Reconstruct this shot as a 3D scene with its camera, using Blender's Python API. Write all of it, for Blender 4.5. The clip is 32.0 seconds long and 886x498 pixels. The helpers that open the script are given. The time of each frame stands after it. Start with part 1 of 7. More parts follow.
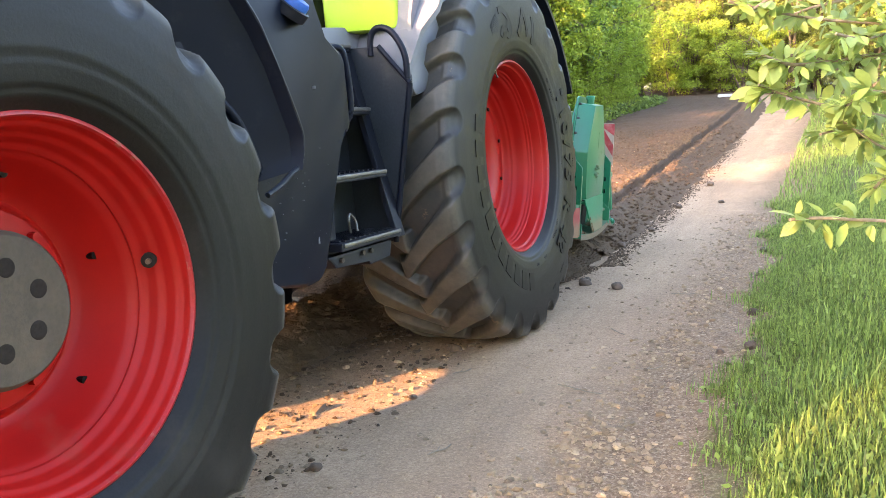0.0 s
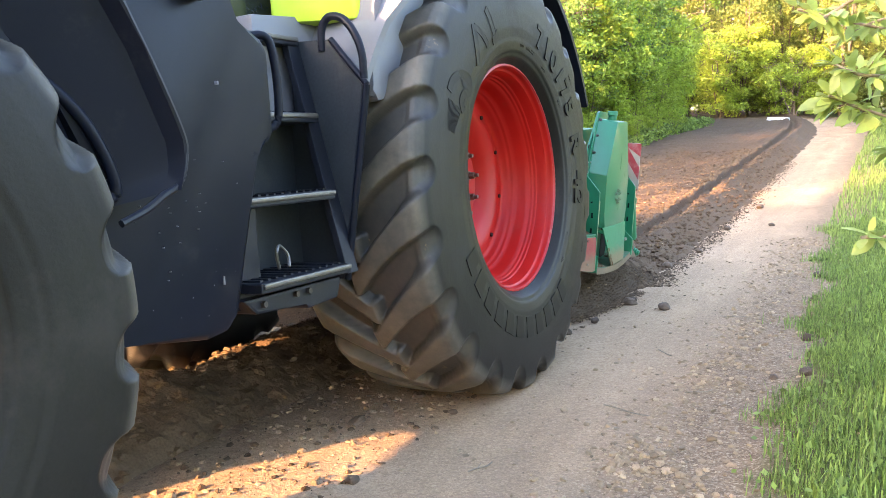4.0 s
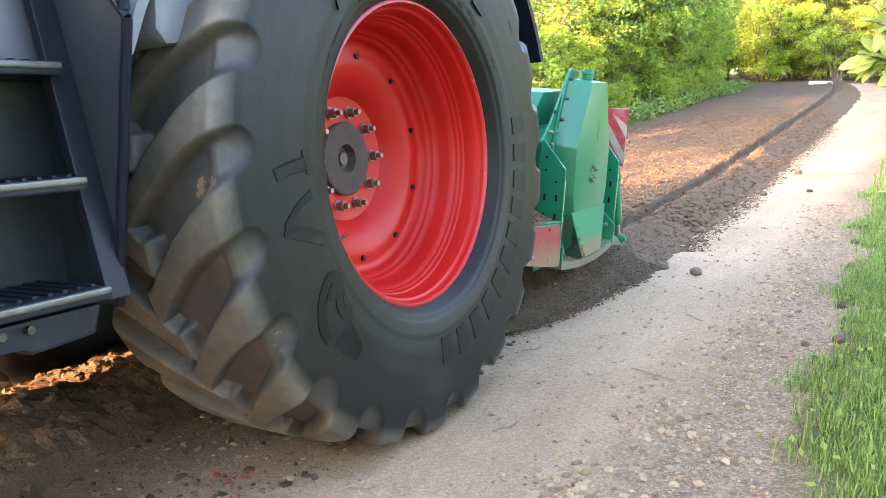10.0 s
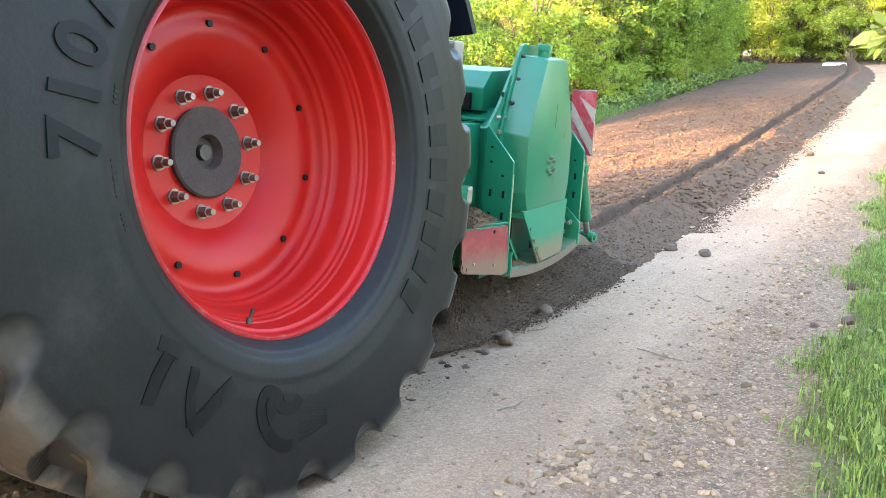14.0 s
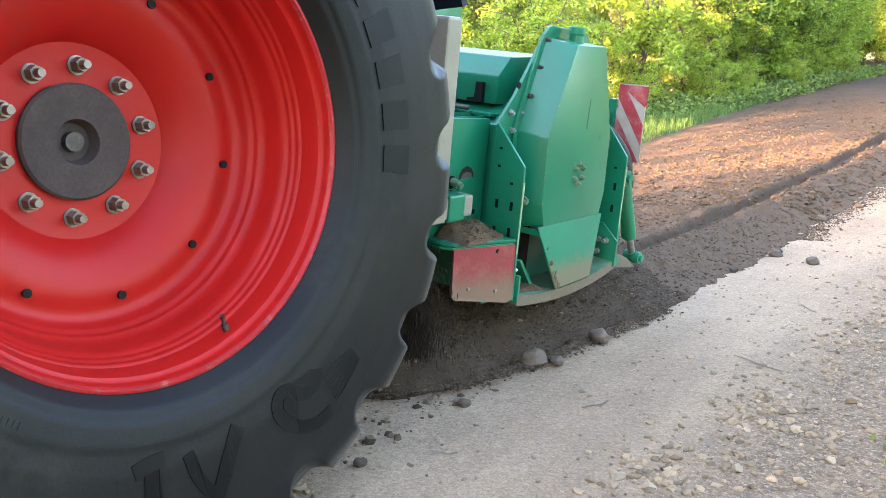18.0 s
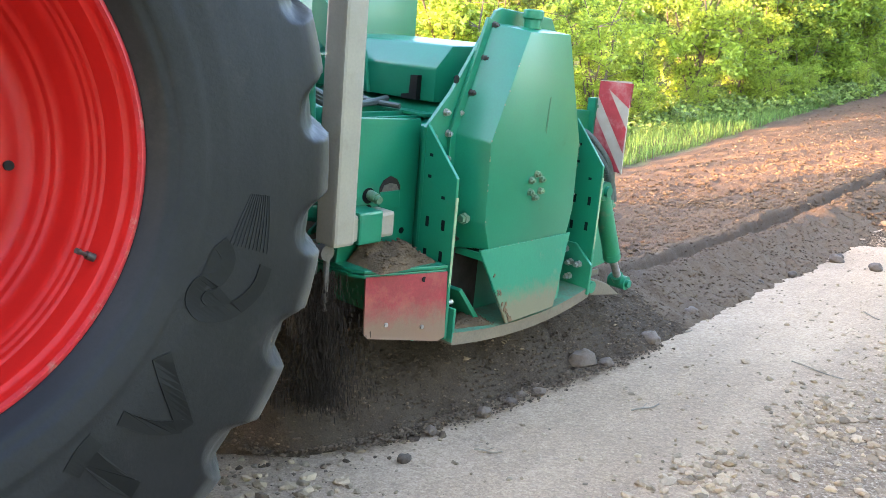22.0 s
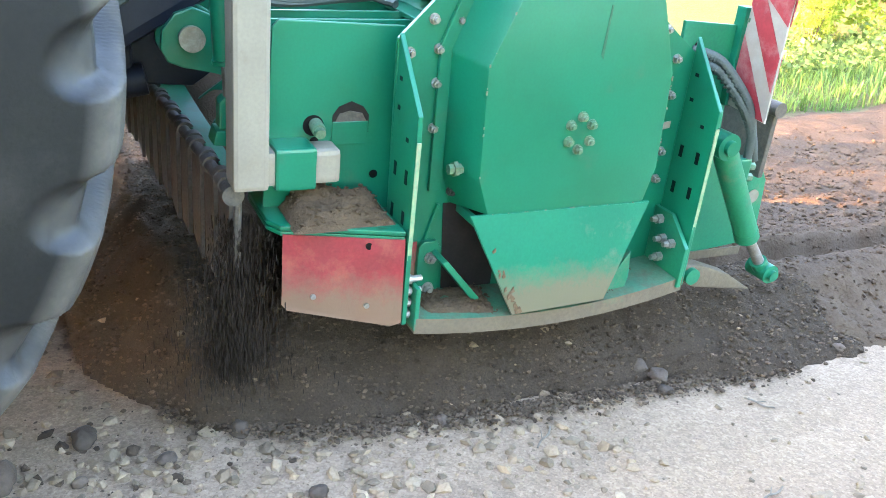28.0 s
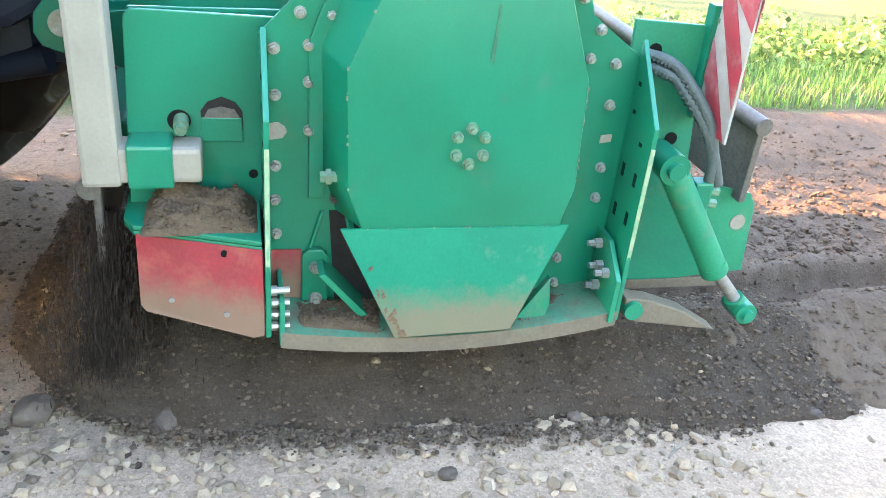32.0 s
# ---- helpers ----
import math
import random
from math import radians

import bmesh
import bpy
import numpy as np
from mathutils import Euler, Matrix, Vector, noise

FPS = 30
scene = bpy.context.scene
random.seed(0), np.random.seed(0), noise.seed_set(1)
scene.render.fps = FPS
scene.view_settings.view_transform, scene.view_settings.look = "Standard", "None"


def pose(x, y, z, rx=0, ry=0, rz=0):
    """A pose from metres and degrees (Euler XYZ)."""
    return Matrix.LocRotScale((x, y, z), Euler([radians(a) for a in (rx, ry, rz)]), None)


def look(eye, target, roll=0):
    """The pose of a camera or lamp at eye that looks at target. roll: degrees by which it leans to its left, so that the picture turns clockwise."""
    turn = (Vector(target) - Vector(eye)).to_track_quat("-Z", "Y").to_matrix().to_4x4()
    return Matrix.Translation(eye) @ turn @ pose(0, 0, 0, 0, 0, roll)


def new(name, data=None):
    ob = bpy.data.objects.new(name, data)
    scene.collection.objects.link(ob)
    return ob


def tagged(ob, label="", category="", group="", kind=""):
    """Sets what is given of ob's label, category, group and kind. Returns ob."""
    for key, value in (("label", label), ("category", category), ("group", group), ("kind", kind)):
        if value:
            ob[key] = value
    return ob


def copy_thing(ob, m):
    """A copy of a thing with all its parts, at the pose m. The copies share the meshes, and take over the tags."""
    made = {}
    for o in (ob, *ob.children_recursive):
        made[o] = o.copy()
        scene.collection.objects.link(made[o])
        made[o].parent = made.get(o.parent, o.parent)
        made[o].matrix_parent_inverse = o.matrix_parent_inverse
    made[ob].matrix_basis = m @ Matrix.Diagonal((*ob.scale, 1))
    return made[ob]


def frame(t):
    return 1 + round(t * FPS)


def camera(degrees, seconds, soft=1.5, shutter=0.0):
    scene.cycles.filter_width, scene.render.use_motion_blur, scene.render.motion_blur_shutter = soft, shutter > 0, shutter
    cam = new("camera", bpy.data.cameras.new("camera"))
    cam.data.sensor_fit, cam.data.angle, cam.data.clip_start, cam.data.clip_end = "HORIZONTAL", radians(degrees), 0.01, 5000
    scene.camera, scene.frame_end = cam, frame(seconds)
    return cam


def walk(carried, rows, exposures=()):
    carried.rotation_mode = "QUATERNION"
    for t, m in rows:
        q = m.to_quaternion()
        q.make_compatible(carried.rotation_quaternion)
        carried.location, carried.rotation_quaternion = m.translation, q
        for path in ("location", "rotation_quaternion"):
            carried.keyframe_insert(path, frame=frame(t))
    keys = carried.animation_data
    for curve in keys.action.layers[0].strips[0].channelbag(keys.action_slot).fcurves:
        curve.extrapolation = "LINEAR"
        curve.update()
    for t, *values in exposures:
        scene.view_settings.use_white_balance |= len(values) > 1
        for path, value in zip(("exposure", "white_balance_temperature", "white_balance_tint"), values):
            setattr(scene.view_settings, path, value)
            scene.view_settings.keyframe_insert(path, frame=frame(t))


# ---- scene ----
cam = camera(55.9, 32.0, soft=0.7)
# seconds, place, turn about x, y, z
CAM = [
    (0, 0.000, 0.000, 1.325, 80.24, 1.61, 25.25),
    (0.5, -0.007, 0.001, 1.338, 80.18, 1.93, 25.65),
    (1, -0.011, 0.012, 1.321, 80.21, 2.07, 25.82),
    (1.5, -0.024, 0.017, 1.306, 80.33, 2.12, 25.80),
    (2, -0.025, 0.029, 1.288, 80.54, 1.90, 25.85),
    (2.5, -0.032, 0.044, 1.300, 80.88, 1.63, 26.20),
    (3, -0.047, 0.054, 1.310, 81.33, 1.31, 26.91),
    (3.5, -0.063, 0.053, 1.299, 81.61, 0.74, 27.68),
    (5.5, -0.050, 0.076, 1.271, 80.61, 0.04, 28.56),
    (6, -0.053, 0.075, 1.275, 80.24, 0.15, 28.40),
    (6.5, -0.046, 0.075, 1.274, 80.10, 0.40, 28.31),
    (7, -0.050, 0.077, 1.277, 79.95, 0.43, 28.33),
    (7.5, -0.050, 0.077, 1.278, 79.91, 0.38, 28.51),
    (8, -0.051, 0.077, 1.277, 79.92, 0.19, 28.89),
    (8.5, -0.051, 0.068, 1.276, 79.85, 0.04, 29.47),
    (9, -0.056, 0.067, 1.277, 79.60, -0.23, 29.98),
    (9.5, -0.054, 0.072, 1.265, 79.35, -0.11, 30.34),
    (10, -0.054, 0.076, 1.271, 78.92, -0.11, 30.47),
    (10.5, -0.049, 0.084, 1.264, 78.51, -0.07, 30.46),
    (11, -0.050, 0.093, 1.262, 78.24, 0.03, 30.40),
    (11.5, -0.047, 0.079, 1.270, 77.98, 0.01, 30.41),
    (12, -0.043, 0.083, 1.264, 77.91, 0.04, 30.47),
    (12.5, -0.040, 0.078, 1.264, 77.79, -0.09, 30.61),
    (13, -0.054, 0.099, 1.253, 77.75, -0.30, 30.74),
    (13.5, -0.048, 0.089, 1.256, 77.72, -0.20, 30.93),
    (15.5, -0.045, 0.190, 1.218, 77.51, -1.36, 32.98),
    (16, -0.059, 0.200, 1.209, 77.28, -1.98, 34.17),
    (16.5, -0.051, 0.179, 1.213, 77.31, -1.79, 35.41),
    (17, -0.058, 0.166, 1.212, 77.24, -1.79, 36.52),
    (17.5, -0.057, 0.150, 1.217, 77.18, -1.81, 37.39),
    (18, -0.064, 0.142, 1.222, 77.10, -1.95, 38.14),
    (18.5, -0.076, 0.151, 1.222, 77.20, -2.01, 38.70),
    (19, -0.087, 0.141, 1.238, 76.97, -2.31, 39.06),
    (19.5, -0.086, 0.181, 1.204, 77.18, -2.22, 39.62),
    (20, -0.084, 0.180, 1.204, 77.11, -2.29, 40.00),
    (20.5, -0.086, 0.184, 1.197, 77.16, -2.21, 40.29),
    (21, -0.070, 0.183, 1.200, 77.28, -1.79, 40.68),
    (21.5, -0.076, 0.177, 1.197, 77.20, -2.12, 41.08),
    (22, -0.080, 0.170, 1.190, 77.16, -2.15, 41.69),
    (22.5, -0.091, 0.171, 1.189, 76.98, -2.32, 42.37),
    (23, -0.093, 0.173, 1.190, 76.73, -2.47, 43.37),
    (23.5, -0.101, 0.171, 1.210, 76.33, -2.50, 44.36),
    (24, -0.098, 0.158, 1.215, 76.31, -2.37, 45.16),
    (24.5, -0.093, 0.152, 1.206, 76.55, -2.35, 45.96),
    (26.5, -0.222, 0.141, 1.209, 73.50, -2.73, 51.51),
    (27, -0.185, 0.167, 1.211, 72.02, -3.13, 55.73),
    (27.5, -0.126, 0.257, 1.232, 69.73, -3.57, 60.62),
    (28, -0.090, 0.324, 1.262, 67.71, -3.76, 65.22),
    (28.5, -0.110, 0.343, 1.276, 66.45, -3.74, 68.79),
    (29, -0.090, 0.347, 1.295, 65.62, -3.56, 71.43),
    (29.5, -0.067, 0.340, 1.313, 65.07, -3.20, 73.56),
    (30, -0.063, 0.358, 1.316, 65.25, -2.99, 74.99),
    (30.5, -0.070, 0.358, 1.336, 64.89, -3.08, 75.98),
    (31, -0.071, 0.354, 1.331, 65.24, -3.29, 76.34),
    (31.5, -0.075, 0.350, 1.337, 64.96, -3.60, 76.72),
    (32, -0.090, 0.346, 1.364, 63.99, -3.95, 77.26),
]
# seconds and the metres that the tractor has rolled
ROLLED = [(0, 0.000), (1, 0.192), (2, 0.382), (3, 0.566), (4.5, 0.844), (6, 1.129), (7.5, 1.435), (9, 1.728), (10.5, 2.019), (12, 2.285), (13.5, 2.559), (15, 2.839), (16.5, 3.124), (18, 3.403), (19.5, 3.669), (21, 3.918), (22.5, 4.190), (24, 4.466), (25.5, 4.747), (27, 5.028), (28, 5.196), (29, 5.369), (30, 5.543), (31, 5.712), (32, 5.890)]

walk(cam, [(t, pose(x, y, z, rx, ry, rz)) for t, x, y, z, rx, ry, rz in CAM], [(0, 3.8, 6650, 20), (5, 4.06, 6540, 19), (9, 4.23, 6450, 18.5), (13, 4.22, 6350, 18), (20, 4.08, 6350, 18), (24, 4.3, 6250, 18), (27, 4.55, 6200, 18), (28, 4.72, 6200, 18), (30.5, 4.85, 6200, 18), (32, 4.78, 6200, 18)])

# ---------------------------------------------------------------- light
SUN_EL, SUN_FROM = radians(12.5), Vector((-0.50, -0.866, 0)).normalized()
world = bpy.data.worlds.new("world")
scene.world = world
world.use_nodes = True
wn = world.node_tree.nodes
sky = wn.new("ShaderNodeTexSky")
sky.sky_type, sky.sun_disc = "NISHITA", False
sky.sun_elevation, sky.sun_rotation = SUN_EL, math.atan2(SUN_FROM.x, SUN_FROM.y)
sky.air_density, sky.dust_density, sky.ozone_density = 1.0, 2.0, 1.0
world.node_tree.links.new(sky.outputs["Color"], wn["Background"].inputs["Color"])
wn["Background"].inputs["Strength"].default_value = 0.15
sun = new("sun", bpy.data.lights.new("sun", "SUN"))
sun.data.energy, sun.data.angle, sun.data.color = 2.9, radians(0.6), (1.0, 0.58, 0.27)
sun.matrix_world = look((0, 0, 30), Vector((0, 0, 30)) - SUN_FROM * math.cos(SUN_EL) - Vector((0, 0, math.sin(SUN_EL))))


# ---------------------------------------------------------------- materials
def material(name, base, rough=0.6, metal=0.0, second=None, scale=6.0, amount=0.5, fine=60.0, fine_amount=0.25, bump=0.1, bump_scale=None,
             dust=None, dust_amount=0.0, dust_scale=3.0, coat=0.0, island=0.0, each=0.0, translucent=0.0, caked=None, spec=0.5):
    """A surface: two colours mixed by a coarse noise, a fine grain over them, dust in patches, and relief."""
    m = bpy.data.materials.new(name)
    m.use_nodes = True
    n, l = m.node_tree.nodes, m.node_tree.links
    b = n["Principled BSDF"]
    co = n.new("ShaderNodeTexCoord").outputs["Object"]
    second = second or tuple(c * 0.72 for c in base)

    def noise_at(s, detail=5.0, rough_=0.6):
        t = n.new("ShaderNodeTexNoise")
        t.inputs["Scale"].default_value, t.inputs["Detail"].default_value, t.inputs["Roughness"].default_value = s, detail, rough_
        l.new(co, t.inputs["Vector"])
        return t.outputs["Fac"]

    def mix(fac, a, c, mode="MIX"):
        x = n.new("ShaderNodeMix")
        x.data_type, x.blend_type = "RGBA", mode
        for key, value in ((0, fac), (6, a), (7, c)):
            if isinstance(value, (int, float)):
                x.inputs[key].default_value = value
            elif isinstance(value, tuple):
                x.inputs[key].default_value = (*value, 1)
            else:
                l.new(value, x.inputs[key])
        return x.outputs[2]

    def ramp(fac, lo, hi, top=1.0):
        r = n.new("ShaderNodeMapRange")
        r.inputs[1].default_value, r.inputs[2].default_value, r.inputs[4].default_value = lo, hi, top
        l.new(fac, r.inputs[0])
        return r.outputs[0]

    big = noise_at(scale)
    small = noise_at(fine, 3.0)
    col = mix(ramp(big, 0.5 - amount * 0.35, 0.5 + amount * 0.35), base, second)
    col = mix(ramp(small, 0.35, 0.68, fine_amount * 2), col, tuple(c * 0.5 for c in base))
    if island or each:
        info = n.new("ShaderNodeNewGeometry").outputs["Random Per Island"] if island else n.new("ShaderNodeObjectInfo").outputs["Random"]
        hsv = n.new("ShaderNodeHueSaturation")
        l.new(ramp(info, 0, 1, 1.0), hsv.inputs["Value"])
        v = n.new("ShaderNodeMapRange")
        amt = island or each
        v.inputs[3].default_value, v.inputs[4].default_value = 1 - amt, 1 + amt
        l.new(info, v.inputs[0])
        l.new(v.outputs[0], hsv.inputs["Value"])
        l.new(col, hsv.inputs["Color"])
        col = hsv.outputs["Color"]
    rgh = None
    if dust:
        d = ramp(noise_at(dust_scale, 8.0, 0.7), 0.62 - dust_amount * 0.4, 0.75 - dust_amount * 0.25, min(1.0, 0.4 + dust_amount))
        col = mix(d, col, dust)
        rgh = n.new("ShaderNodeMapRange")
        rgh.inputs[3].default_value, rgh.inputs[4].default_value = rough, 0.9
        l.new(d, rgh.inputs[0])
        l.new(rgh.outputs[0], b.inputs["Roughness"])
    if caked:
        # dried dirt up to a ragged line: (height of the line, width of its fade, colour)
        sep = n.new("ShaderNodeSeparateXYZ")
        l.new(co, sep.inputs[0])
        wob = n.new("ShaderNodeMath")
        wob.operation, wob.inputs[1].default_value = "MULTIPLY_ADD", 0.16
        l.new(noise_at(26.0, 9.0, 0.8), wob.inputs[0])
        l.new(sep.outputs[2], wob.inputs[2])
        col = mix(ramp(wob.outputs[0], caked[0] + 0.08 + caked[1], caked[0] + 0.08 - caked[1] * 0.6, 0.86), col, caked[2])
    l.new(col, b.inputs["Base Color"])
    if rgh is None:
        rr = n.new("ShaderNodeMapRange")
        rr.inputs[3].default_value, rr.inputs[4].default_value = rough * 0.8, min(1, rough * 1.25)
        l.new(big, rr.inputs[0])
        l.new(rr.outputs[0], b.inputs["Roughness"])
    b.inputs["Metallic"].default_value = metal
    b.inputs["Coat Weight"].default_value = coat
    b.inputs["Specular IOR Level"].default_value = spec
    if bump:
        bp = n.new("ShaderNodeBump")
        bp.inputs["Strength"].default_value, bp.inputs["Distance"].default_value = bump, 0.01
        l.new(noise_at(bump_scale or fine, 6.0, 0.65), bp.inputs["Height"])
        l.new(bp.outputs["Normal"], b.inputs["Normal"])
    if translucent:
        tr, ms = n.new("ShaderNodeBsdfTranslucent"), n.new("ShaderNodeMixShader")
        l.new(col, tr.inputs["Color"])
        ms.inputs[0].default_value = translucent
        l.new(b.outputs[0], ms.inputs[1])
        l.new(tr.outputs[0], ms.inputs[2])
        l.new(ms.outputs[0], n["Material Output"].inputs["Surface"])
    return m


SOIL = (0.16, 0.11, 0.075)
M_GREEN = material("green_paint", (0.003, 0.158, 0.080), 0.33, second=(0.004, 0.128, 0.062), scale=3, fine=140, fine_amount=0.08, bump=0.03, dust=(0.07, 0.14, 0.075), dust_amount=0.05, dust_scale=9, spec=0.5, coat=0.1)
M_GREEN_DIRTY = material("green_paint_dusty", (0.004, 0.150, 0.078), 0.45, second=(0.01, 0.19, 0.085), scale=4, fine=120, fine_amount=0.12, bump=0.06, dust=(0.21, 0.175, 0.12), dust_amount=0.15, dust_scale=6)
M_GREEN_CAKED = material("green_paint_caked", (0.003, 0.165, 0.084), 0.42, second=(0.003, 0.142, 0.074), scale=4, fine=120, fine_amount=0.1, bump=0.08, dust=(0.21, 0.175, 0.12), dust_amount=0.05, dust_scale=7, caked=(-0.464, 0.05, (0.155, 0.112, 0.066)), spec=0.3)
M_RED = material("red_paint", (0.40, 0.010, 0.007), 0.40, second=(0.35, 0.008, 0.006), scale=2.5, fine=200, fine_amount=0.06, bump=0.02, dust=(0.28, 0.05, 0.03), dust_amount=0.04, dust_scale=3, spec=0.2)
M_REDPANEL = material("worn_red_paint", (0.30, 0.022, 0.03), 0.5, second=(0.22, 0.03, 0.03), scale=9, fine=110, fine_amount=0.2, bump=0.12, dust=(0.33, 0.10, 0.06), dust_amount=0.3, dust_scale=14, caked=(-0.455, 0.055, (0.165, 0.115, 0.068)))
M_MARK = material("moulded_rubber_mark", (0.0095, 0.0095, 0.010), 0.48, fine=90, fine_amount=0.1, bump=0.05, spec=0.25)
M_LETTER = material("dark_moulded_rubber", (0.0025, 0.0025, 0.0026), 0.5, fine=90, fine_amount=0.1, bump=0.05, spec=0.2)
M_PLASTIC = material("black_plastic", (0.0062, 0.0085, 0.017), 0.40, second=(0.008, 0.0105, 0.019), scale=3, fine=260, fine_amount=0.1, bump=0.06, bump_scale=420, dust=(0.035, 0.035, 0.036), dust_amount=0.08, dust_scale=4, spec=0.13)
M_DARK = material("dark_steel", (0.010, 0.0125, 0.020), 0.45, 0.05, second=(0.014, 0.016, 0.024), scale=5, fine=120, fine_amount=0.15, bump=0.06, dust=(0.045, 0.042, 0.038), dust_amount=0.14, dust_scale=6, spec=0.22)
M_SLATE = material("scuffed_step_steel", (0.022, 0.028, 0.036), 0.5, 0.05, second=(0.032, 0.038, 0.045), scale=4, amount=0.8, fine=90, fine_amount=0.2, bump=0.08, dust=(0.07, 0.07, 0.068), dust_amount=0.16, dust_scale=5, spec=0.25)
M_GREYPL = material("grey_plastic", (0.17, 0.175, 0.20), 0.5, second=(0.14, 0.145, 0.165), scale=3, fine=220, fine_amount=0.1, bump=0.05, bump_scale=300, dust=(0.25, 0.22, 0.19), dust_amount=0.1)
M_STEEL = material("worn_step_metal", (0.20, 0.19, 0.18), 0.42, 0.6, second=(0.05, 0.048, 0.045), scale=18, amount=0.9, fine=150, fine_amount=0.3, bump=0.1, dust=(0.15, 0.12, 0.09), dust_amount=0.15, dust_scale=10)
M_BOLT = material("zinc_bolt", (0.42, 0.40, 0.36), 0.36, 0.6, second=(0.26, 0.23, 0.19), scale=40, fine=200, bump=0.05)
M_BOLTDARK = material("dark_bolt", (0.10, 0.085, 0.075), 0.5, 0.6, second=(0.05, 0.04, 0.035), scale=40, fine=200, bump=0.05)
M_HUB = material("grey_hub_casting", (0.092, 0.068, 0.045), 0.75, second=(0.066, 0.049, 0.033), scale=9, fine=90, fine_amount=0.2, bump=0.2, dust=(0.13, 0.095, 0.06), dust_amount=0.2)
M_HUBDARK = material("dark_hub_cap", (0.075, 0.056, 0.049), 0.8, second=(0.055, 0.041, 0.036), scale=10, fine=120, bump=0.1, spec=0.2)
M_NUT = material("greased_wheel_nut", (0.30, 0.25, 0.21), 0.4, 0.7, second=(0.10, 0.08, 0.07), scale=30, amount=0.9, fine=200, bump=0.05)
M_BEIGE = material("beige_paint", (0.30, 0.255, 0.19), 0.5, second=(0.235, 0.198, 0.147), scale=4, fine=120, fine_amount=0.1, bump=0.05, dust=(0.2, 0.15, 0.1), dust_amount=0.14, dust_scale=9)
M_LIME = material("lime_paint", (0.42, 0.62, 0.03), 0.35, second=(0.40, 0.58, 0.03), scale=3, fine=120, fine_amount=0.04, bump=0.01, coat=0.3)
M_BLUE = material("blue_plastic", (0.02, 0.12, 0.50), 0.4, scale=20, fine=120, bump=0.03)
M_SIGNRED = material("red_reflective", (0.36, 0.035, 0.045), 0.4, scale=10, fine=100, fine_amount=0.15, bump=0.02, dust=(0.40, 0.25, 0.22), dust_amount=0.3, dust_scale=9)
M_SIGNWHITE = material("white_reflective", (0.40, 0.36, 0.30), 0.4, scale=10, fine=100, fine_amount=0.1, bump=0.02, dust=(0.30, 0.25, 0.20), dust_amount=0.5, dust_scale=9)
M_HOSE = material("hydraulic_hose", (0.075, 0.088, 0.075), 0.55, scale=20, fine=150, bump=0.15, dust=(0.15, 0.14, 0.11), dust_amount=0.2)
M_RUBBERFLAP = material("worn_steel_flap", (0.10, 0.095, 0.085), 0.55, 0.4, second=(0.16, 0.13, 0.10), scale=7, fine=90, fine_amount=0.3, bump=0.12, dust=SOIL, dust_amount=0.3)
M_GLASS = material("cab_glass", (0.02, 0.025, 0.03), 0.05, bump=0)
M_SOIL = material("loose_soil", (0.118, 0.081, 0.051), 0.95, second=(0.066, 0.045, 0.029), scale=9, amount=0.9, fine=180, fine_amount=0.5, bump=1.0, bump_scale=230, spec=0.15)
M_DRYSOIL = material("dry_crumbly_soil", (0.165, 0.106, 0.060), 0.95, second=(0.095, 0.061, 0.035), scale=12, amount=0.8, fine=90, fine_amount=0.35, bump=0.9, bump_scale=140, spec=0.15)
M_CLOD = material("soil_clod", (0.135, 0.088, 0.054), 0.95, second=(0.09, 0.059, 0.036), scale=20, fine=140, fine_amount=0.3, bump=0.6, island=0.25, spec=0.15)
M_DARKCLOD = material("moist_soil_clod", (0.145, 0.098, 0.061), 0.95, second=(0.080, 0.054, 0.034), scale=20, fine=140, fine_amount=0.3, bump=0.6, island=0.5, spec=0.15)
M_GREYSTONE = material("grey_gravel_stone", (0.285, 0.205, 0.128), 0.9, second=(0.215, 0.157, 0.10), scale=30, amount=0.8, fine=160, fine_amount=0.2, bump=0.5, island=0.35, spec=0.2)
M_PALESTONE = material("pale_gravel_stone", (0.44, 0.32, 0.20), 0.92, second=(0.33, 0.238, 0.148), scale=30, amount=0.8, fine=160, fine_amount=0.2, bump=0.5, island=0.25, spec=0.15)
M_STONE = material("gravel_stone", (0.34, 0.236, 0.142), 0.92, second=(0.245, 0.175, 0.11), scale=20, amount=0.8, fine=160, fine_amount=0.2, bump=0.4, island=0.3, spec=0.15)
M_ROCK = material("field_stone", (0.135, 0.092, 0.06), 0.9, second=(0.08, 0.054, 0.036), scale=14, amount=0.9, fine=90, fine_amount=0.3, bump=0.5, each=0.4)
M_BARK = material("bark", (0.16, 0.125, 0.09), 0.9, second=(0.10, 0.075, 0.055), scale=12, fine=60, fine_amount=0.3, bump=0.6)
M_LEAF = material("bush_leaf", (0.33, 0.42, 0.05), 0.5, second=(0.22, 0.33, 0.04), scale=0.8, fine=30, fine_amount=0.1, bump=0, island=0.4, translucent=0.5)
M_LEAFDARK = material("forest_leaf", (0.135, 0.23, 0.045), 0.5, second=(0.175, 0.27, 0.05), scale=0.7, fine=30, fine_amount=0.1, bump=0, island=0.4, translucent=0.35)
M_LEAFYELLOW = material("young_leaf", (0.20, 0.235, 0.05), 0.5, second=(0.155, 0.20, 0.042), scale=0.7, fine=30, fine_amount=0.1, bump=0, island=0.4, translucent=0.45)
M_NEARLEAF = material("willow_leaf", (0.24, 0.34, 0.08), 0.45, second=(0.30, 0.38, 0.11), scale=5, fine=60, fine_amount=0.1, bump=0.05, island=0.3, translucent=0.45)
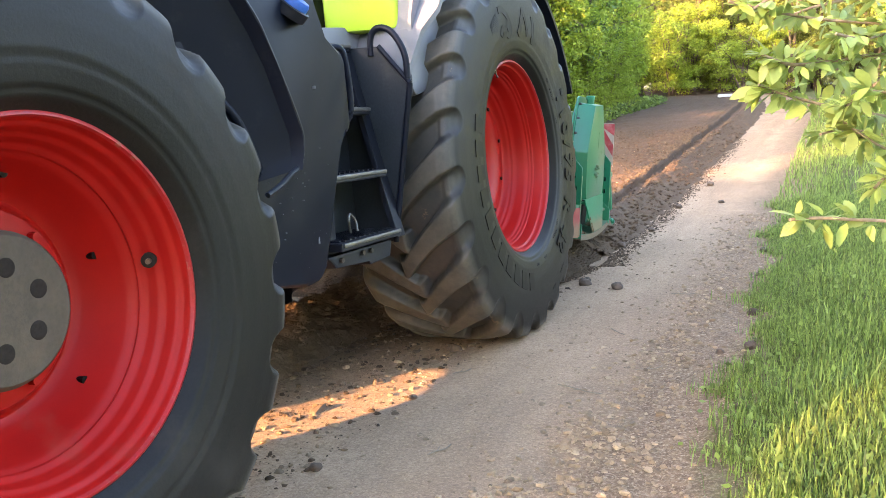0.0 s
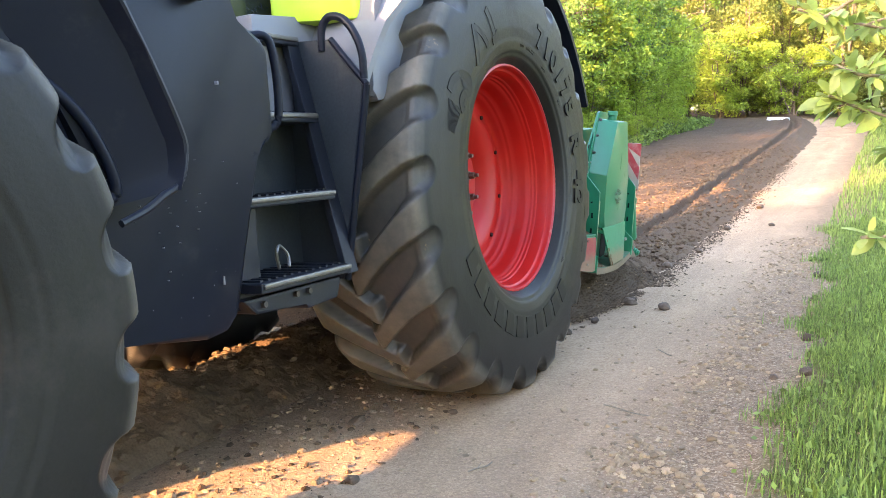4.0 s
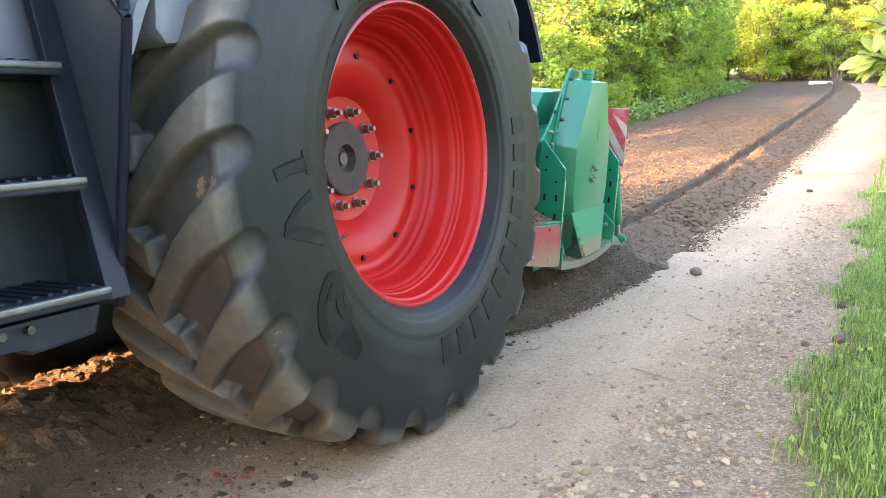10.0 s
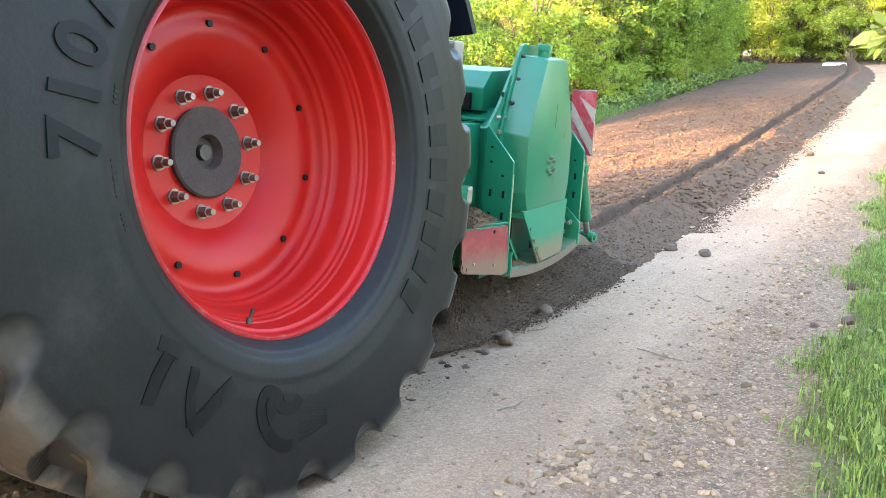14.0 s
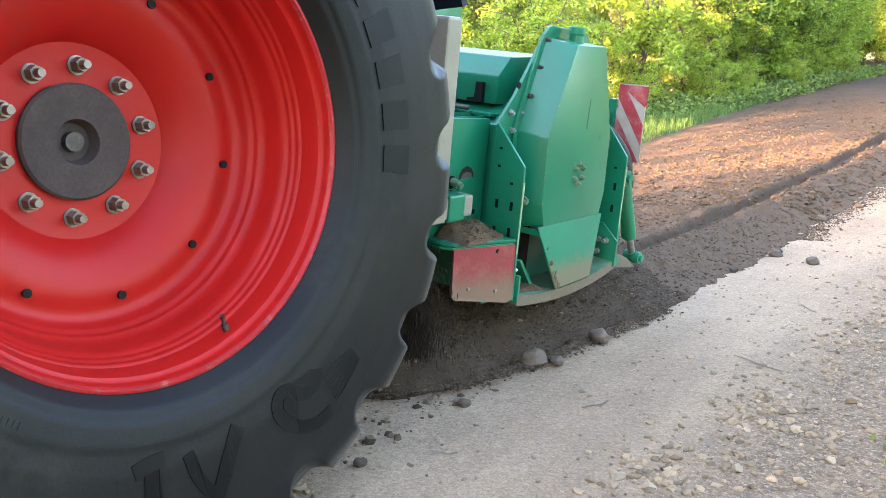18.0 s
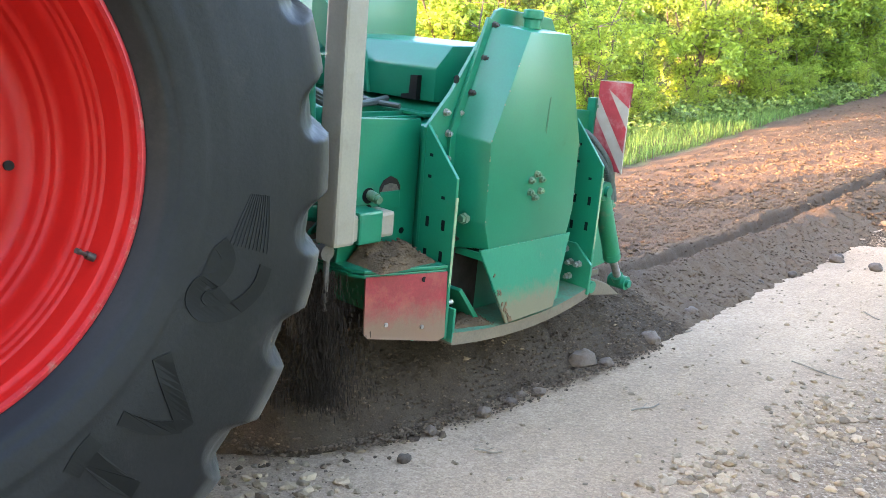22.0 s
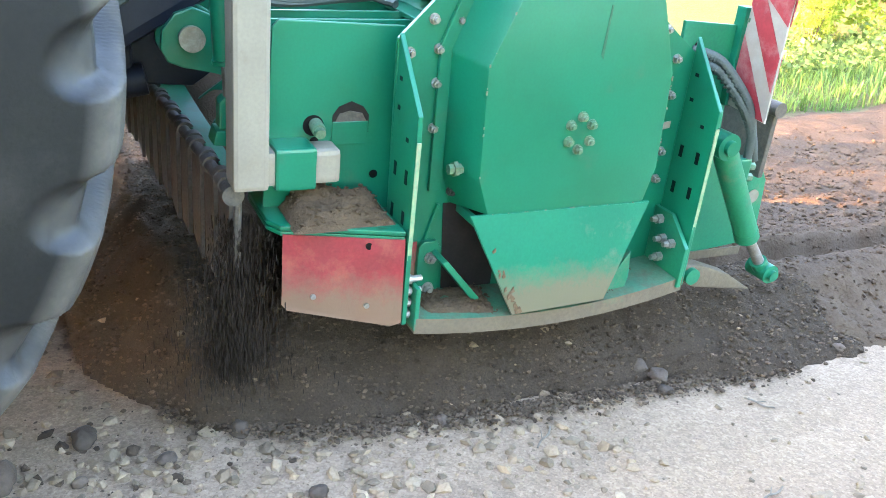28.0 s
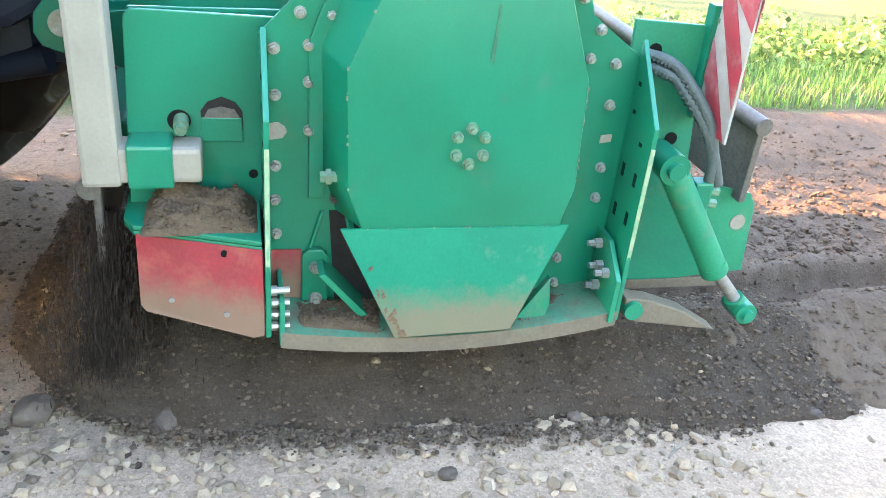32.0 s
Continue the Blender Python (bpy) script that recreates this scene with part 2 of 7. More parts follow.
M_GRASS = material("grass_blade", (0.19, 0.265, 0.06), 0.6, second=(0.15, 0.22, 0.048), scale=1.2, fine=20, fine_amount=0.1, bump=0, island=0.6, translucent=0.4)
M_TALLGRASS = material("tall_grass_blade", (0.135, 0.23, 0.05), 0.6, second=(0.105, 0.19, 0.04), scale=1.2, fine=20, fine_amount=0.1, bump=0, island=0.4, translucent=0.4)
M_TWIG = material("dry_twig", (0.25, 0.2, 0.14), 0.85, second=(0.17, 0.13, 0.09), scale=30, bump=0.2)
M_WHITE = material("white_sheet", (0.7, 0.7, 0.68), 0.6, scale=4, bump=0.1)
M_GREENBOLT = material("painted_bolt", (0.06, 0.22, 0.11), 0.5, 0.2, second=(0.22, 0.2, 0.14), scale=40, amount=0.9, fine=200, bump=0.1)
M_RUSTSTREAK = material("rust_streak", (0.03, 0.13, 0.065), 0.6, scale=30, fine=90)
# dark brown that stands in for the unlit depth of holes and openings
M_HOLE = material("hole_shade", (0.028, 0.021, 0.017), 0.8, scale=20, fine=120, bump=0.1, spec=0.2)
M_RUST = material("rust_and_dirt", (0.13, 0.075, 0.04), 0.85, second=(0.20, 0.14, 0.085), scale=30, amount=0.9, fine=120, bump=0.3, spec=0.2)
M_WORNRED = material("worn_rim_edge", (0.44, 0.012, 0.016), 0.45, second=(0.36, 0.02, 0.02), scale=9, fine=120, fine_amount=0.2, bump=0.1, dust=(0.40, 0.28, 0.19), dust_amount=0.16, dust_scale=22)


# ---------------------------------------------------------------- mesh tools
def link(name, bm, mat, parent=None, label="", smooth=False, at=(0, 0, 0)):
    me = bpy.data.meshes.new(name)
    bmesh.ops.recalc_face_normals(bm, faces=bm.faces)
    if any(at):
        bmesh.ops.translate(bm, verts=bm.verts, vec=-Vector(at))
    bm.to_mesh(me)
    bm.free()
    for m in (mat if isinstance(mat, (list, tuple)) else [mat]):
        me.materials.append(m)
    if smooth:
        me.shade_smooth()
        me.set_sharp_from_angle(angle=radians(38))
    ob = new(name, me)
    if label:
        ob["label"] = label
    ob.parent = parent
    return ob


def part(name, bm, mat, parent, label="", smooth=False):
    """A mesh given in its thing's working space, as one part under parent. The space's origin is stored on the thing."""
    at = Vector(parent.get("origin", (0, 0, 0)))
    ob = link(name, bm, mat, parent, label, smooth, at)
    ob["origin"] = at
    return ob


def box(bm, lo, hi, bevel=0.0, m=None):
    lo, hi = Vector(lo), Vector(hi)
    r = bmesh.ops.create_cube(bm, size=1.0)["verts"]
    bmesh.ops.scale(bm, verts=r, vec=hi - lo)
    bmesh.ops.translate(bm, verts=r, vec=(lo + hi) / 2)
    if m:
        bmesh.ops.transform(bm, matrix=m, verts=r)
    if bevel:
        bmesh.ops.bevel(bm, geom=[e for e in bm.edges if e.verts[0] in set(r)], offset=bevel, segments=2, affect="EDGES", profile=0.6)
    return bm


def boxed(lo, hi, bevel=0.004, m=None):
    return box(bmesh.new(), lo, hi, bevel, m)


def slab(poly, a, b, axis="x", bevel=0.003, top=None):
    """A plate: the polygon (in the two other axes) from a to b along the axis; top: the polygon at b, where it differs."""
    bm = bmesh.new()
    put = {"x": lambda p, v: (v, p[0], p[1]), "y": lambda p, v: (p[0], v, p[1]), "z": lambda p, v: (p[0], p[1], v)}[axis]
    v0 = [bm.verts.new(put(p, a)) for p in poly]
    v1 = [bm.verts.new(put(p, b)) for p in (top or poly)]
    n = len(poly)
    bm.faces.new(v0), bm.faces.new(v1)
    for i in range(n):
        bm.faces.new((v0[i], v0[(i + 1) % n], v1[(i + 1) % n], v1[i]))
    if bevel:
        bmesh.ops.bevel(bm, geom=list(bm.edges), offset=bevel, segments=2, affect="EDGES", profile=0.6)
    return bm


def rod(bm, p, q, r, r2=None, n=16, caps=True):
    p, q = Vector(p), Vector(q)
    d = q - p
    m = Matrix.Translation((p + q) / 2) @ d.to_track_quat("Z", "Y").to_matrix().to_4x4()
    bmesh.ops.create_cone(bm, cap_ends=caps, segments=n, radius1=r, radius2=r if r2 is None else r2, depth=d.length, matrix=m)
    return bm


def rods(*pieces, n=16):
    bm = bmesh.new()
    for p in pieces:
        rod(bm, *p, n=n)
    return bm


def pipe(points, r, n=10, smooth_steps=6):
    """A tube along a smooth line through the points."""
    pts = [Vector(p) for p in points]
    line = []
    for i in range(len(pts) - 1):
        p0, p1, p2, p3 = pts[max(i - 1, 0)], pts[i], pts[i + 1], pts[min(i + 2, len(pts) - 1)]
        for k in range(smooth_steps):
            t = k / smooth_steps
            line.append(0.5 * (2 * p1 + (p2 - p0) * t + (2 * p0 - 5 * p1 + 4 * p2 - p3) * t * t + (3 * p1 - p0 - 3 * p2 + p3) * t ** 3))
    line.append(pts[-1])
    bm, rings = bmesh.new(), []
    up = Vector((0.123, 0.456, 0.88)).normalized()
    for i, p in enumerate(line):
        d = (line[min(i + 1, len(line) - 1)] - line[max(i - 1, 0)]).normalized()
        u = d.cross(up).normalized()
        w = d.cross(u)
        rings.append([bm.verts.new(p + (u * math.cos(a) + w * math.sin(a)) * r) for a in (2 * math.pi * k / n for k in range(n))])
    for a, b in zip(rings, rings[1:]):
        for k in range(n):
            bm.faces.new((a[k], a[(k + 1) % n], b[(k + 1) % n], b[k]))
    bm.faces.new(rings[0]), bm.faces.new(rings[-1])
    return bm


def lathe(profile, n=72, centre=(0, 0, 0), close=False):
    """Turns (x, r) pairs round the x axis."""
    bm, rings = bmesh.new(), []
    for x, r in profile:
        if r < 1e-6:
            rings.append([bm.verts.new((centre[0] + x, centre[1], centre[2]))])
        else:
            rings.append([bm.verts.new((centre[0] + x, centre[1] + r * math.cos(2 * math.pi * k / n), centre[2] + r * math.sin(2 * math.pi * k / n))) for k in range(n)])
    pairs = list(zip(rings, rings[1:])) + ([(rings[-1], rings[0])] if close else [])
    for a, b in pairs:
        for k in range(n):
            j = (k + 1) % n
            if len(a) == 1 and len(b) > 1:
                bm.faces.new((a[0], b[j], b[k]))
            elif len(b) == 1 and len(a) > 1:
                bm.faces.new((a[k], a[j], b[0]))
            elif len(a) > 1:
                bm.faces.new((a[k], a[j], b[j], b[k]))
    return bm


def empty(name, origin, label="", category="", group=""):
    ob = new(name)
    ob.empty_display_size = 0.2
    ob.location = origin
    ob["origin"] = Vector(origin)
    return tagged(ob, label, category, group)


def mesh_object(name, verts, faces, mat, parent=None):
    me = bpy.data.meshes.new(name)
    me.from_pydata(verts, [], faces)
    for m in (mat if isinstance(mat, (list, tuple)) else [mat]):
        me.materials.append(m)
    ob = new(name, me)
    ob.parent = parent
    return ob


def array_mesh(name, verts, size, mat):
    """A mesh of many separate polygons, each of size vertices, from one array."""
    verts = np.asarray(verts, dtype=np.float32).reshape(-1, 3)
    me = bpy.data.meshes.new(name)
    n = len(verts) // size
    me.vertices.add(len(verts)), me.loops.add(n * size), me.polygons.add(n)
    me.vertices.foreach_set("co", verts.ravel())
    me.loops.foreach_set("vertex_index", np.arange(n * size, dtype=np.int32))
    me.polygons.foreach_set("loop_start", np.arange(0, n * size, size, dtype=np.int32))
    me.update(calc_edges=True)
    me.materials.append(mat)
    return me


# ---------------------------------------------------------------- ground
PROF_Y, PROF_Z = [-300, 6, 10, 15, 22, 32, 45, 80, 200, 900], [0, 0, 0.14, 0.45, 0.9, 1.32, 1.65, 2.2, 4, 10]


def bend(y):
    """How far the road has turned to the side at y, in the distance."""
    return 0.0 if y < 20 else -0.0073 * (y - 20) ** 2


def terrain(x, y):
    return float(np.interp(y, PROF_Y, PROF_Z)) + 0.071 * (max(-7.0, min(4.0, x)) + 1.3) * max(0.0, min(1.0, 1 - (y - 8) / 14))


def rough(x, y):
    """The ground with its bumps: ruts on the road, the verge, the banks."""
    z = terrain(x, y)
    near = max(0.0, 1 - max(0, abs(y - 4) - 8) / 20)
    z += 0.012 * noise.noise((x * 1.3, y * 0.9, 0)) * near + 0.006 * noise.noise((x * 5, y * 5, 3)) * near
    if -1.0 < x < -0.4:
        z += near * 0.012 * noise.noise((x * 9, y * 9, 7))
    b = x - bend(y)
    if b > -0.45:
        z += 0.05 * min(1, (b + 0.45) / 0.3) + 0.03 * noise.noise((x * 2, y * 2, 9)) * near
    if b < -5.4:
        z += 0.10 * min(1, (-5.4 - b) / 0.6) + 0.05 * noise.noise((x * 1.5, y * 1.5, 5)) * near
    return z


def ground_material():
    m = bpy.data.materials.new("road_and_verge")
    m.use_nodes = True
    n, l = m.node_tree.nodes, m.node_tree.links
    b = n["Principled BSDF"]
    b.inputs["Roughness"].default_value, b.inputs["Specular IOR Level"].default_value = 0.95, 0.08
    co = n.new("ShaderNodeTexCoord").outputs["Object"]
    sep = n.new("ShaderNodeSeparateXYZ")
    l.new(co, sep.inputs[0])

    def nz(s, d=6.0, r=0.6):
        t = n.new("ShaderNodeTexNoise")
        t.inputs["Scale"].default_value, t.inputs["Detail"].default_value, t.inputs["Roughness"].default_value = s, d, r
        l.new(co, t.inputs["Vector"])
        return t.outputs["Fac"]

    def rng(v, a, c, lo=0.0, hi=1.0):
        r = n.new("ShaderNodeMapRange")
        r.inputs[1].default_value, r.inputs[2].default_value, r.inputs[3].default_value, r.inputs[4].default_value = a, c, lo, hi
        l.new(v, r.inputs[0])
        return r.outputs[0]

    def op(kind, a, c):
        r = n.new("ShaderNodeMath")
        r.operation = kind
        for i, v in enumerate((a, c)):
            if isinstance(v, (int, float)):
                r.inputs[i].default_value = v
            else:
                l.new(v, r.inputs[i])
        return r.outputs[0]

    def mix(f, a, c):
        x = n.new("ShaderNodeMix")
        x.data_type = "RGBA"
        for k, v in ((0, f), (6, a), (7, c)):
            if isinstance(v, tuple):
                x.inputs[k].default_value = (*v, 1)
            elif isinstance(v, (int, float)):
                x.inputs[k].default_value = v
            else:
                l.new(v, x.inputs[k])
        return x.outputs[2]

    # the road bends away: distance across it
    far = op("MAXIMUM", op("SUBTRACT", sep.outputs[1], 20.0), 0.0)
    side = op("SUBTRACT", sep.outputs[0], op("MULTIPLY", op("MULTIPLY", far, far), -0.0073))
    side = op("ADD", side, op("MULTIPLY", op("SUBTRACT", nz(2.2, 7, 0.65), 0.5), 0.5))
    speck, fine, broad = nz(70, 4, 0.7), nz(18, 6, 0.7), nz(1.1, 5, 0.6)
    tread = nz(0.45, 3, 0.5)
    pale = mix(rng(broad, 0.35, 0.65), (0.365, 0.252, 0.160), (0.303, 0.208, 0.132))
    pale = mix(rng(tread, 0.52, 0.66, 0, 0.45), pale, (0.30, 0.215, 0.145))
    # long streaks along the wheel tracks
    mp = n.new("ShaderNodeMapping")
    mp.inputs["Scale"].default_value = (3.2, 0.45, 1.0)
    l.new(co, mp.inputs["Vector"])
    st = n.new("ShaderNodeTexNoise")
    st.inputs["Scale"].default_value, st.inputs["Detail"].default_value, st.inputs["Roughness"].default_value = 1.3, 6.0, 0.62
    l.new(mp.outputs["Vector"], st.inputs["Vector"])
    pale = mix(rng(st.outputs["Fac"], 0.47, 0.68, 0, 0.6), pale, (0.225, 0.155, 0.102))
    pale = mix(rng(st.outputs["Fac"], 0.44, 0.30, 0, 0.5), pale, (0.43, 0.30, 0.19))
    pale = mix(rng(speck, 0.54, 0.70, 0, 0.4), pale, (0.50, 0.365, 0.24))
    pale = mix(rng(nz(38, 5, 0.75), 0.54, 0.70, 0, 0.35), pale, (0.25, 0.18, 0.125))
    pale = mix(rng(fine, 0.56, 0.75, 0, 0.35), pale, (0.20, 0.165, 0.13))
    dirt = mix(rng(broad, 0.35, 0.65), (0.29, 0.207, 0.140), (0.22, 0.156, 0.106))
    dirt = mix(rng(fine, 0.5, 0.7, 0, 0.7), dirt, (0.12, 0.084, 0.057))
    dirt = mix(rng(speck, 0.56, 0.74, 0, 0.6), dirt, (0.26, 0.20, 0.145))
    verge = mix(rng(fine, 0.4, 0.65), (0.075, 0.10, 0.032), (0.12, 0.10, 0.055))
    foot = mix(rng(broad, 0.38, 0.62), (0.395, 0.277, 0.182), (0.31, 0.216, 0.142))
    foot = mix(rng(fine, 0.5, 0.7, 0, 0.6), foot, (0.18, 0.122, 0.079))
    foot = mix(rng(speck, 0.54, 0.70, 0, 0.55), foot, (0.46, 0.34, 0.23))
    col = mix(rng(side, -2.75, -2.15), dirt, foot)
    col = mix(rng(side, -1.86, -1.42), col, pale)
    edge = mix(rng(fine, 0.40, 0.62), (0.225, 0.155, 0.098), (0.145, 0.10, 0.065))
    edge = mix(rng(speck, 0.50, 0.66, 0, 0.7), edge, (0.44, 0.345, 0.245))
    col = mix(rng(side, -1.05, -0.72), col, edge)
    col = mix(rng(side, -0.42, -0.16), col, verge)
    # far half of the road darkened: its shade is put into the colour
    col = mix(rng(side, -3.7, -4.3, 0, 0.7), col, mix(rng(fine, 0.45, 0.65), (0.125, 0.09, 0.064), (0.08, 0.057, 0.04)))
    col = mix(rng(side, -5.3, -5.6), col, verge)
    # single grains of gravel, told apart by their shade
    def grain(scale):
        v = n.new("ShaderNodeTexVoronoi")
        v.inputs["Scale"].default_value = scale
        l.new(co, v.inputs["Vector"])
        sc = n.new("ShaderNodeSeparateColor")
        l.new(v.outputs["Color"], sc.inputs[0])
        return sc.outputs[0], v.outputs["Distance"]
    g1, d1 = grain(75)
    g2, d2 = grain(170)
    shade = n.new("ShaderNodeHueSaturation")
    l.new(op("MULTIPLY", rng(g1, 0, 1, 0.90, 1.10), rng(g2, 0, 1, 0.84, 1.16)), shade.inputs["Value"])
    l.new(col, shade.inputs["Color"])
    col = shade.outputs["Color"]
    l.new(col, b.inputs["Base Color"])
    bp = n.new("ShaderNodeBump")
    bp.inputs["Strength"].default_value, bp.inputs["Distance"].default_value = 0.6, 0.012
    l.new(op("SUBTRACT", op("ADD", nz(60, 6, 0.7), op("MULTIPLY", nz(14, 5, 0.6), 1.5)), op("MULTIPLY", d1, 0.25)), bp.inputs["Height"])
    l.new(bp.outputs["Normal"], b.inputs["Normal"])
    return m


def grid_lines(stops):
    """Grid lines from (from, to, step) stretches."""
    out = []
    for a, c, s in stops:
        out += list(np.arange(a, c - 1e-6, s))
    return out + [stops[-1][1]]


def build_ground():
    xs = grid_lines([(-600, -100, 100), (-100, -20, 10), (-20, -8, 1.0), (-8, -3, 0.2), (-3, 0.4, 0.05), (0.4, 4, 0.2), (4, 20, 1.6), (20, 100, 10), (100, 600, 100)])
    ys = grid_lines([(-600, -100, 100), (-100, -10, 10), (-10, -2, 1), (-2, 9, 0.06), (9, 24, 0.3), (24, 80, 2), (80, 200, 20), (200, 1000, 100)])
    verts = [(x, y, rough(x, y)) for y in ys for x in xs]
    w = len(xs)
    faces = [(j * w + i, j * w + i + 1, (j + 1) * w + i + 1, (j + 1) * w + i) for j in range(len(ys) - 1) for i in range(w - 1)]
    ob = mesh_object("ground", verts, faces, ground_material())
    ob.data.shade_smooth()
    tagged(ob, "pale gravel track beside a brown dirt road with grassy verges", "ground", kind="structure")


build_ground()


GOLD = (1 + 5 ** 0.5) / 2
HULL = np.array([(-1, GOLD, 0), (1, GOLD, 0), (-1, -GOLD, 0), (1, -GOLD, 0), (0, -1, GOLD), (0, 1, GOLD), (0, -1, -GOLD), (0, 1, -GOLD), (GOLD, 0, -1), (GOLD, 0, 1), (-GOLD, 0, -1), (-GOLD, 0, 1)]) / 1.9
HULL_TRI = np.array([(0, 11, 5), (0, 5, 1), (0, 1, 7), (0, 7, 10), (0, 10, 11), (1, 5, 9), (5, 11, 4), (11, 10, 2), (10, 7, 6), (7, 1, 8)]
                    + [(3, 9, 4), (3, 4, 2), (3, 2, 6), (3, 6, 8), (3, 8, 9), (4, 9, 5), (2, 4, 11), (6, 2, 10), (8, 6, 7), (9, 8, 1)])


def pebble(rs, s):
    """One stone of about the radius s: its corners and triangles."""
    v = HULL * (1 + rs.uniform(-0.42, 0.3, (12, 1))) * (s * rs.uniform(0.8, 1.4), s * rs.uniform(0.7, 1.1), s * rs.uniform(0.45, 0.8))
    a = rs.uniform(0, 6.28)
    c_, s_ = math.cos(a), math.sin(a)
    return np.stack([v[:, 0] * c_ - v[:, 1] * s_, v[:, 0] * s_ + v[:, 1] * c_, v[:, 2]], 1), HULL_TRI


def scatter_stones(name, count, place, size, mat, label, category="gravel", sink=0.35, height=None):
    """Many small stones as one mesh: place() gives x, y and size() the radius."""
    rs = np.random.RandomState(len(name) * 7 + count)
    vs, fs = [], []
    for i in range(count):
        x, y, dz = place(rs)
        s = size(rs)
        v, f = pebble(rs, s)
        z = rough(x, y) + dz + (height(x, y) if height else 0)
        vs.append(v + (x, y, z + s * (0.5 - sink)))
        fs.append(f + 12 * i)
    me = bpy.data.meshes.new(name)
    me.from_pydata(np.concatenate(vs).tolist(), [], np.concatenate(fs).tolist())
    me.materials.append(mat)
    if mat is M_STONE:
        me.materials.append(M_GREYSTONE)
        me.materials.append(M_PALESTONE)
        me.polygons.foreach_set("material_index", np.repeat(rs.choice([0, 1, 2, 2] if name == "coarse_gravel" else [0, 0, 0, 0, 1, 1, 1, 2], count), 20).astype(np.int32))
    return tagged(new(name, me), label, category, kind="stuff")


scatter_stones("gravel", 5200, lambda r: (r.uniform(-2.6, -0.42), r.uniform(-0.6, 8), 0), lambda r: 0.0018 + 0.0095 * r.random_sample() ** 5, M_STONE, "small pale loose stones scattered on the track")
scatter_stones("edge_gravel", 5600, lambda r: (-0.74 + 0.19 * r.randn(), r.uniform(0.5, 9), 0), lambda r: 0.0025 + 0.016 * r.random_sample() ** 4, M_STONE, "coarse grey gravel along the grass edge")
CLUSTERS = ((-0.94, 2.40, 0.07, 0.10), (-0.86, 3.05, 0.07, 0.13), (-0.84, 4.2, 0.06, 0.2), (-0.68, 2.75, 0.12, 0.2), (-0.98, 1.75, 0.12, 0.2), (-0.75, 5.4, 0.07, 0.3))


def in_cluster(r):
    x, y, sx, sy = CLUSTERS[r.randint(len(CLUSTERS))]
    return x + sx * r.randn(), y + sy * r.randn(), 0


scatter_stones("coarse_gravel", 1000, in_cluster, lambda r: 0.003 + 0.018 * r.random_sample() ** 3, M_STONE, "patches of coarse pale crushed stone on the track")
scatter_stones("foot_gravel", 5200, lambda r: (-1.70 + 0.24 * r.randn(), -0.9 + 2.6 * r.random_sample() ** 1.5, 0), lambda r: 0.002 + 0.021 * r.random_sample() ** 5, M_STONE, "loose pale stones at the foot of the soil ridge")
scatter_stones("road_gravel", 5600, lambda r: (r.uniform(-5.2, -1.8), r.uniform(-1, 6), 0), lambda r: 0.003 + 0.019 * r.random_sample() ** 4, M_STONE, "loose stones on the brown dirt road")
scatter_stones("dirt_clods", 5200, lambda r: (r.uniform(-3.6, -1.75), r.uniform(-1, 6), 0), lambda r: 0.003 + 0.018 * r.random_sample() ** 4, M_DARKCLOD, "dark crumbs of earth on the dirt road", "soil")


M_BRICKRED = material("brick_crumb", (0.36, 0.12, 0.07), 0.9, second=(0.24, 0.075, 0.045), scale=30, amount=0.8, fine=160, bump=0.4, island=0.3, spec=0.15)
scatter_stones("brick_crumb", 34, lambda r: (-2.03 + 0.06 * r.randn(), 1.98 + 0.05 * r.randn(), 0), lambda r: 0.003 + 0.012 * r.random_sample() ** 2, M_BRICKRED, "crushed red brick crumbs on the track")


def litter():
    """Dry leaf scraps and bits of straw along the edge of the track."""
    rs = np.random.RandomState(63)
    n = 700
    y = 0.6 + 8.5 * rs.random_sample(n) ** 1.3
    x = -0.56 - 0.02 * y + 0.17 * rs.randn(n)
    vs, fs = [], []
    for i in range(n):
        z = rough(float(x[i]), float(y[i])) + 0.004
        a, ln = rs.uniform(0, 6.28), (0.05 * rs.uniform(0.4, 1.3) if i % 4 == 0 else 0.016 * rs.uniform(0.6, 1.6))
        w = 0.0012 if i % 4 == 0 else ln * rs.uniform(0.2, 0.4)
        d, e = np.array((math.cos(a), math.sin(a), 0)), np.array((-math.sin(a), math.cos(a), 0))
        c, up = np.array((x[i], y[i], z)), rs.uniform(0.1, 0.5) * ln
        at = len(vs)
        vs += [c - d * ln / 2, c + e * w + (0, 0, up * 0.5), c + d * ln / 2 + (0, 0, up * 0.4), c - e * w + (0, 0, up * 0.3)]
        fs.append((at, at + 1, at + 2, at + 3))
    tagged(mesh_object("litter", [tuple(v) for v in vs], fs, M_LITTER), "dry leaf scraps and straw along the grass edge", "litter", kind="stuff")


M_LITTER = material("dry_litter", (0.34, 0.25, 0.15), 0.85, second=(0.22, 0.15, 0.09), scale=30, bump=0.1, island=0.45)
litter()


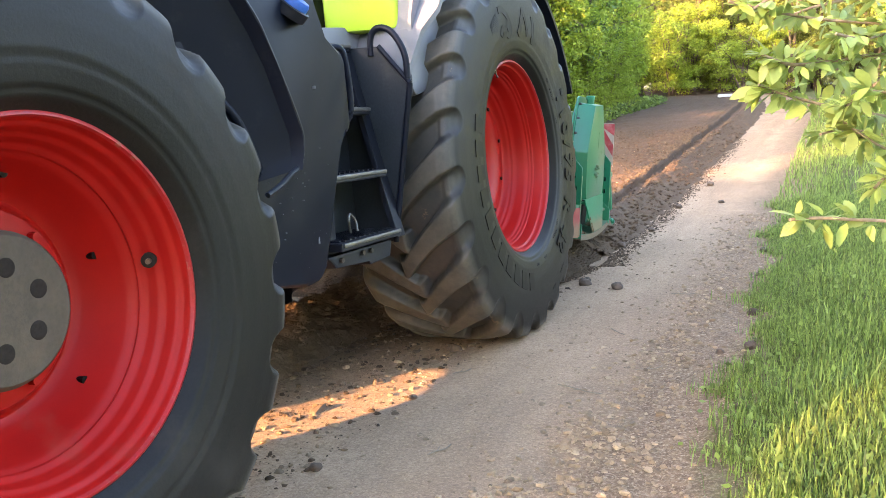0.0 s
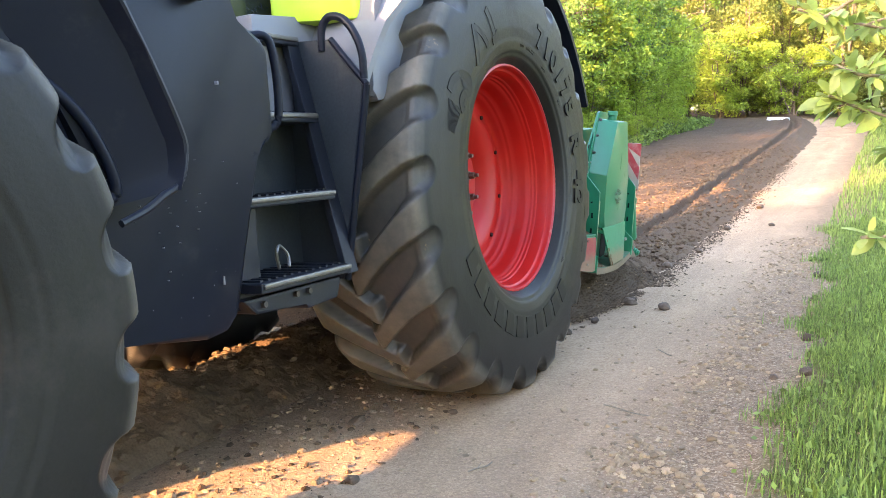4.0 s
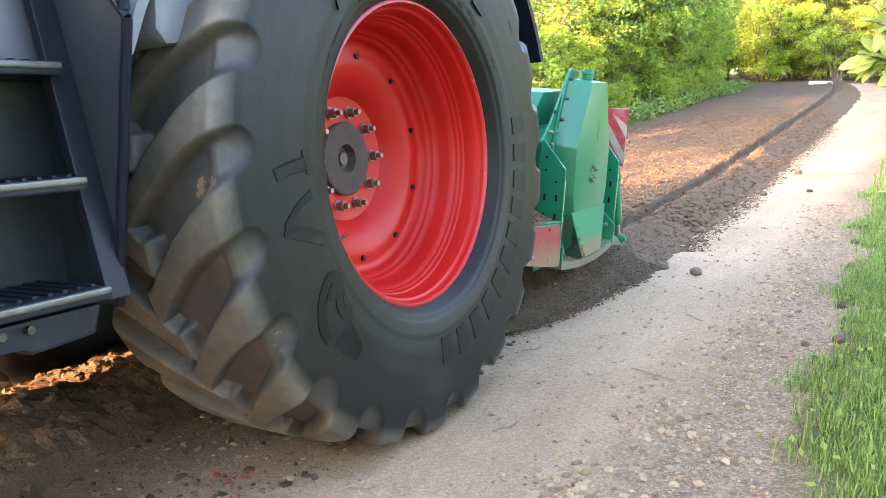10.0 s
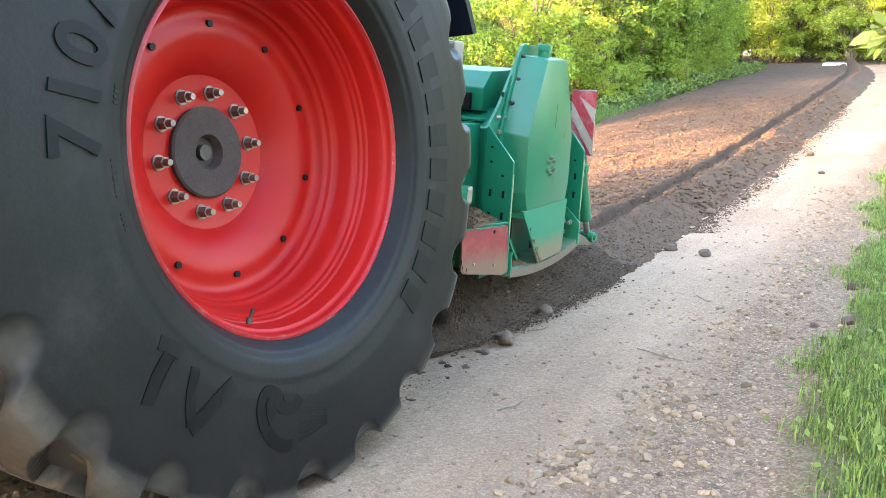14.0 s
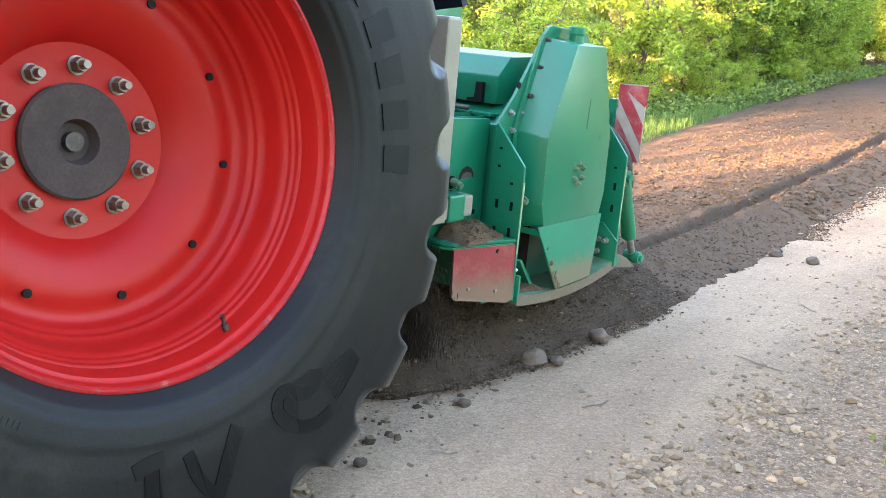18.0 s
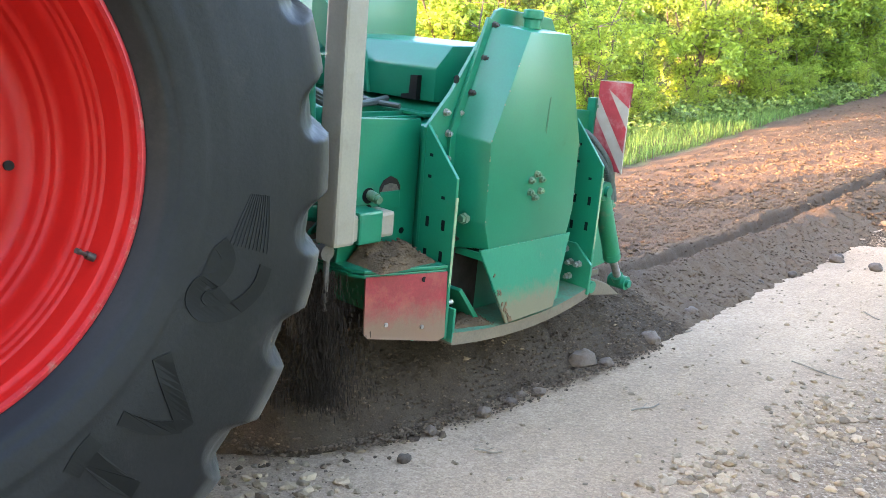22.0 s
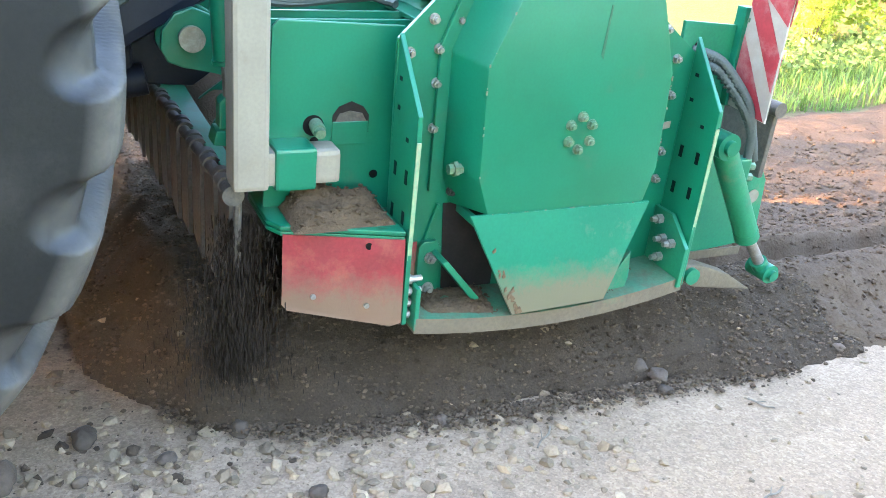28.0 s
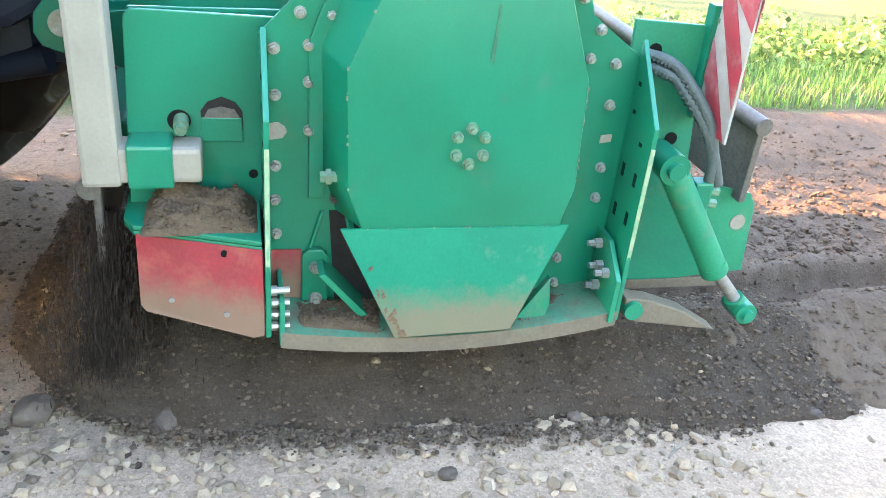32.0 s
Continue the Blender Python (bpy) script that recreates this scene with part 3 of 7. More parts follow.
def twig(x, y, a, ln):
    """A thin forked stick lying on the track."""
    z = rough(x, y) + 0.006
    d, e = Vector((math.cos(a), math.sin(a), 0)), Vector((-math.sin(a), math.cos(a), 0))
    c = Vector((0, 0, 0))
    bm = pipe([c - d * ln / 2, c - d * ln * 0.15 + e * ln * 0.05, c + d * ln * 0.2, c + d * ln / 2 + e * ln * 0.07 + Vector((0, 0, 0.006))], 0.0028, n=6, smooth_steps=3)
    rod(bm, c - d * ln * 0.1 + e * ln * 0.04, c + d * ln * 0.16 + e * ln * 0.2 + Vector((0, 0, 0.008)), 0.002, 0.001, n=5)
    ob = link("twig", bm, M_TWIG, None)
    ob.location = (x, y, z)
    tagged(ob, "thin dry forked twig lying on the gravel", "twig", "twigs on the track")


for x, y, a, ln in ((-1.02, 3.55, 2.9, 0.22), (-1.55, 2.1, 0.4, 0.09), (-1.35, 2.75, 1.1, 0.12), (-1.62, 1.42, 2.2, 0.10), (-0.78, 3.9, 0.6, 0.14), (-1.1, 4.6, 2.4, 0.12), (-0.9, 5.6, 0.2, 0.16), (-1.2, 1.8, 1.7, 0.08), (-1.7, 3.75, 0.9, 0.11)):
    twig(x, y, a, ln)


def field_stone(x, y, s, dz=0.0):
    bm = bmesh.new()
    r = bmesh.ops.create_icosphere(bm, subdivisions=3, radius=1.0)["verts"]
    k = random.random() * 50
    for v in r:
        f = 1 + 0.34 * noise.noise(v.co * 1.3 + Vector((k, 0, 0))) + 0.06 * noise.noise(v.co * 4 + Vector((k, 3, 0)))
        v.co = Vector((v.co.x * f * 1.1, v.co.y * f * 0.9, v.co.z * f * 0.72)) * s
    ob = link("field_stone", bm, M_ROCK, None, smooth=True)
    ob.location, ob.rotation_euler = (x, y, rough(x, y) + 0.45 * s + dz), (0, 0, k)
    return tagged(ob, "rounded brown field stone lying on the track", "stone", "field stones")


for x, y, s in ((-1.40, 5.81, 0.042), (-1.69, 5.99, 0.045), (-1.86, 4.55, 0.034), (-1.92, 4.14, 0.034), (-1.77, 3.33, 0.018), (-1.74, 5.32, 0.03), (-1.80, 4.95, 0.03),
                (-1.75, 7.4, 0.04), (-1.70, 6.09, 0.03), (-1.64, 8.2, 0.035), (-1.62, 9.6, 0.04), (-1.2, 9.9, 0.03), (-1.5, 11.2, 0.05)):
    field_stone(x, y, s)
for x, y, s in ((-1.93, 0.13, 0.045), (-2.02, -0.21, 0.05), (-1.95, 0.69, 0.03), (-1.61, 0.8, 0.022), (-1.88, 0.5, 0.022), (-1.8, 1.2, 0.02), (-1.72, 1.9, 0.022), (-2.05, 0.32, 0.035), (-1.86, 0.3, 0.018), (-1.76, 2.5, 0.025)):
    field_stone(x, y, s)


for x, y, s in ((-0.42, 5.1, 0.034), (-0.36, 4.3, 0.036), (-0.5, 4.25, 0.022), (-0.47, 6.2, 0.03), (-0.33, 3.4, 0.02), (-0.52, 7.1, 0.035)):
    field_stone(x, y, s, -0.2 * s)


# stones that the soil rolls out as the machine comes by: where each one comes to lie
ROLLING = [(field_stone(x + 0.075, y, s, 0.25 * s), x, y) for x, y, s in ((-1.87, 3.03, 0.054), (-1.79, 3.09, 0.03), (-1.80, 3.49, 0.046), (-1.92, 3.41, 0.027), (-1.87, 4.05, 0.04), (-1.85, 2.58, 0.02), (-1.81, 2.64, 0.024),
                                                                 (-1.84, 2.35, 0.027), (-1.93, 1.88, 0.04), (-1.87, 1.93, 0.03), (-1.87, 2.10, 0.022))]


# ---------------------------------------------------------------- the soil ridge that the machine leaves
def ridge_height(x, y):
    """The finished soil ridge beside the milled road, over the plain ground."""
    n1 = noise.noise((x * 3, y * 3, 11)) * 0.016 + noise.noise((x * 7, y * 6, 23)) * 0.022 + noise.noise((x * 14, y * 14, 2)) * 0.022 + noise.noise((x * 29, y * 29, 4)) * 0.016
    b = x - bend(y) + 0.05 * noise.noise((0, y * 1.4, 4)) + 0.035 * noise.noise((x * 2, y * 5.5, 14)) + 0.02 * noise.noise((x * 4, y * 15, 17))
    line = [(-5.7, -0.03), (-5.3, 0.03), (-3.0, 0.07), (-2.60, 0.095), (-2.50, 0.14), (-2.45, 0.135), (-2.415, 0.045), (-2.31, 0.03), (-2.23, 0.11), (-2.15, 0.18), (-2.08, 0.185), (-2.00, 0.14), (-1.88, 0.07), (-1.79, 0.03), (-1.73, 0.006), (-1.68, -0.03)]
    h = float(np.interp(b, [p[0] for p in line], [p[1] for p in line]))
    return max(h + n1 * (1 if b > -5.3 else 0.3), 0.006 if -5.2 < b < -1.95 else -0.1)


def ridge_mesh(name, y0, y1, step=0.04):
    xs = grid_lines([(-5.7, -4.2, 0.06), (-4.2, -2.7, 0.03), (-2.7, -1.66, 0.018)])
    ys = list(np.arange(y0, y1 + 1e-6, step))
    verts = []
    for y in ys:
        for x in xs:
            xx = x + bend(y)
            verts.append((xx, y, rough(xx, y) + ridge_height(xx, y) - 0.004))
    w = len(xs)
    faces = [(j * w + i, j * w + i + 1, (j + 1) * w + i + 1, (j + 1) * w + i) for j in range(len(ys) - 1) for i in range(w - 1)]
    ob = mesh_object(name, verts, faces, M_MILLED)
    # moist outer bank, plus painted shade on the trench wall and a lighter crest
    moist_shade = ob.data.attributes.new("moist_shade", "FLOAT", "POINT")
    moist_shade.data.foreach_set("value", np.array([float(np.interp(x, [-2.55, -2.47, -2.40, -2.28, -2.18, -2.10, -2.0, -1.88], [0, 0.6, 0.7, 0.2, 0.0, 0.0, 0.7, 1.0])) for y in ys for x in xs], dtype=np.float32))
    ob.data.shade_smooth()
    return ob


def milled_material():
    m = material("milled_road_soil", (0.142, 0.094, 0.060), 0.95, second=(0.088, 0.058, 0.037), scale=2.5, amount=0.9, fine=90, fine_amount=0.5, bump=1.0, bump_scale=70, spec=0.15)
    # freshly turned soil is moister and darker; trench shade and lit crest painted in
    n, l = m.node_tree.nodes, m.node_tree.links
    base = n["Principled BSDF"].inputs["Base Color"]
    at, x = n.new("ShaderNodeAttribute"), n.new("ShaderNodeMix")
    at.attribute_name, x.data_type = "moist_shade", "RGBA"
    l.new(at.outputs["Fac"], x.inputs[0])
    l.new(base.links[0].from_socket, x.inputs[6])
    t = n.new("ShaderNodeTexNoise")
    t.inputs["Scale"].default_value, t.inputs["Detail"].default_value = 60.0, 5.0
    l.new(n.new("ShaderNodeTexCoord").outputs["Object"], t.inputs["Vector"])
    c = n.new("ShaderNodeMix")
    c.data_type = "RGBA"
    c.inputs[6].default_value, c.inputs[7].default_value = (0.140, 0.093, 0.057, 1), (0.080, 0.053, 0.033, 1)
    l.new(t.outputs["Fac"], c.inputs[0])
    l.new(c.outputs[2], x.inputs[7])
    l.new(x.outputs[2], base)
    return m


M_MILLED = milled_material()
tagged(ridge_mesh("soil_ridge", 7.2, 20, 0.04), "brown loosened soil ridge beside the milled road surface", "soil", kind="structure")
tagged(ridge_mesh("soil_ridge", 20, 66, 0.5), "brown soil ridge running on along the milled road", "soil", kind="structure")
RIDGES = []
for k in range(15):
    y = 0.0 + k * 0.5
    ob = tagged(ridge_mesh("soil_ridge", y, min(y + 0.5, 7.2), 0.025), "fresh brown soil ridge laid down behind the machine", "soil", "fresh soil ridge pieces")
    RIDGES.append((ob, y))
    rs = np.random.RandomState(200 + k)
    vs, fs = [], []
    for i in range(2400):
        cx, cy = -5.0 + 3.4 * rs.random_sample() ** 0.5, y + 0.5 * rs.random_sample()
        v, f = pebble(rs, (0.0015 + 0.010 * rs.random_sample() ** 3.5) if cx > -2.6 else (0.002 + 0.017 * rs.random_sample() ** 3.5))
        vs.append(v + (cx, cy, rough(cx, cy) + ridge_height(cx, cy)))
        fs.append(f + 12 * i)
    tagged(mesh_object("soil_crumb", np.concatenate(vs).tolist(), np.concatenate(fs).tolist(), M_CLOD, ob), "loose soil crumbs", kind="stuff")
scatter_stones("soil_clods", 20000, lambda r: (-5.2 + 3.45 * r.random_sample() ** 0.7, 7.3 + 11 * r.random_sample() ** 1.4, 0), lambda r: 0.003 + 0.026 * r.random_sample() ** 4, M_CLOD, "loose brown clods on the milled road and ridge", "soil", height=ridge_height)
scatter_stones("road_stones", 380, lambda r: (-5.2 + 3.3 * r.random_sample(), 7.3 + 9 * r.random_sample(), 0), lambda r: 0.004 + 0.014 * r.random_sample() ** 4, M_STONE, "pale stones in the milled road", "gravel", height=ridge_height)
scatter_stones("spilled_soil", 6000, lambda r: ((lambda y: (-1.74 + 0.09 * abs(r.randn()) + bend(y), y, 0))(6.6 + 10 * r.random_sample() ** 1.5)), lambda r: 0.003 + 0.012 * r.random_sample() ** 4, M_DARKCLOD, "soil crumbs spilled along the foot of the ridge", "soil")


M_EARTH = material("dry_loose_earth", (0.215, 0.143, 0.088), 0.95, second=(0.13, 0.086, 0.053), scale=5, amount=0.9, fine=90, fine_amount=0.4, bump=1.0, bump_scale=70, spec=0.12)


def windrow_height(x, y):
    """The row of loose earth between the wheels, before the machine takes it up."""
    u = (x + 3.12 + 0.05 * noise.noise((0, y * 1.3, 31))) / 0.5
    h = float(np.interp(y, [0.0, 0.6, 1.6], [0.0, 0.05, 0.19])) * max(0.0, 1 - u * u) ** 0.8
    return h * (1 + 0.25 * noise.noise((x * 2, y * 2, 33))) + (0.035 * noise.noise((x * 6, y * 6, 35)) + 0.03 * noise.noise((x * 15, y * 15, 37))) * min(1.0, h * 12) - 0.012


def windrow(y0, y1):
    xs, ys = grid_lines([(-3.7, -2.55, 0.03)]), grid_lines([(y0, y1, 0.035)])
    vs = [(x, y, rough(x, y) + windrow_height(x, y)) for y in ys for x in xs]
    w = len(xs)
    fs = [(j * w + i, j * w + i + 1, (j + 1) * w + i + 1, (j + 1) * w + i) for j in range(len(ys) - 1) for i in range(w - 1)]
    ob = tagged(mesh_object("loose_earth", vs, fs, M_EARTH), "row of loose brown earth and clods between the wheels", "soil", "loose earth row pieces")
    rs = np.random.RandomState(int(y0 * 10) + 400)
    vs, fs = [], []
    for i in range(900):
        cx, cy = rs.uniform(-3.65, -2.5), rs.uniform(y0, y1)
        v, f = pebble(rs, 0.004 + 0.028 * rs.random_sample() ** 3)
        vs.append(v + (cx, cy, rough(cx, cy) + windrow_height(cx, cy)))
        fs.append(f + 12 * i)
    tagged(mesh_object("earth_clod", np.concatenate(vs).tolist(), np.concatenate(fs).tolist(), M_EARTH, ob), "loose earth clods", kind="stuff")
    return ob


WINDROW = [(windrow(y, y + 1.0), y) for y in (0.0, 1.0, 2.0, 3.0, 4.0, 5.0)]


# ---------------------------------------------------------------- the tractor (its own space: metres as it stands at the start)
PIVOT = Vector((-1.7, 4.6, 0.0))
LEAN = Matrix.Rotation(radians(-4.57), 4, "Y") @ Matrix.Rotation(radians(-0.56), 4, "X")
MID = -2.93  # the tractor's middle line


def rolled(m):
    """The pose of what rides with the tractor after it has gone m metres."""
    return Matrix.Translation(PIVOT + Vector((0, -m, 0))) @ LEAN


tractor = empty("tractor", PIVOT, "large dark tractor with red wheel rims on a dirt road", "tractor")


def tyre_material():
    """Smooth dusty sides, worn paler lug tops and muddy grooves, told apart by the moulding's own height."""
    m = material("farm_tyre_rubber", (0.0095, 0.0093, 0.0092), 0.46, second=(0.0165, 0.0158, 0.0146), scale=2.2, fine=90, fine_amount=0.12, bump=0.12, dust=(0.044, 0.038, 0.031), dust_amount=0.17, dust_scale=2.5, spec=0.17)
    n, l = m.node_tree.nodes, m.node_tree.links
    b = n["Principled BSDF"]
    col = b.inputs["Base Color"].links[0].from_socket
    co = n.new("ShaderNodeTexCoord").outputs["Object"]
    for name, lo, hi in (("groove", (0.036, 0.036, 0.036), (0.066, 0.060, 0.051)), ("lug_top", (0.070, 0.064, 0.055), (0.125, 0.109, 0.087))):
        at = n.new("ShaderNodeAttribute")
        at.attribute_name = name
        t = n.new("ShaderNodeTexNoise")
        t.inputs["Scale"].default_value, t.inputs["Detail"].default_value, t.inputs["Roughness"].default_value = 9.0, 7.0, 0.7
        l.new(co, t.inputs["Vector"])
        c = n.new("ShaderNodeMix")
        c.data_type = "RGBA"
        c.inputs[6].default_value, c.inputs[7].default_value = (*lo, 1), (*hi, 1)
        r = n.new("ShaderNodeMapRange")
        r.inputs[1].default_value, r.inputs[2].default_value = 0.38, 0.68
        l.new(t.outputs["Fac"], r.inputs[0])
        l.new(r.outputs[0], c.inputs[0])
        x = n.new("ShaderNodeMix")
        x.data_type = "RGBA"
        l.new(at.outputs["Fac"], x.inputs[0]), l.new(col, x.inputs[6]), l.new(c.outputs[2], x.inputs[7])
        col = x.outputs[2]
        if name == "groove":
            sp = n.new("ShaderNodeMapRange")
            sp.inputs[3].default_value, sp.inputs[4].default_value = 0.17, 0.42
            l.new(at.outputs["Fac"], sp.inputs[0]), l.new(sp.outputs[0], b.inputs["Specular IOR Level"])
            # dried mud left in the grooves
            mud, mr, mm, mx = n.new("ShaderNodeTexNoise"), n.new("ShaderNodeMapRange"), n.new("ShaderNodeMath"), n.new("ShaderNodeMix")
            mud.inputs["Scale"].default_value, mud.inputs["Detail"].default_value, mud.inputs["Roughness"].default_value = 6.5, 9.0, 0.72
            l.new(co, mud.inputs["Vector"]), l.new(mud.outputs["Fac"], mr.inputs[0])
            mr.inputs[1].default_value, mr.inputs[2].default_value = 0.635, 0.655
            mm.operation, mx.data_type = "MULTIPLY", "RGBA"
            l.new(mr.outputs[0], mm.inputs[0]), l.new(at.outputs["Fac"], mm.inputs[1])
            l.new(mm.outputs[0], mx.inputs[0]), l.new(col, mx.inputs[6])
            mx.inputs[7].default_value = (0.19, 0.135, 0.082, 1)
            col = mx.outputs[2]
    l.new(col, b.inputs["Base Color"])
    return m


M_TYRE = tyre_material()


def tyre_section(r_out, r_rim, half):
    """The outer hull of a tyre, from the bead to the crown: (distance from the middle, radius)."""
    k = r_out / 1.06
    line = [(0.80, r_rim - 0.004), (0.90, r_rim + 0.022), (0.925, r_rim + 0.030), (0.928, r_rim + 0.042), (0.955, r_rim + 0.052), (0.967, r_rim + 0.07), (0.985, r_rim + 0.10), (0.982, r_rim + 0.108), (1.0, r_rim + 0.16 * k), (1.0, r_rim + 0.24 * k), (0.988, r_rim + 0.32 * k), (0.965, r_out - 0.105 * k), (0.94, r_out - 0.066 * k), (0.905, r_out - 0.038 * k), (0.85, r_out - 0.021 * k), (0.74, r_out - 0.010 * k), (0.5, r_out - 0.004), (0.25, r_out - 0.001), (0.0, r_out)]
    return [(u * half, r) for u, r in line]


def lug_tyre(parent, r_out, r_rim, half, lugs, phase, side):
    """A farm tyre round the origin of its wheel: one moulded skin, with smooth cups sunk between lugs that lead towards the middle."""
    k = r_out / 1.06
    h = 0.056 * k
    line = tyre_section(r_out, r_rim, half)
    pts = [(-u, r) for u, r in line] + [(u, r) for u, r in line[-2::-1]]
    # even steps along the section
    cum = [0.0]
    for (u0, r0), (u1, r1) in zip(pts, pts[1:]):
        cum.append(cum[-1] + math.hypot(u1 - u0, r1 - r0))
    rows = 200 if side == 1 else 60
    sec = [(float(np.interp(q, cum, [p[0] for p in pts])), float(np.interp(q, cum, [p[1] for p in pts])), q - cum[-1] / 2) for q in np.linspace(0, cum[-1], rows)]
    tangents = [(sec[min(i + 1, rows - 1)][0] - sec[max(i - 1, 0)][0], sec[min(i + 1, rows - 1)][1] - sec[max(i - 1, 0)][1]) for i in range(rows)]
    # rounder normals where the tread turns into the sidewall
    flat = np.array(tangents) / np.hypot(*np.array(tangents).T)[:, None]
    reach = rows // 20
    tangents = [tuple(flat[max(0, i - reach):i + reach + 1].mean(axis=0)) for i in range(rows)]
    cols = lugs * (48 if side == 1 else 16)
    th = np.arange(cols) * 2 * math.pi / cols
    pitch = 2 * math.pi / lugs
    arcs = [0.0, 0.07, 0.15, 0.22, 0.28, 0.33, 0.37, 0.41, 0.46]
    lead = [17.0, 13.0, 9.0, 5.8, 3.6, 2.2, 1.2, 0.6, 0.2]
    wide = [0.050, 0.053, 0.057, 0.061, 0.065, 0.068, 0.066, 0.056, 0.042]
    turn, end = half * 0.93 / k, half * 1.0 / k + 0.10
    verts, high, arc = [], [], []
    for (u, r, q), (tu, tr) in zip(sec, tangents):
        ln = math.hypot(tu, tr)
        nu, nr = -tr / ln, tu / ln
        if nu * u + nr * (r - r_rim) < 0:
            nu, nr = -nu, -nr
        up = np.zeros(cols)
        for ss in (1, -1):
            a = q * ss / k + 0.012
            if a < -0.05:
                continue
            nose = min(1.0, (a + 0.05) / 0.035)
            a = max(a, 0.0)
            mid = phase + (0 if ss == side else pitch / 2) + radians(float(np.interp(a, arcs, lead)))
            d = np.abs((th - mid + pitch / 2) % pitch - pitch / 2) * r
            gap = pitch * r / 2 - d
            cup = pitch * r / 2 - float(np.interp(a, arcs, wide)) * k
            v = max(0.0, (a - turn) / (end - turn))
            deep = (1 - np.sqrt((gap / cup) ** 2 + v * v)) * cup
            bowl = min(1.0, max(0.0, (a - 0.18) / 0.12))
            e = np.clip(deep / ((0.016 + 0.026 * bowl) * k), 0, 1)
            e = (e * e * (3 - 2 * e)) * (1 - bowl) + np.sin(e * math.pi / 2) * bowl
            up = np.maximum(up, (1 - e) * nose * nose * (3 - 2 * nose))
        up = np.maximum(up, 0.0)
        off = (up - 1) * h * (1.0 - 0.62 * min(1.0, max(0.0, (abs(q) / k - turn + 0.05) / (end - turn))))
        verts.append(np.stack([u + nu * off, (r + nr * off) * np.cos(th), (r + nr * off) * np.sin(th)], 1))
        high.append(up)
        arc.append(abs(q) / k)
    verts, high = np.concatenate(verts), np.array(high)
    i, j = np.meshgrid(np.arange(rows - 1), np.arange(cols), indexing="ij")
    j2 = (j + 1) % cols
    faces = np.stack([i * cols + j, i * cols + j2, (i + 1) * cols + j2, (i + 1) * cols + j], -1).reshape(-1, 4)
    me = bpy.data.meshes.new("tyre")
    me.from_pydata(verts.tolist(), [], faces.tolist())
    me.materials.append(M_TYRE)
    worn = me.attributes.new("lug_top", "FLOAT", "POINT")
    tread = np.clip((turn + 0.05 - np.array(arc)) / 0.06, 0, 1)[:, None] * np.ones(cols)
    worn.data.foreach_set("value", (np.clip(high * 1.4 - 0.4, 0, 1) * tread).astype(np.float32).ravel())
    deep = me.attributes.new("groove", "FLOAT", "POINT")
    deep.data.foreach_set("value", np.maximum(1 - high, tread * 0.6).astype(np.float32).ravel())
    me.shade_smooth()
    tyre = new("tyre", me)
    tyre.parent, tyre["origin"], tyre["label"] = parent, Vector((0, 0, 0)), "black farm tyre with worn muddy lugs"
    return tyre


def sidewall_x(r, r_out, r_rim, half):
    """How far out the tyre's side is at the radius r."""
    line = tyre_section(r_out, r_rim, half)
    return float(np.interp(r, [p[1] for p in line], [p[0] for p in line]))


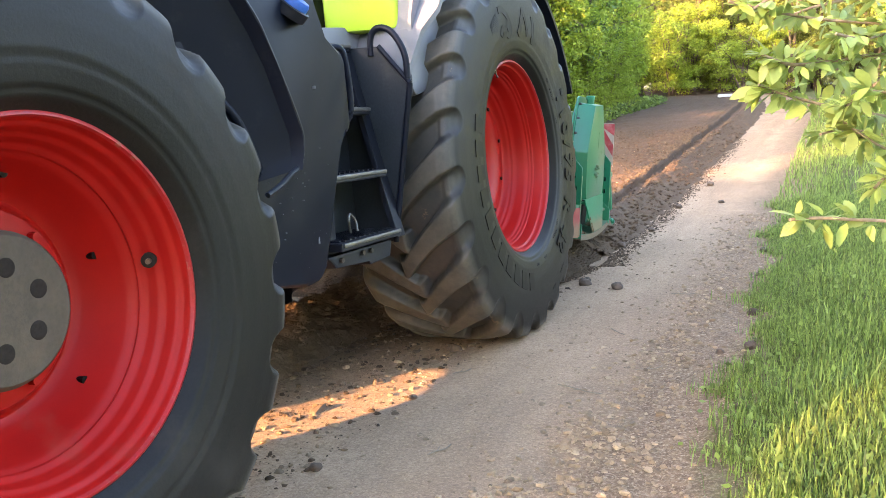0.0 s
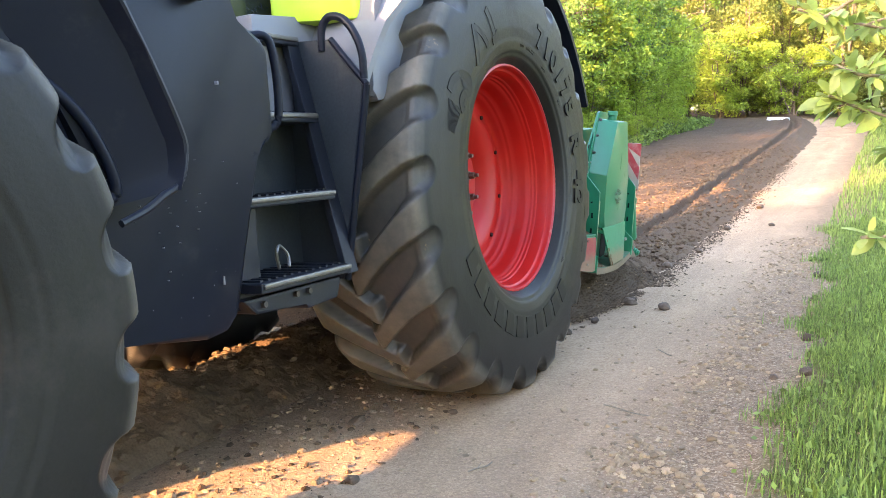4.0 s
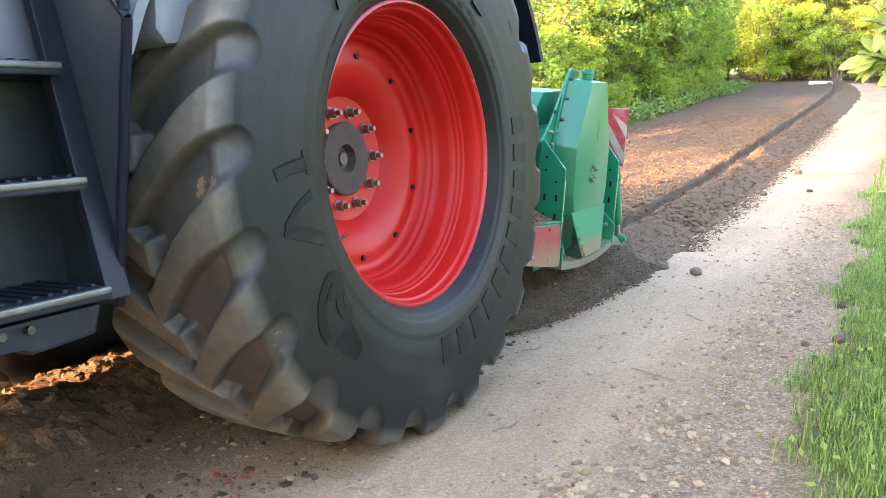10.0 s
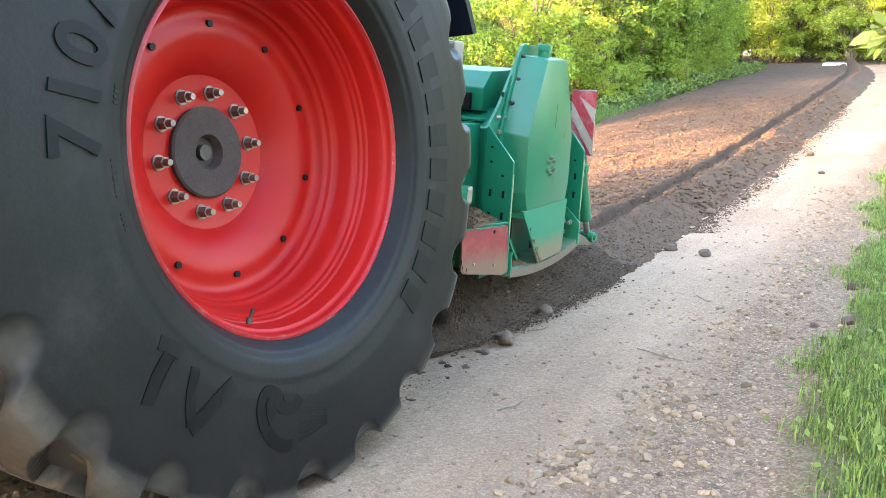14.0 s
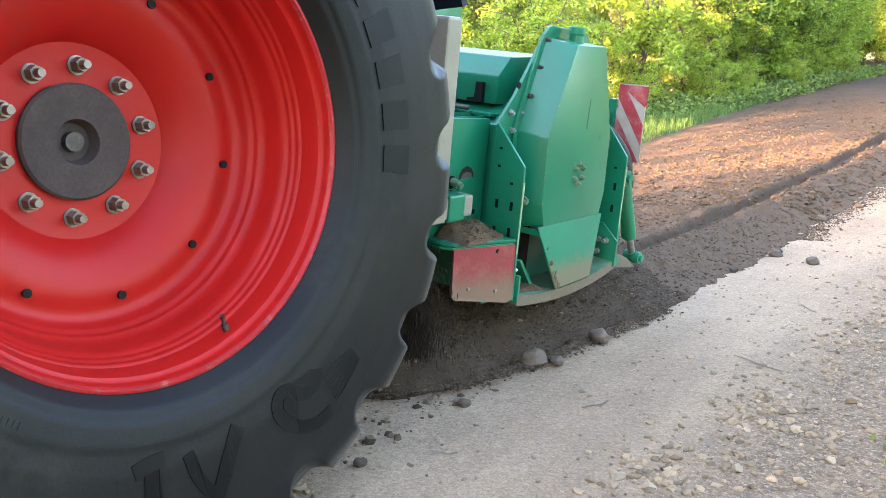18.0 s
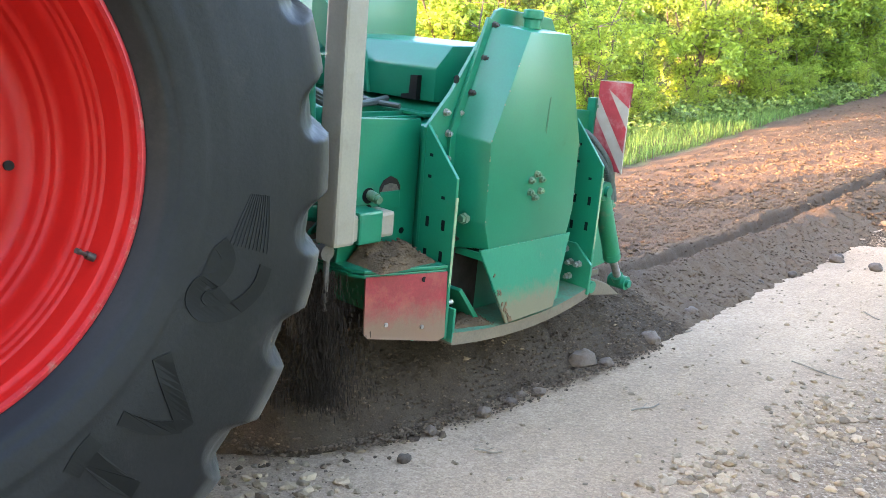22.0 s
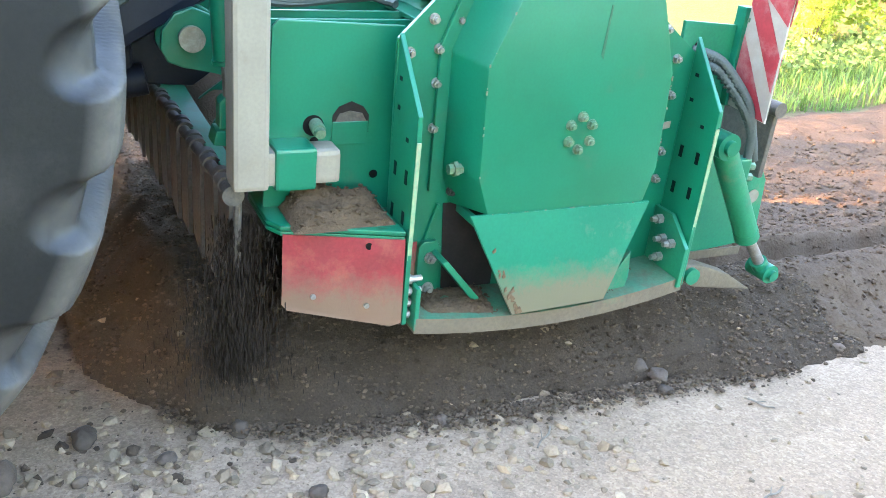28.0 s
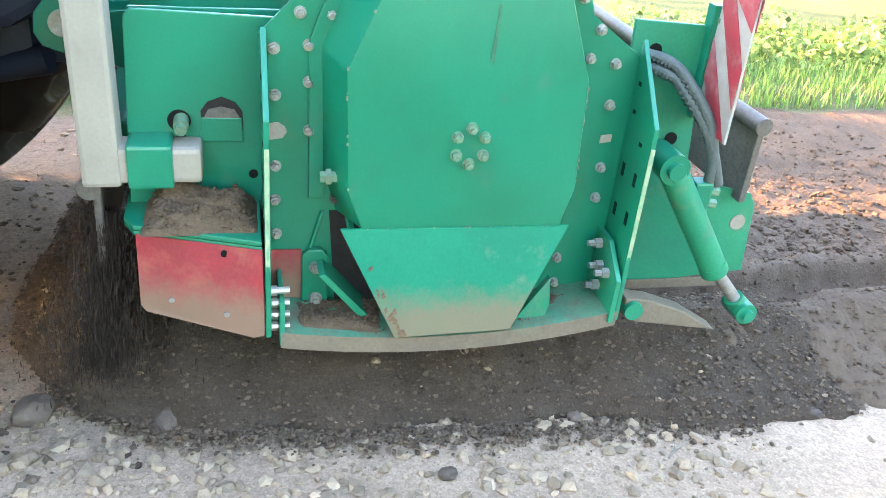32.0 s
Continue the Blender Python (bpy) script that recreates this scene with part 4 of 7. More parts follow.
def wheel(name, centre, r_out, r_rim, half, lugs, phase, side, rear):
    """A wheel as a part of the tractor that turns about its own axle. side: 1 on the near side, -1 on the far one."""
    s = side
    d = 0.345 if rear else 0.17
    if rear:
        prof = [(0.0, r_rim), (0.004, r_rim - 0.012), (-0.010, r_rim - 0.019), (-0.028, r_rim - 0.021), (-0.036, r_rim - 0.036), (-0.085, r_rim - 0.042), (-0.092, r_rim - 0.052), (-0.104, r_rim - 0.052), (-0.110, r_rim - 0.060), (-0.122, r_rim - 0.061), (-0.130, r_rim - 0.071),
                (-0.200, r_rim - 0.086), (-0.208, r_rim - 0.098), (-0.222, r_rim - 0.100), (-0.230, r_rim - 0.112), (-0.262, r_rim - 0.122), (-0.268, r_rim - 0.150), (-0.256, r_rim - 0.19), (-0.285, r_rim - 0.27), (-0.322, 0.25), (-0.338, 0.235), (-0.34, 0.12)]
    else:
        prof = [(0.0, r_rim), (0.004, r_rim - 0.012), (-0.010, r_rim - 0.019), (-0.028, r_rim - 0.022), (-0.036, r_rim - 0.036), (-0.075, r_rim - 0.043), (-0.084, r_rim - 0.056), (-0.118, r_rim - 0.064), (-0.130, r_rim - 0.082), (-0.142, r_rim - 0.078), (-0.150, r_rim - 0.090),
                (-0.235, r_rim - 0.125), (-0.285, r_rim - 0.165), (-0.292, 0.285), (-0.272, 0.268), (-0.256, 0.255), (-0.255, 0.12)]
    for _ in range(1):
        soft = [prof[0]]
        for (x0, r0), (x1, r1) in zip(prof, prof[1:]):
            soft += [(x0 * 0.75 + x1 * 0.25, r0 * 0.75 + r1 * 0.25), (x0 * 0.25 + x1 * 0.75, r0 * 0.25 + r1 * 0.75)]
        prof = soft + [prof[-1]]
    back = [(prof[-1][0] - 0.02, 0.12), (-0.37, 0.2), (-0.37, r_rim - 0.14), (-0.5, r_rim - 0.06), (-2 * half * 0.8, r_rim)]
    bm = lathe([(x * s, r) for x, r in prof + back], 96)
    w = link(name, bm, M_RED, tractor, "bright red steel wheel rim", smooth=True)
    part("worn_edge", lathe([(0.0005 * s, r_rim - 0.001), (0.0062 * s, r_rim - 0.009), (0.0062 * s, r_rim - 0.013), (-0.004 * s, r_rim - 0.0175)], 96), M_WORNRED, w, "scratched bare rim edge", smooth=True)
    w.location = Vector(centre) - PIVOT
    w["origin"] = Vector((0, 0, 0))
    shift = Matrix.Translation((-half * 0.80 * s, 0, 0))
    tyre = lug_tyre(w, r_out, r_rim, half, lugs, phase, s)
    tyre.location = (-half * 0.80 * s, 0, 0)
    face = prof[-1][0] * s
    if rear:
        hub = lathe([(face - 0.02 * s, 0.14), (face + 0.016 * s, 0.143), (face + 0.022 * s, 0.137), (face + 0.022 * s, 0.056), (face - 0.012 * s, 0.046), (face - 0.014 * s, 0.0)], 48)
        part("hub_cap", hub, M_HUBDARK, w, "dark brown-grey hub flange")
        part("hub_plug", lathe([(face - 0.014 * s, 0.026), (face + 0.006 * s, 0.024), (face + 0.006 * s, 0.0)], 20), M_BOLTDARK, w)
        for k in range(10):
            a = radians(k * 36 + 36 + 1.5)
            y, z = 0.186 * math.cos(a), 0.186 * math.sin(a)
            b = rod(bmesh.new(), (face - 0.005 * s, y, z), (face + 0.006 * s, y, z), 0.024, n=20)
            rod(b, (face + 0.005 * s, y, z), (face + 0.035 * s, y, z), 0.019, 0.018, n=6)
            rod(b, (face + 0.03 * s, y, z), (face + 0.056 * s, y, z), 0.012, 0.010, n=12)
            part("wheel_nut", b, M_NUT, w)
        for k in range(10):
            a = radians(k * 36 + 15)
            r = r_rim - 0.175
            part("rim_hole", rod(bmesh.new(), (-0.252 * s, r * math.cos(a), r * math.sin(a)), (-0.262 * s, r * math.cos(a), r * math.sin(a)), 0.011, n=12), M_LETTER, w)
        a = radians(-123.7 - 137.2 + 4)
        y, z = math.cos(a), math.sin(a)
        b = rods(((-0.05 * s, 0.515 * y, 0.515 * z), (-0.05 * s, 0.497 * y, 0.497 * z), 0.009), ((-0.05 * s, 0.50 * y, 0.50 * z), (-0.043 * s, 0.478 * y, 0.478 * z), 0.0045), ((-0.044 * s, 0.48 * y, 0.48 * z), (-0.041 * s, 0.47 * y, 0.47 * z), 0.006))
        part("valve", b, M_BOLTDARK, w)
    else:
        hub = lathe([(face - 0.03 * s, 0.198), (face + 0.066 * s, 0.198), (face + 0.076 * s, 0.194), (face + 0.085 * s, 0.184), (face + 0.085 * s, 0.0)], 72)
        hc = part("hub_cap", hub, M_HUB, w, "grey cast planetary hub, flat-faced and dusty", smooth=True)
        for k in range(6):
            a = radians(k * 60 + 20)
            y, z = 0.105 * math.cos(a), 0.105 * math.sin(a)
            part("hub_recess", lathe([(face + 0.0853 * s, 0.025), (face + 0.0868 * s, 0.021), (face + 0.0858 * s, 0.010), (face + 0.0856 * s, 0.0)], 20, (0, y, z)), M_HOLE, hc, smooth=True)
        for k in range(10):
            a = radians(k * 36 + 8)
            y, z = 0.232 * math.cos(a), 0.232 * math.sin(a)
            part("wheel_nut", rods(((face - 0.005 * s, y, z), (face + 0.022 * s, y, z), 0.013), n=8), M_RED, w)
        for q, rr in ((14, 0.345), (74, 0.345), (134, 0.345), (254, 0.345), (314, 0.345)):
            a = radians(q)
            part("rim_hole", rod(bmesh.new(), (-0.225 * s, rr * math.cos(a), rr * math.sin(a)), (-0.25 * s, rr * math.cos(a), rr * math.sin(a)), 0.011, n=12), M_LETTER, w)
        a = radians(8)
        y, z = math.cos(a), math.sin(a)
        part("valve_hole", rods(((-0.105 * s, 0.424 * y, 0.424 * z), (-0.085 * s, 0.395 * y, 0.395 * z), 0.021), n=18), M_HOLE, w)
        part("valve", rods(((-0.086 * s, 0.40 * y, 0.40 * z), (-0.078 * s, 0.385 * y, 0.385 * z), 0.008), n=10), M_NUT, w)
    return w, tyre


REAR_C, FRONT_C = (-1.6186, 4.596, 1.014), (-1.575, 1.318, 0.837)
wheel_rl, tyre_rl = wheel("rear_wheel", REAR_C, 1.062, 0.559, 0.355, 22, radians(-0.8 - 168.4), 1, True)
wheel_fl, tyre_fl = wheel("front_wheel", FRONT_C, 0.875, 0.470, 0.30, 20, radians(4), 1, False)
wheel_rr, tyre_rr = wheel("rear_wheel", (2 * MID - REAR_C[0], REAR_C[1], REAR_C[2]), 1.062, 0.559, 0.355, 22, 0.3, -1, True)
wheel_fr, tyre_fr = wheel("front_wheel", (2 * MID - FRONT_C[0], FRONT_C[1], FRONT_C[2]), 0.875, 0.470, 0.30, 20, 0.5, -1, False)


def sidewall_block(points, tyre, r_out, r_rim, half, mat=None, lift=0.004, name="moulded_mark"):
    """A flat mark on the tyre's side: a polygon in (angle in degrees, radius)."""
    bm = bmesh.new()
    lo, hi = [], []
    for a, r in points:
        x = sidewall_x(r, r_out, r_rim, half)
        y, z = r * math.cos(radians(a)), r * math.sin(radians(a))
        lo.append(bm.verts.new((x - 0.01, y, z)))
        hi.append(bm.verts.new((x + lift, y, z)))
    bm.faces.new(hi)
    for i in range(len(points)):
        j = (i + 1) % len(points)
        bm.faces.new((lo[i], lo[j], hi[j], hi[i]))
    bmesh.ops.triangulate(bm, faces=bm.faces)
    return part(name, bm, mat or M_LETTER, tyre)


def stroke(points, w):
    """A band of width w along (angle, radius) points, as a polygon."""
    xy = [Vector((r * math.cos(radians(a)), r * math.sin(radians(a)))) for a, r in points]
    left, right = [], []
    for i, p in enumerate(xy):
        d = (xy[min(i + 1, len(xy) - 1)] - xy[max(i - 1, 0)]).normalized()
        nrm = Vector((-d.y, d.x)) * w / 2
        left.append(p + nrm), right.append(p - nrm)
    return [(math.degrees(math.atan2(p.y, p.x)), p.length) for p in left + right[::-1]]


REAR = (1.062, 0.559, 0.355)
# the maker's name, as eleven plain bars along the side
for k in range(11):
    a = -100 - k * 9.55
    sidewall_block([(a - 3.1, 0.68), (a - 3.1, 0.78), (a + 3.1, 0.78), (a + 3.1, 0.68)], tyre_rl, *REAR)
# three large plain marks and a fan of fine lines


def rounded(points, steps=6):
    """A smooth run through (angle, radius) points."""
    out = []
    for i in range(len(points) - 1):
        p0, p1, p2, p3 = (Vector(points[max(0, min(len(points) - 1, i + k))]) for k in (-1, 0, 1, 2))
        for k in range(steps):
            t = k / steps
            out.append(tuple(0.5 * (2 * p1 + (p2 - p0) * t + (2 * p0 - 5 * p1 + 4 * p2 - p3) * t * t + (3 * p1 - p0 - 3 * p2 + p3) * t ** 3)))
    return out + [points[-1]]


for path, w in (([(113, 0.715), (110.5, 0.745), (107, 0.735), (105, 0.70), (102, 0.695), (100.5, 0.73), (102.5, 0.79), (107, 0.84), (111, 0.85)], 0.036),
                ([(91, 0.69), (88, 0.74), (84, 0.84)], 0.042), ([(79, 0.70), (81, 0.77), (84, 0.83)], 0.030), ([(74, 0.695), (71, 0.70), (68, 0.715)], 0.036), ([(71.5, 0.71), (72, 0.78), (73.5, 0.845)], 0.036)):
    sidewall_block(stroke(rounded(path), w), tyre_rl, *REAR, lift=0.003)
for k in range(11):
    sidewall_block(stroke(rounded([(113, 0.74 + k * 0.0105), (117, 0.752 + k * 0.0085), (122, 0.775 + k * 0.005)], 4), 0.0022), tyre_rl, *REAR, mat=M_MARK, lift=0.002, name="moulded_line")
for k in range(14):
    a = random.uniform(-90, 60)
    r = random.choice((0.625, 0.635, 0.86))
    for q in range(4):
        sidewall_block([(a + q * 1.1, r), (a + q * 1.1, r + 0.014), (a + q * 1.1 + 0.6, r + 0.014), (a + q * 1.1 + 0.6, r)], tyre_rl, *REAR, mat=M_MARK, lift=0.002, name="moulded_line")


def lettering(text, parent, place, size, mat, depth=0.003):
    """Each character of the text as one small mesh; place(i) gives its pose in the parent's space."""
    for i, ch in enumerate(text):
        if ch == " ":
            continue
        cu = bpy.data.curves.new("letter", "FONT")
        cu.body, cu.size, cu.align_x, cu.align_y, cu.extrude = ch, size, "CENTER", "CENTER", depth
        cu.offset = size * 0.03
        tmp = new("letter", cu)
        me = bpy.data.meshes.new_from_object(tmp.evaluated_get(bpy.context.evaluated_depsgraph_get()))
        bpy.data.objects.remove(tmp)
        me.transform(place(i))
        me.materials.clear()
        me.materials.append(mat)
        ob = new("letter", me)
        ob.parent = parent


def on_side(a0, step, r, geo):
    def at(i):
        a = radians(a0 - i * step)
        x = sidewall_x(r, *geo)
        up = Vector((0, math.cos(a), math.sin(a)))
        right = Vector((0, math.sin(a), -math.cos(a)))
        out = Vector((1, 0, 0))
        m = Matrix((right, up, out)).transposed().to_4x4()
        return Matrix.Translation((x + 0.002, r * math.cos(a), r * math.sin(a))) @ m
    return at


lettering("710/75 R 42", tyre_rl, on_side(27.0, 8.0, 0.735, REAR), 0.17, M_LETTER)

# body: engine block, gearbox and axles
body = part("gearbox", slab([(-0.6, 0.80), (2.9, 0.76), (3.3, 0.60), (5.2, 0.55), (5.3, 1.25), (-0.6, 1.3)], MID - 0.42, MID + 0.42, bevel=0.05), M_DARK, tractor, "dark cast gearbox and frame")
part("rear_axle", rods(((MID - 0.90, 4.596, 1.014), (MID + 0.90, 4.596, 1.014), 0.17), n=24), M_DARK, tractor, smooth=True)
part("front_axle", rods(((MID - 1.1, 1.318, 0.80), (MID + 1.1, 1.318, 0.80), 0.12), n=24), M_DARK, tractor, smooth=True)
part("hood", slab([(-0.95, 0.95), (-0.95, 1.75), (-0.7, 1.95), (2.7, 2.15), (2.7, 1.15), (0.2, 1.15)], MID - 0.48, MID + 0.48, bevel=0.09), M_DARK, tractor, "dark engine hood", smooth=True)
# unseen block, sized so that its shadow bounds the sun patch by the wheel
part("axle_carrier", slab([(-0.9, 0.42), (-0.9, 0.85), (0.50, 0.85), (0.52, 0.40), (0.40, 0.33), (-0.4, 0.33)], MID - 0.42, MID + 0.42, bevel=0.04), M_DARK, tractor, "unseen dark block at the front axle, shaped to trim the sun patch")
part("front_weight", slab([(-1.35, 0.6), (-1.35, 1.15), (-0.9, 1.2), (-0.9, 0.6)], MID - 0.6, MID + 0.6, bevel=0.04), M_DARK, tractor)
cab = part("cab", slab([(2.75, 1.45), (3.0, 3.05), (4.7, 3.05), (4.95, 1.95), (4.2, 1.55)], MID - 0.78, MID + 0.78, bevel=0.05), M_GLASS, tractor, "dark-glazed cab")
part("roof", slab([(2.85, 3.05), (2.9, 3.2), (4.8, 3.25), (4.95, 3.05)], MID - 0.88, MID + 0.88, bevel=0.06), M_DARK, cab)
part("exhaust", rods(((MID + 0.62, 2.72, 1.6), (MID + 0.62, 2.72, 3.1), 0.075), n=20), M_DARK, tractor, smooth=True)

# fuel tank panel beside the steps; its lower part falls back
def lean_in(bm, sgn):
    for v in bm.verts:
        if (v.co.x - MID) * sgn > 0.9 and v.co.z < 1.2:
            v.co.x -= sgn * (1.2 - v.co.z) * 0.22
    return bm


for sgn in (1, -1):
    def X(x):
        return x if sgn == 1 else 2 * MID - x
    tank = part("side_tank", lean_in(slab([(1.95, 0.76), (2.30, 0.690), (2.61, 0.638), (2.69, 0.648), (2.735, 0.70), (2.735, 1.17), (2.75, 1.197), (2.82, 1.215), (2.84, 1.245), (2.845, 1.49), (2.82, 1.53), (2.70, 1.55), (2.67, 1.74), (2.60, 1.85), (1.95, 1.9)], X(-1.645), X(-2.45), bevel=0.022), sgn), M_PLASTIC, tractor, "scuffed black plastic side tank", smooth=True)
    fb = bmesh.new()
    rings = []
    for k in range(25):
        a = radians((14, 15, 17, 20)[k] if k < 4 else 14 + (k - 1) * 6.2)
        ring = []
        for x, r in ((X(-1.575), 0.0), (X(-1.557), -0.012), (X(-1.60), -0.03), (X(-1.68), 0.93), (X(-2.15), 0.93), (X(-2.15), 0.0)):
            rr = r if r > 0.5 else r + float(np.interp(math.degrees(a), [14, 17, 21, 34, 43, 80], [1.075, 1.115, 1.14, 1.15, 1.165, 1.17]))
            ring.append(fb.verts.new((x, 1.318 + rr * math.cos(a), 0.837 + rr * math.sin(a))))
        if rings:
            for q in range(6):
                fb.faces.new((rings[-1][q], rings[-1][(q + 1) % 6], ring[(q + 1) % 6], ring[q]))
        rings.append(ring)
    fb.faces.new(rings[0]), fb.faces.new(rings[-1])
    part("fender_rim", pipe([(X(-1.575), 1.318 + r * math.cos(radians(q)), 0.837 + r * math.sin(radians(q))) for q, r in ((12.5, 0.87), (13, 0.95), (14, 1.02), (14.5, 1.075), (17, 1.118), (21, 1.142), (34, 1.152), (43, 1.167), (60, 1.17), (80, 1.172), (100, 1.172))], 0.010, n=8), M_DARK, tractor, "raised black mudguard rim", smooth=True)
    part("front_fender", fb, M_PLASTIC, tractor, "black plastic front mudguard", smooth=True)
    # rear mudguard: grey shell over the wheel with a drooping front tip
    gb = bmesh.new()
    rings = []
    for k in range(27):
        a = radians(164 - k * 5.6)
        out = X(-1.60) if k > 3 else X(-1.66 - 0.02 * (3 - k))
        ring = [gb.verts.new((x, 4.596 + r * math.cos(a), 1.014 + r * math.sin(a))) for x, r in ((out, 1.215), (out, 1.185), (X(-2.35), 1.185), (X(-2.35), 1.215))]
        if rings:
            for q in range(4):
                gb.faces.new((rings[-1][q], rings[-1][(q + 1) % 4], ring[(q + 1) % 4], ring[q]))
        rings.append(ring)
    gb.faces.new(rings[0]), gb.faces.new(rings[-1])
    for f in gb.faces:
        f.material_index = 0 if f.calc_center_median().y < 4.75 else 1
    part("rear_fender", gb, [M_GREYPL, M_PLASTIC], tractor, "grey plastic rear mudguard with a black rear edge", smooth=True)

CAP = Matrix.Translation(Vector((-1.655, 2.545, 1.665)) - PIVOT) @ Matrix.Rotation(radians(12), 4, "Z") @ Matrix.Rotation(radians(-48), 4, "Y") @ Matrix.Translation(PIVOT)
part("filler_collar", lathe([(-0.03, 0.062), (0.006, 0.064), (0.010, 0.056)], 28), M_DARK, tractor, smooth=True).matrix_basis = CAP
part("tank_cap", lathe([(0.0, 0.050), (0.028, 0.050), (0.038, 0.044), (0.042, 0.0)], 28), M_BLUE, tractor, "blue filler cap", smooth=True).matrix_basis = CAP
part("lime_panel", slab([(-2.09, 3.42), (-2.06, 3.43), (-1.80, 3.585), (-1.79, 3.62), (-1.95, 3.9), (-2.3, 3.9)], 1.695, 2.05, axis="z", bevel=0.02), M_LIME, tractor, "lime green painted body panel", smooth=True)
part("cab_side", slab([(3.2, 1.3), (3.2, 1.70), (3.95, 1.76), (4.1, 1.3)], -2.0, -2.3, bevel=0.02), M_GREYPL, tractor, smooth=True)
part("fender_apron", slab([(3.53, 1.41), (3.565, 1.365), (3.655, 1.383), (3.764, 1.453), (3.86, 1.596), (3.994, 1.746), (4.128, 1.873), (4.1, 1.99), (3.66, 1.99), (3.60, 1.72), (3.545, 1.60)], -1.71, -2.05, bevel=0.03), M_GREYPL, tractor, "pale grey plastic mudguard apron", smooth=True)

# two mostly hidden blocks, added to stop sun passing under the tractor
part("battery_box", boxed((-4.15, 2.86, 0.66), (-3.35, 3.50, 1.35), 0.03), M_PLASTIC, tractor, "hidden black box on the far side, added to block the sun", smooth=True)
part("side_frame", slab([(3.5, 0.62), (3.5, 1.2), (5.3, 1.2), (5.4, 0.66), (5.2, 0.6)], -3.32, -3.80, bevel=0.03), M_DARK, tractor, "mostly hidden dark slab beside the gearbox, added to block the sun")

for x, y, z, h in ((-1.728, 2.647, 0.80, 0.026), (-1.6445, 2.61, 1.38, 0.010)):
    part("scratch", boxed((x - 0.01, y, z), (x + 0.001, y + 0.005, z + h), 0), M_GREYPL, tractor, "pale scratch in the plastic")

scuffs = random.Random(41)
for k in range(46):
    y, z = scuffs.uniform(2.02, 2.72), scuffs.uniform(0.70, 1.18)
    x = -1.645 - (1.2 - z) * 0.22 if z < 1.2 else -1.645
    w, h = scuffs.uniform(0.001, 0.003), scuffs.uniform(0.001, 0.004)
    part("scuff", boxed((x - 0.006, y, z), (x + 0.0006, y + w, z + h), 0), M_GREYPL, tractor)

# the ladder
steps = part("ladder_back", slab([(2.78, 0.70), (2.78, 1.62), (3.41, 1.62), (3.41, 0.70)], -2.02, -2.12, bevel=0.008), M_SLATE, tractor, "dark steel back wall of the entry steps")
for y, z, x, yr in ((2.83, 0.772, -1.745, 3.335), (2.83, 1.047, -1.788, 3.335), (2.83, 1.332, -1.845, 3.345), (2.83, 1.625, -1.94, 3.39)):
    tread = part("step", slab([(y, z - 0.035), (y, z), (yr - 0.02, z), (yr, z - 0.012), (yr - 0.005, z - 0.035)], x, -2.04, bevel=0.006), M_DARK, tractor, "dark step with a worn bare metal edge")
    part("step_edge", boxed((x - 0.006, y + 0.01, z - 0.020), (x + 0.008, yr - 0.008, z - 0.002), 0.006), M_STEEL, tread, "worn bare metal nosing")
    for k in range(12):
        yy = y + 0.03 + k * (yr - y - 0.07) / 11
        part("grip_rib", boxed((-2.0, yy, z), (x - 0.03, yy + 0.012, z + 0.006), 0), M_DARK, tread)
part("stringer", slab([(-1.76, 0.73), (-1.79, 0.73), (-1.985, 1.62), (-1.955, 1.62)], 3.33, 3.40, axis="y", bevel=0.004), M_DARK, tractor)
wing = part("step_wing", slab([(-2.08, 0.70), (-1.81, 0.70), (-1.660, 1.42), (-1.80, 1.60), (-2.08, 1.62)], 3.40, 3.412, axis="y", bevel=0.003), M_SLATE, tractor, "dark scratched steel side panel of the steps")
part("wing_rim", pipe([(-1.812, 3.398, 0.70), (-1.735, 3.398, 1.06), (-1.657, 3.398, 1.42)], 0.014), M_PLASTIC, wing, smooth=True)
part("wing_rim", pipe([(-1.657, 3.398, 1.42), (-1.73, 3.398, 1.51), (-1.80, 3.398, 1.60)], 0.012), M_PLASTIC, wing, smooth=True)
part("grab_rail", pipe([(-1.845, 3.40, 1.56), (-1.841, 3.40, 1.625), (-1.825, 3.40, 1.665), (-1.789, 3.40, 1.682), (-1.735, 3.40, 1.662), (-1.69, 3.40, 1.60), (-1.668, 3.40, 1.53), (-1.668, 3.40, 1.44)], 0.015), M_PLASTIC, tractor, "curved black grab rail", smooth=True)
part("grab_handle", pipe([(-1.73, 2.86, 1.55), (-1.70, 2.925, 1.53), (-1.70, 2.935, 1.30), (-1.73, 2.88, 1.255)], 0.014), M_PLASTIC, tractor, smooth=True)
part("front_grab_handle", pipe([(-1.70, 2.06, 1.4), (-1.66, 2.16, 1.28), (-1.65, 2.225, 1.13), (-1.66, 2.2, 1.08), (-1.69, 2.05, 1.08)], 0.015), M_PLASTIC, tractor, smooth=True)
part("step_bracket", slab([(2.80, 0.72), (2.86, 0.665), (3.12, 0.665), (3.13, 0.635), (3.31, 0.645), (3.34, 0.72)], -1.80, -2.05, bevel=0.01), M_DARK, tractor, "dark steel bracket under the lowest step")
for yy, zz in ((2.89, 0.695), (3.06, 0.70), (3.13, 0.70)):
    part("bracket_bolt", rods(((-1.80, yy, zz), (-1.785, yy, zz), 0.011), n=6), M_BOLTDARK, tractor)
part("tie_ring", pipe([(-1.80, 2.99, 0.80), (-1.79, 2.97, 0.85), (-1.80, 3.0, 0.875), (-1.80, 3.04, 0.84), (-1.79, 3.03, 0.80)], 0.006, n=8), M_STEEL, tractor, "bent wire tie ring", smooth=True)
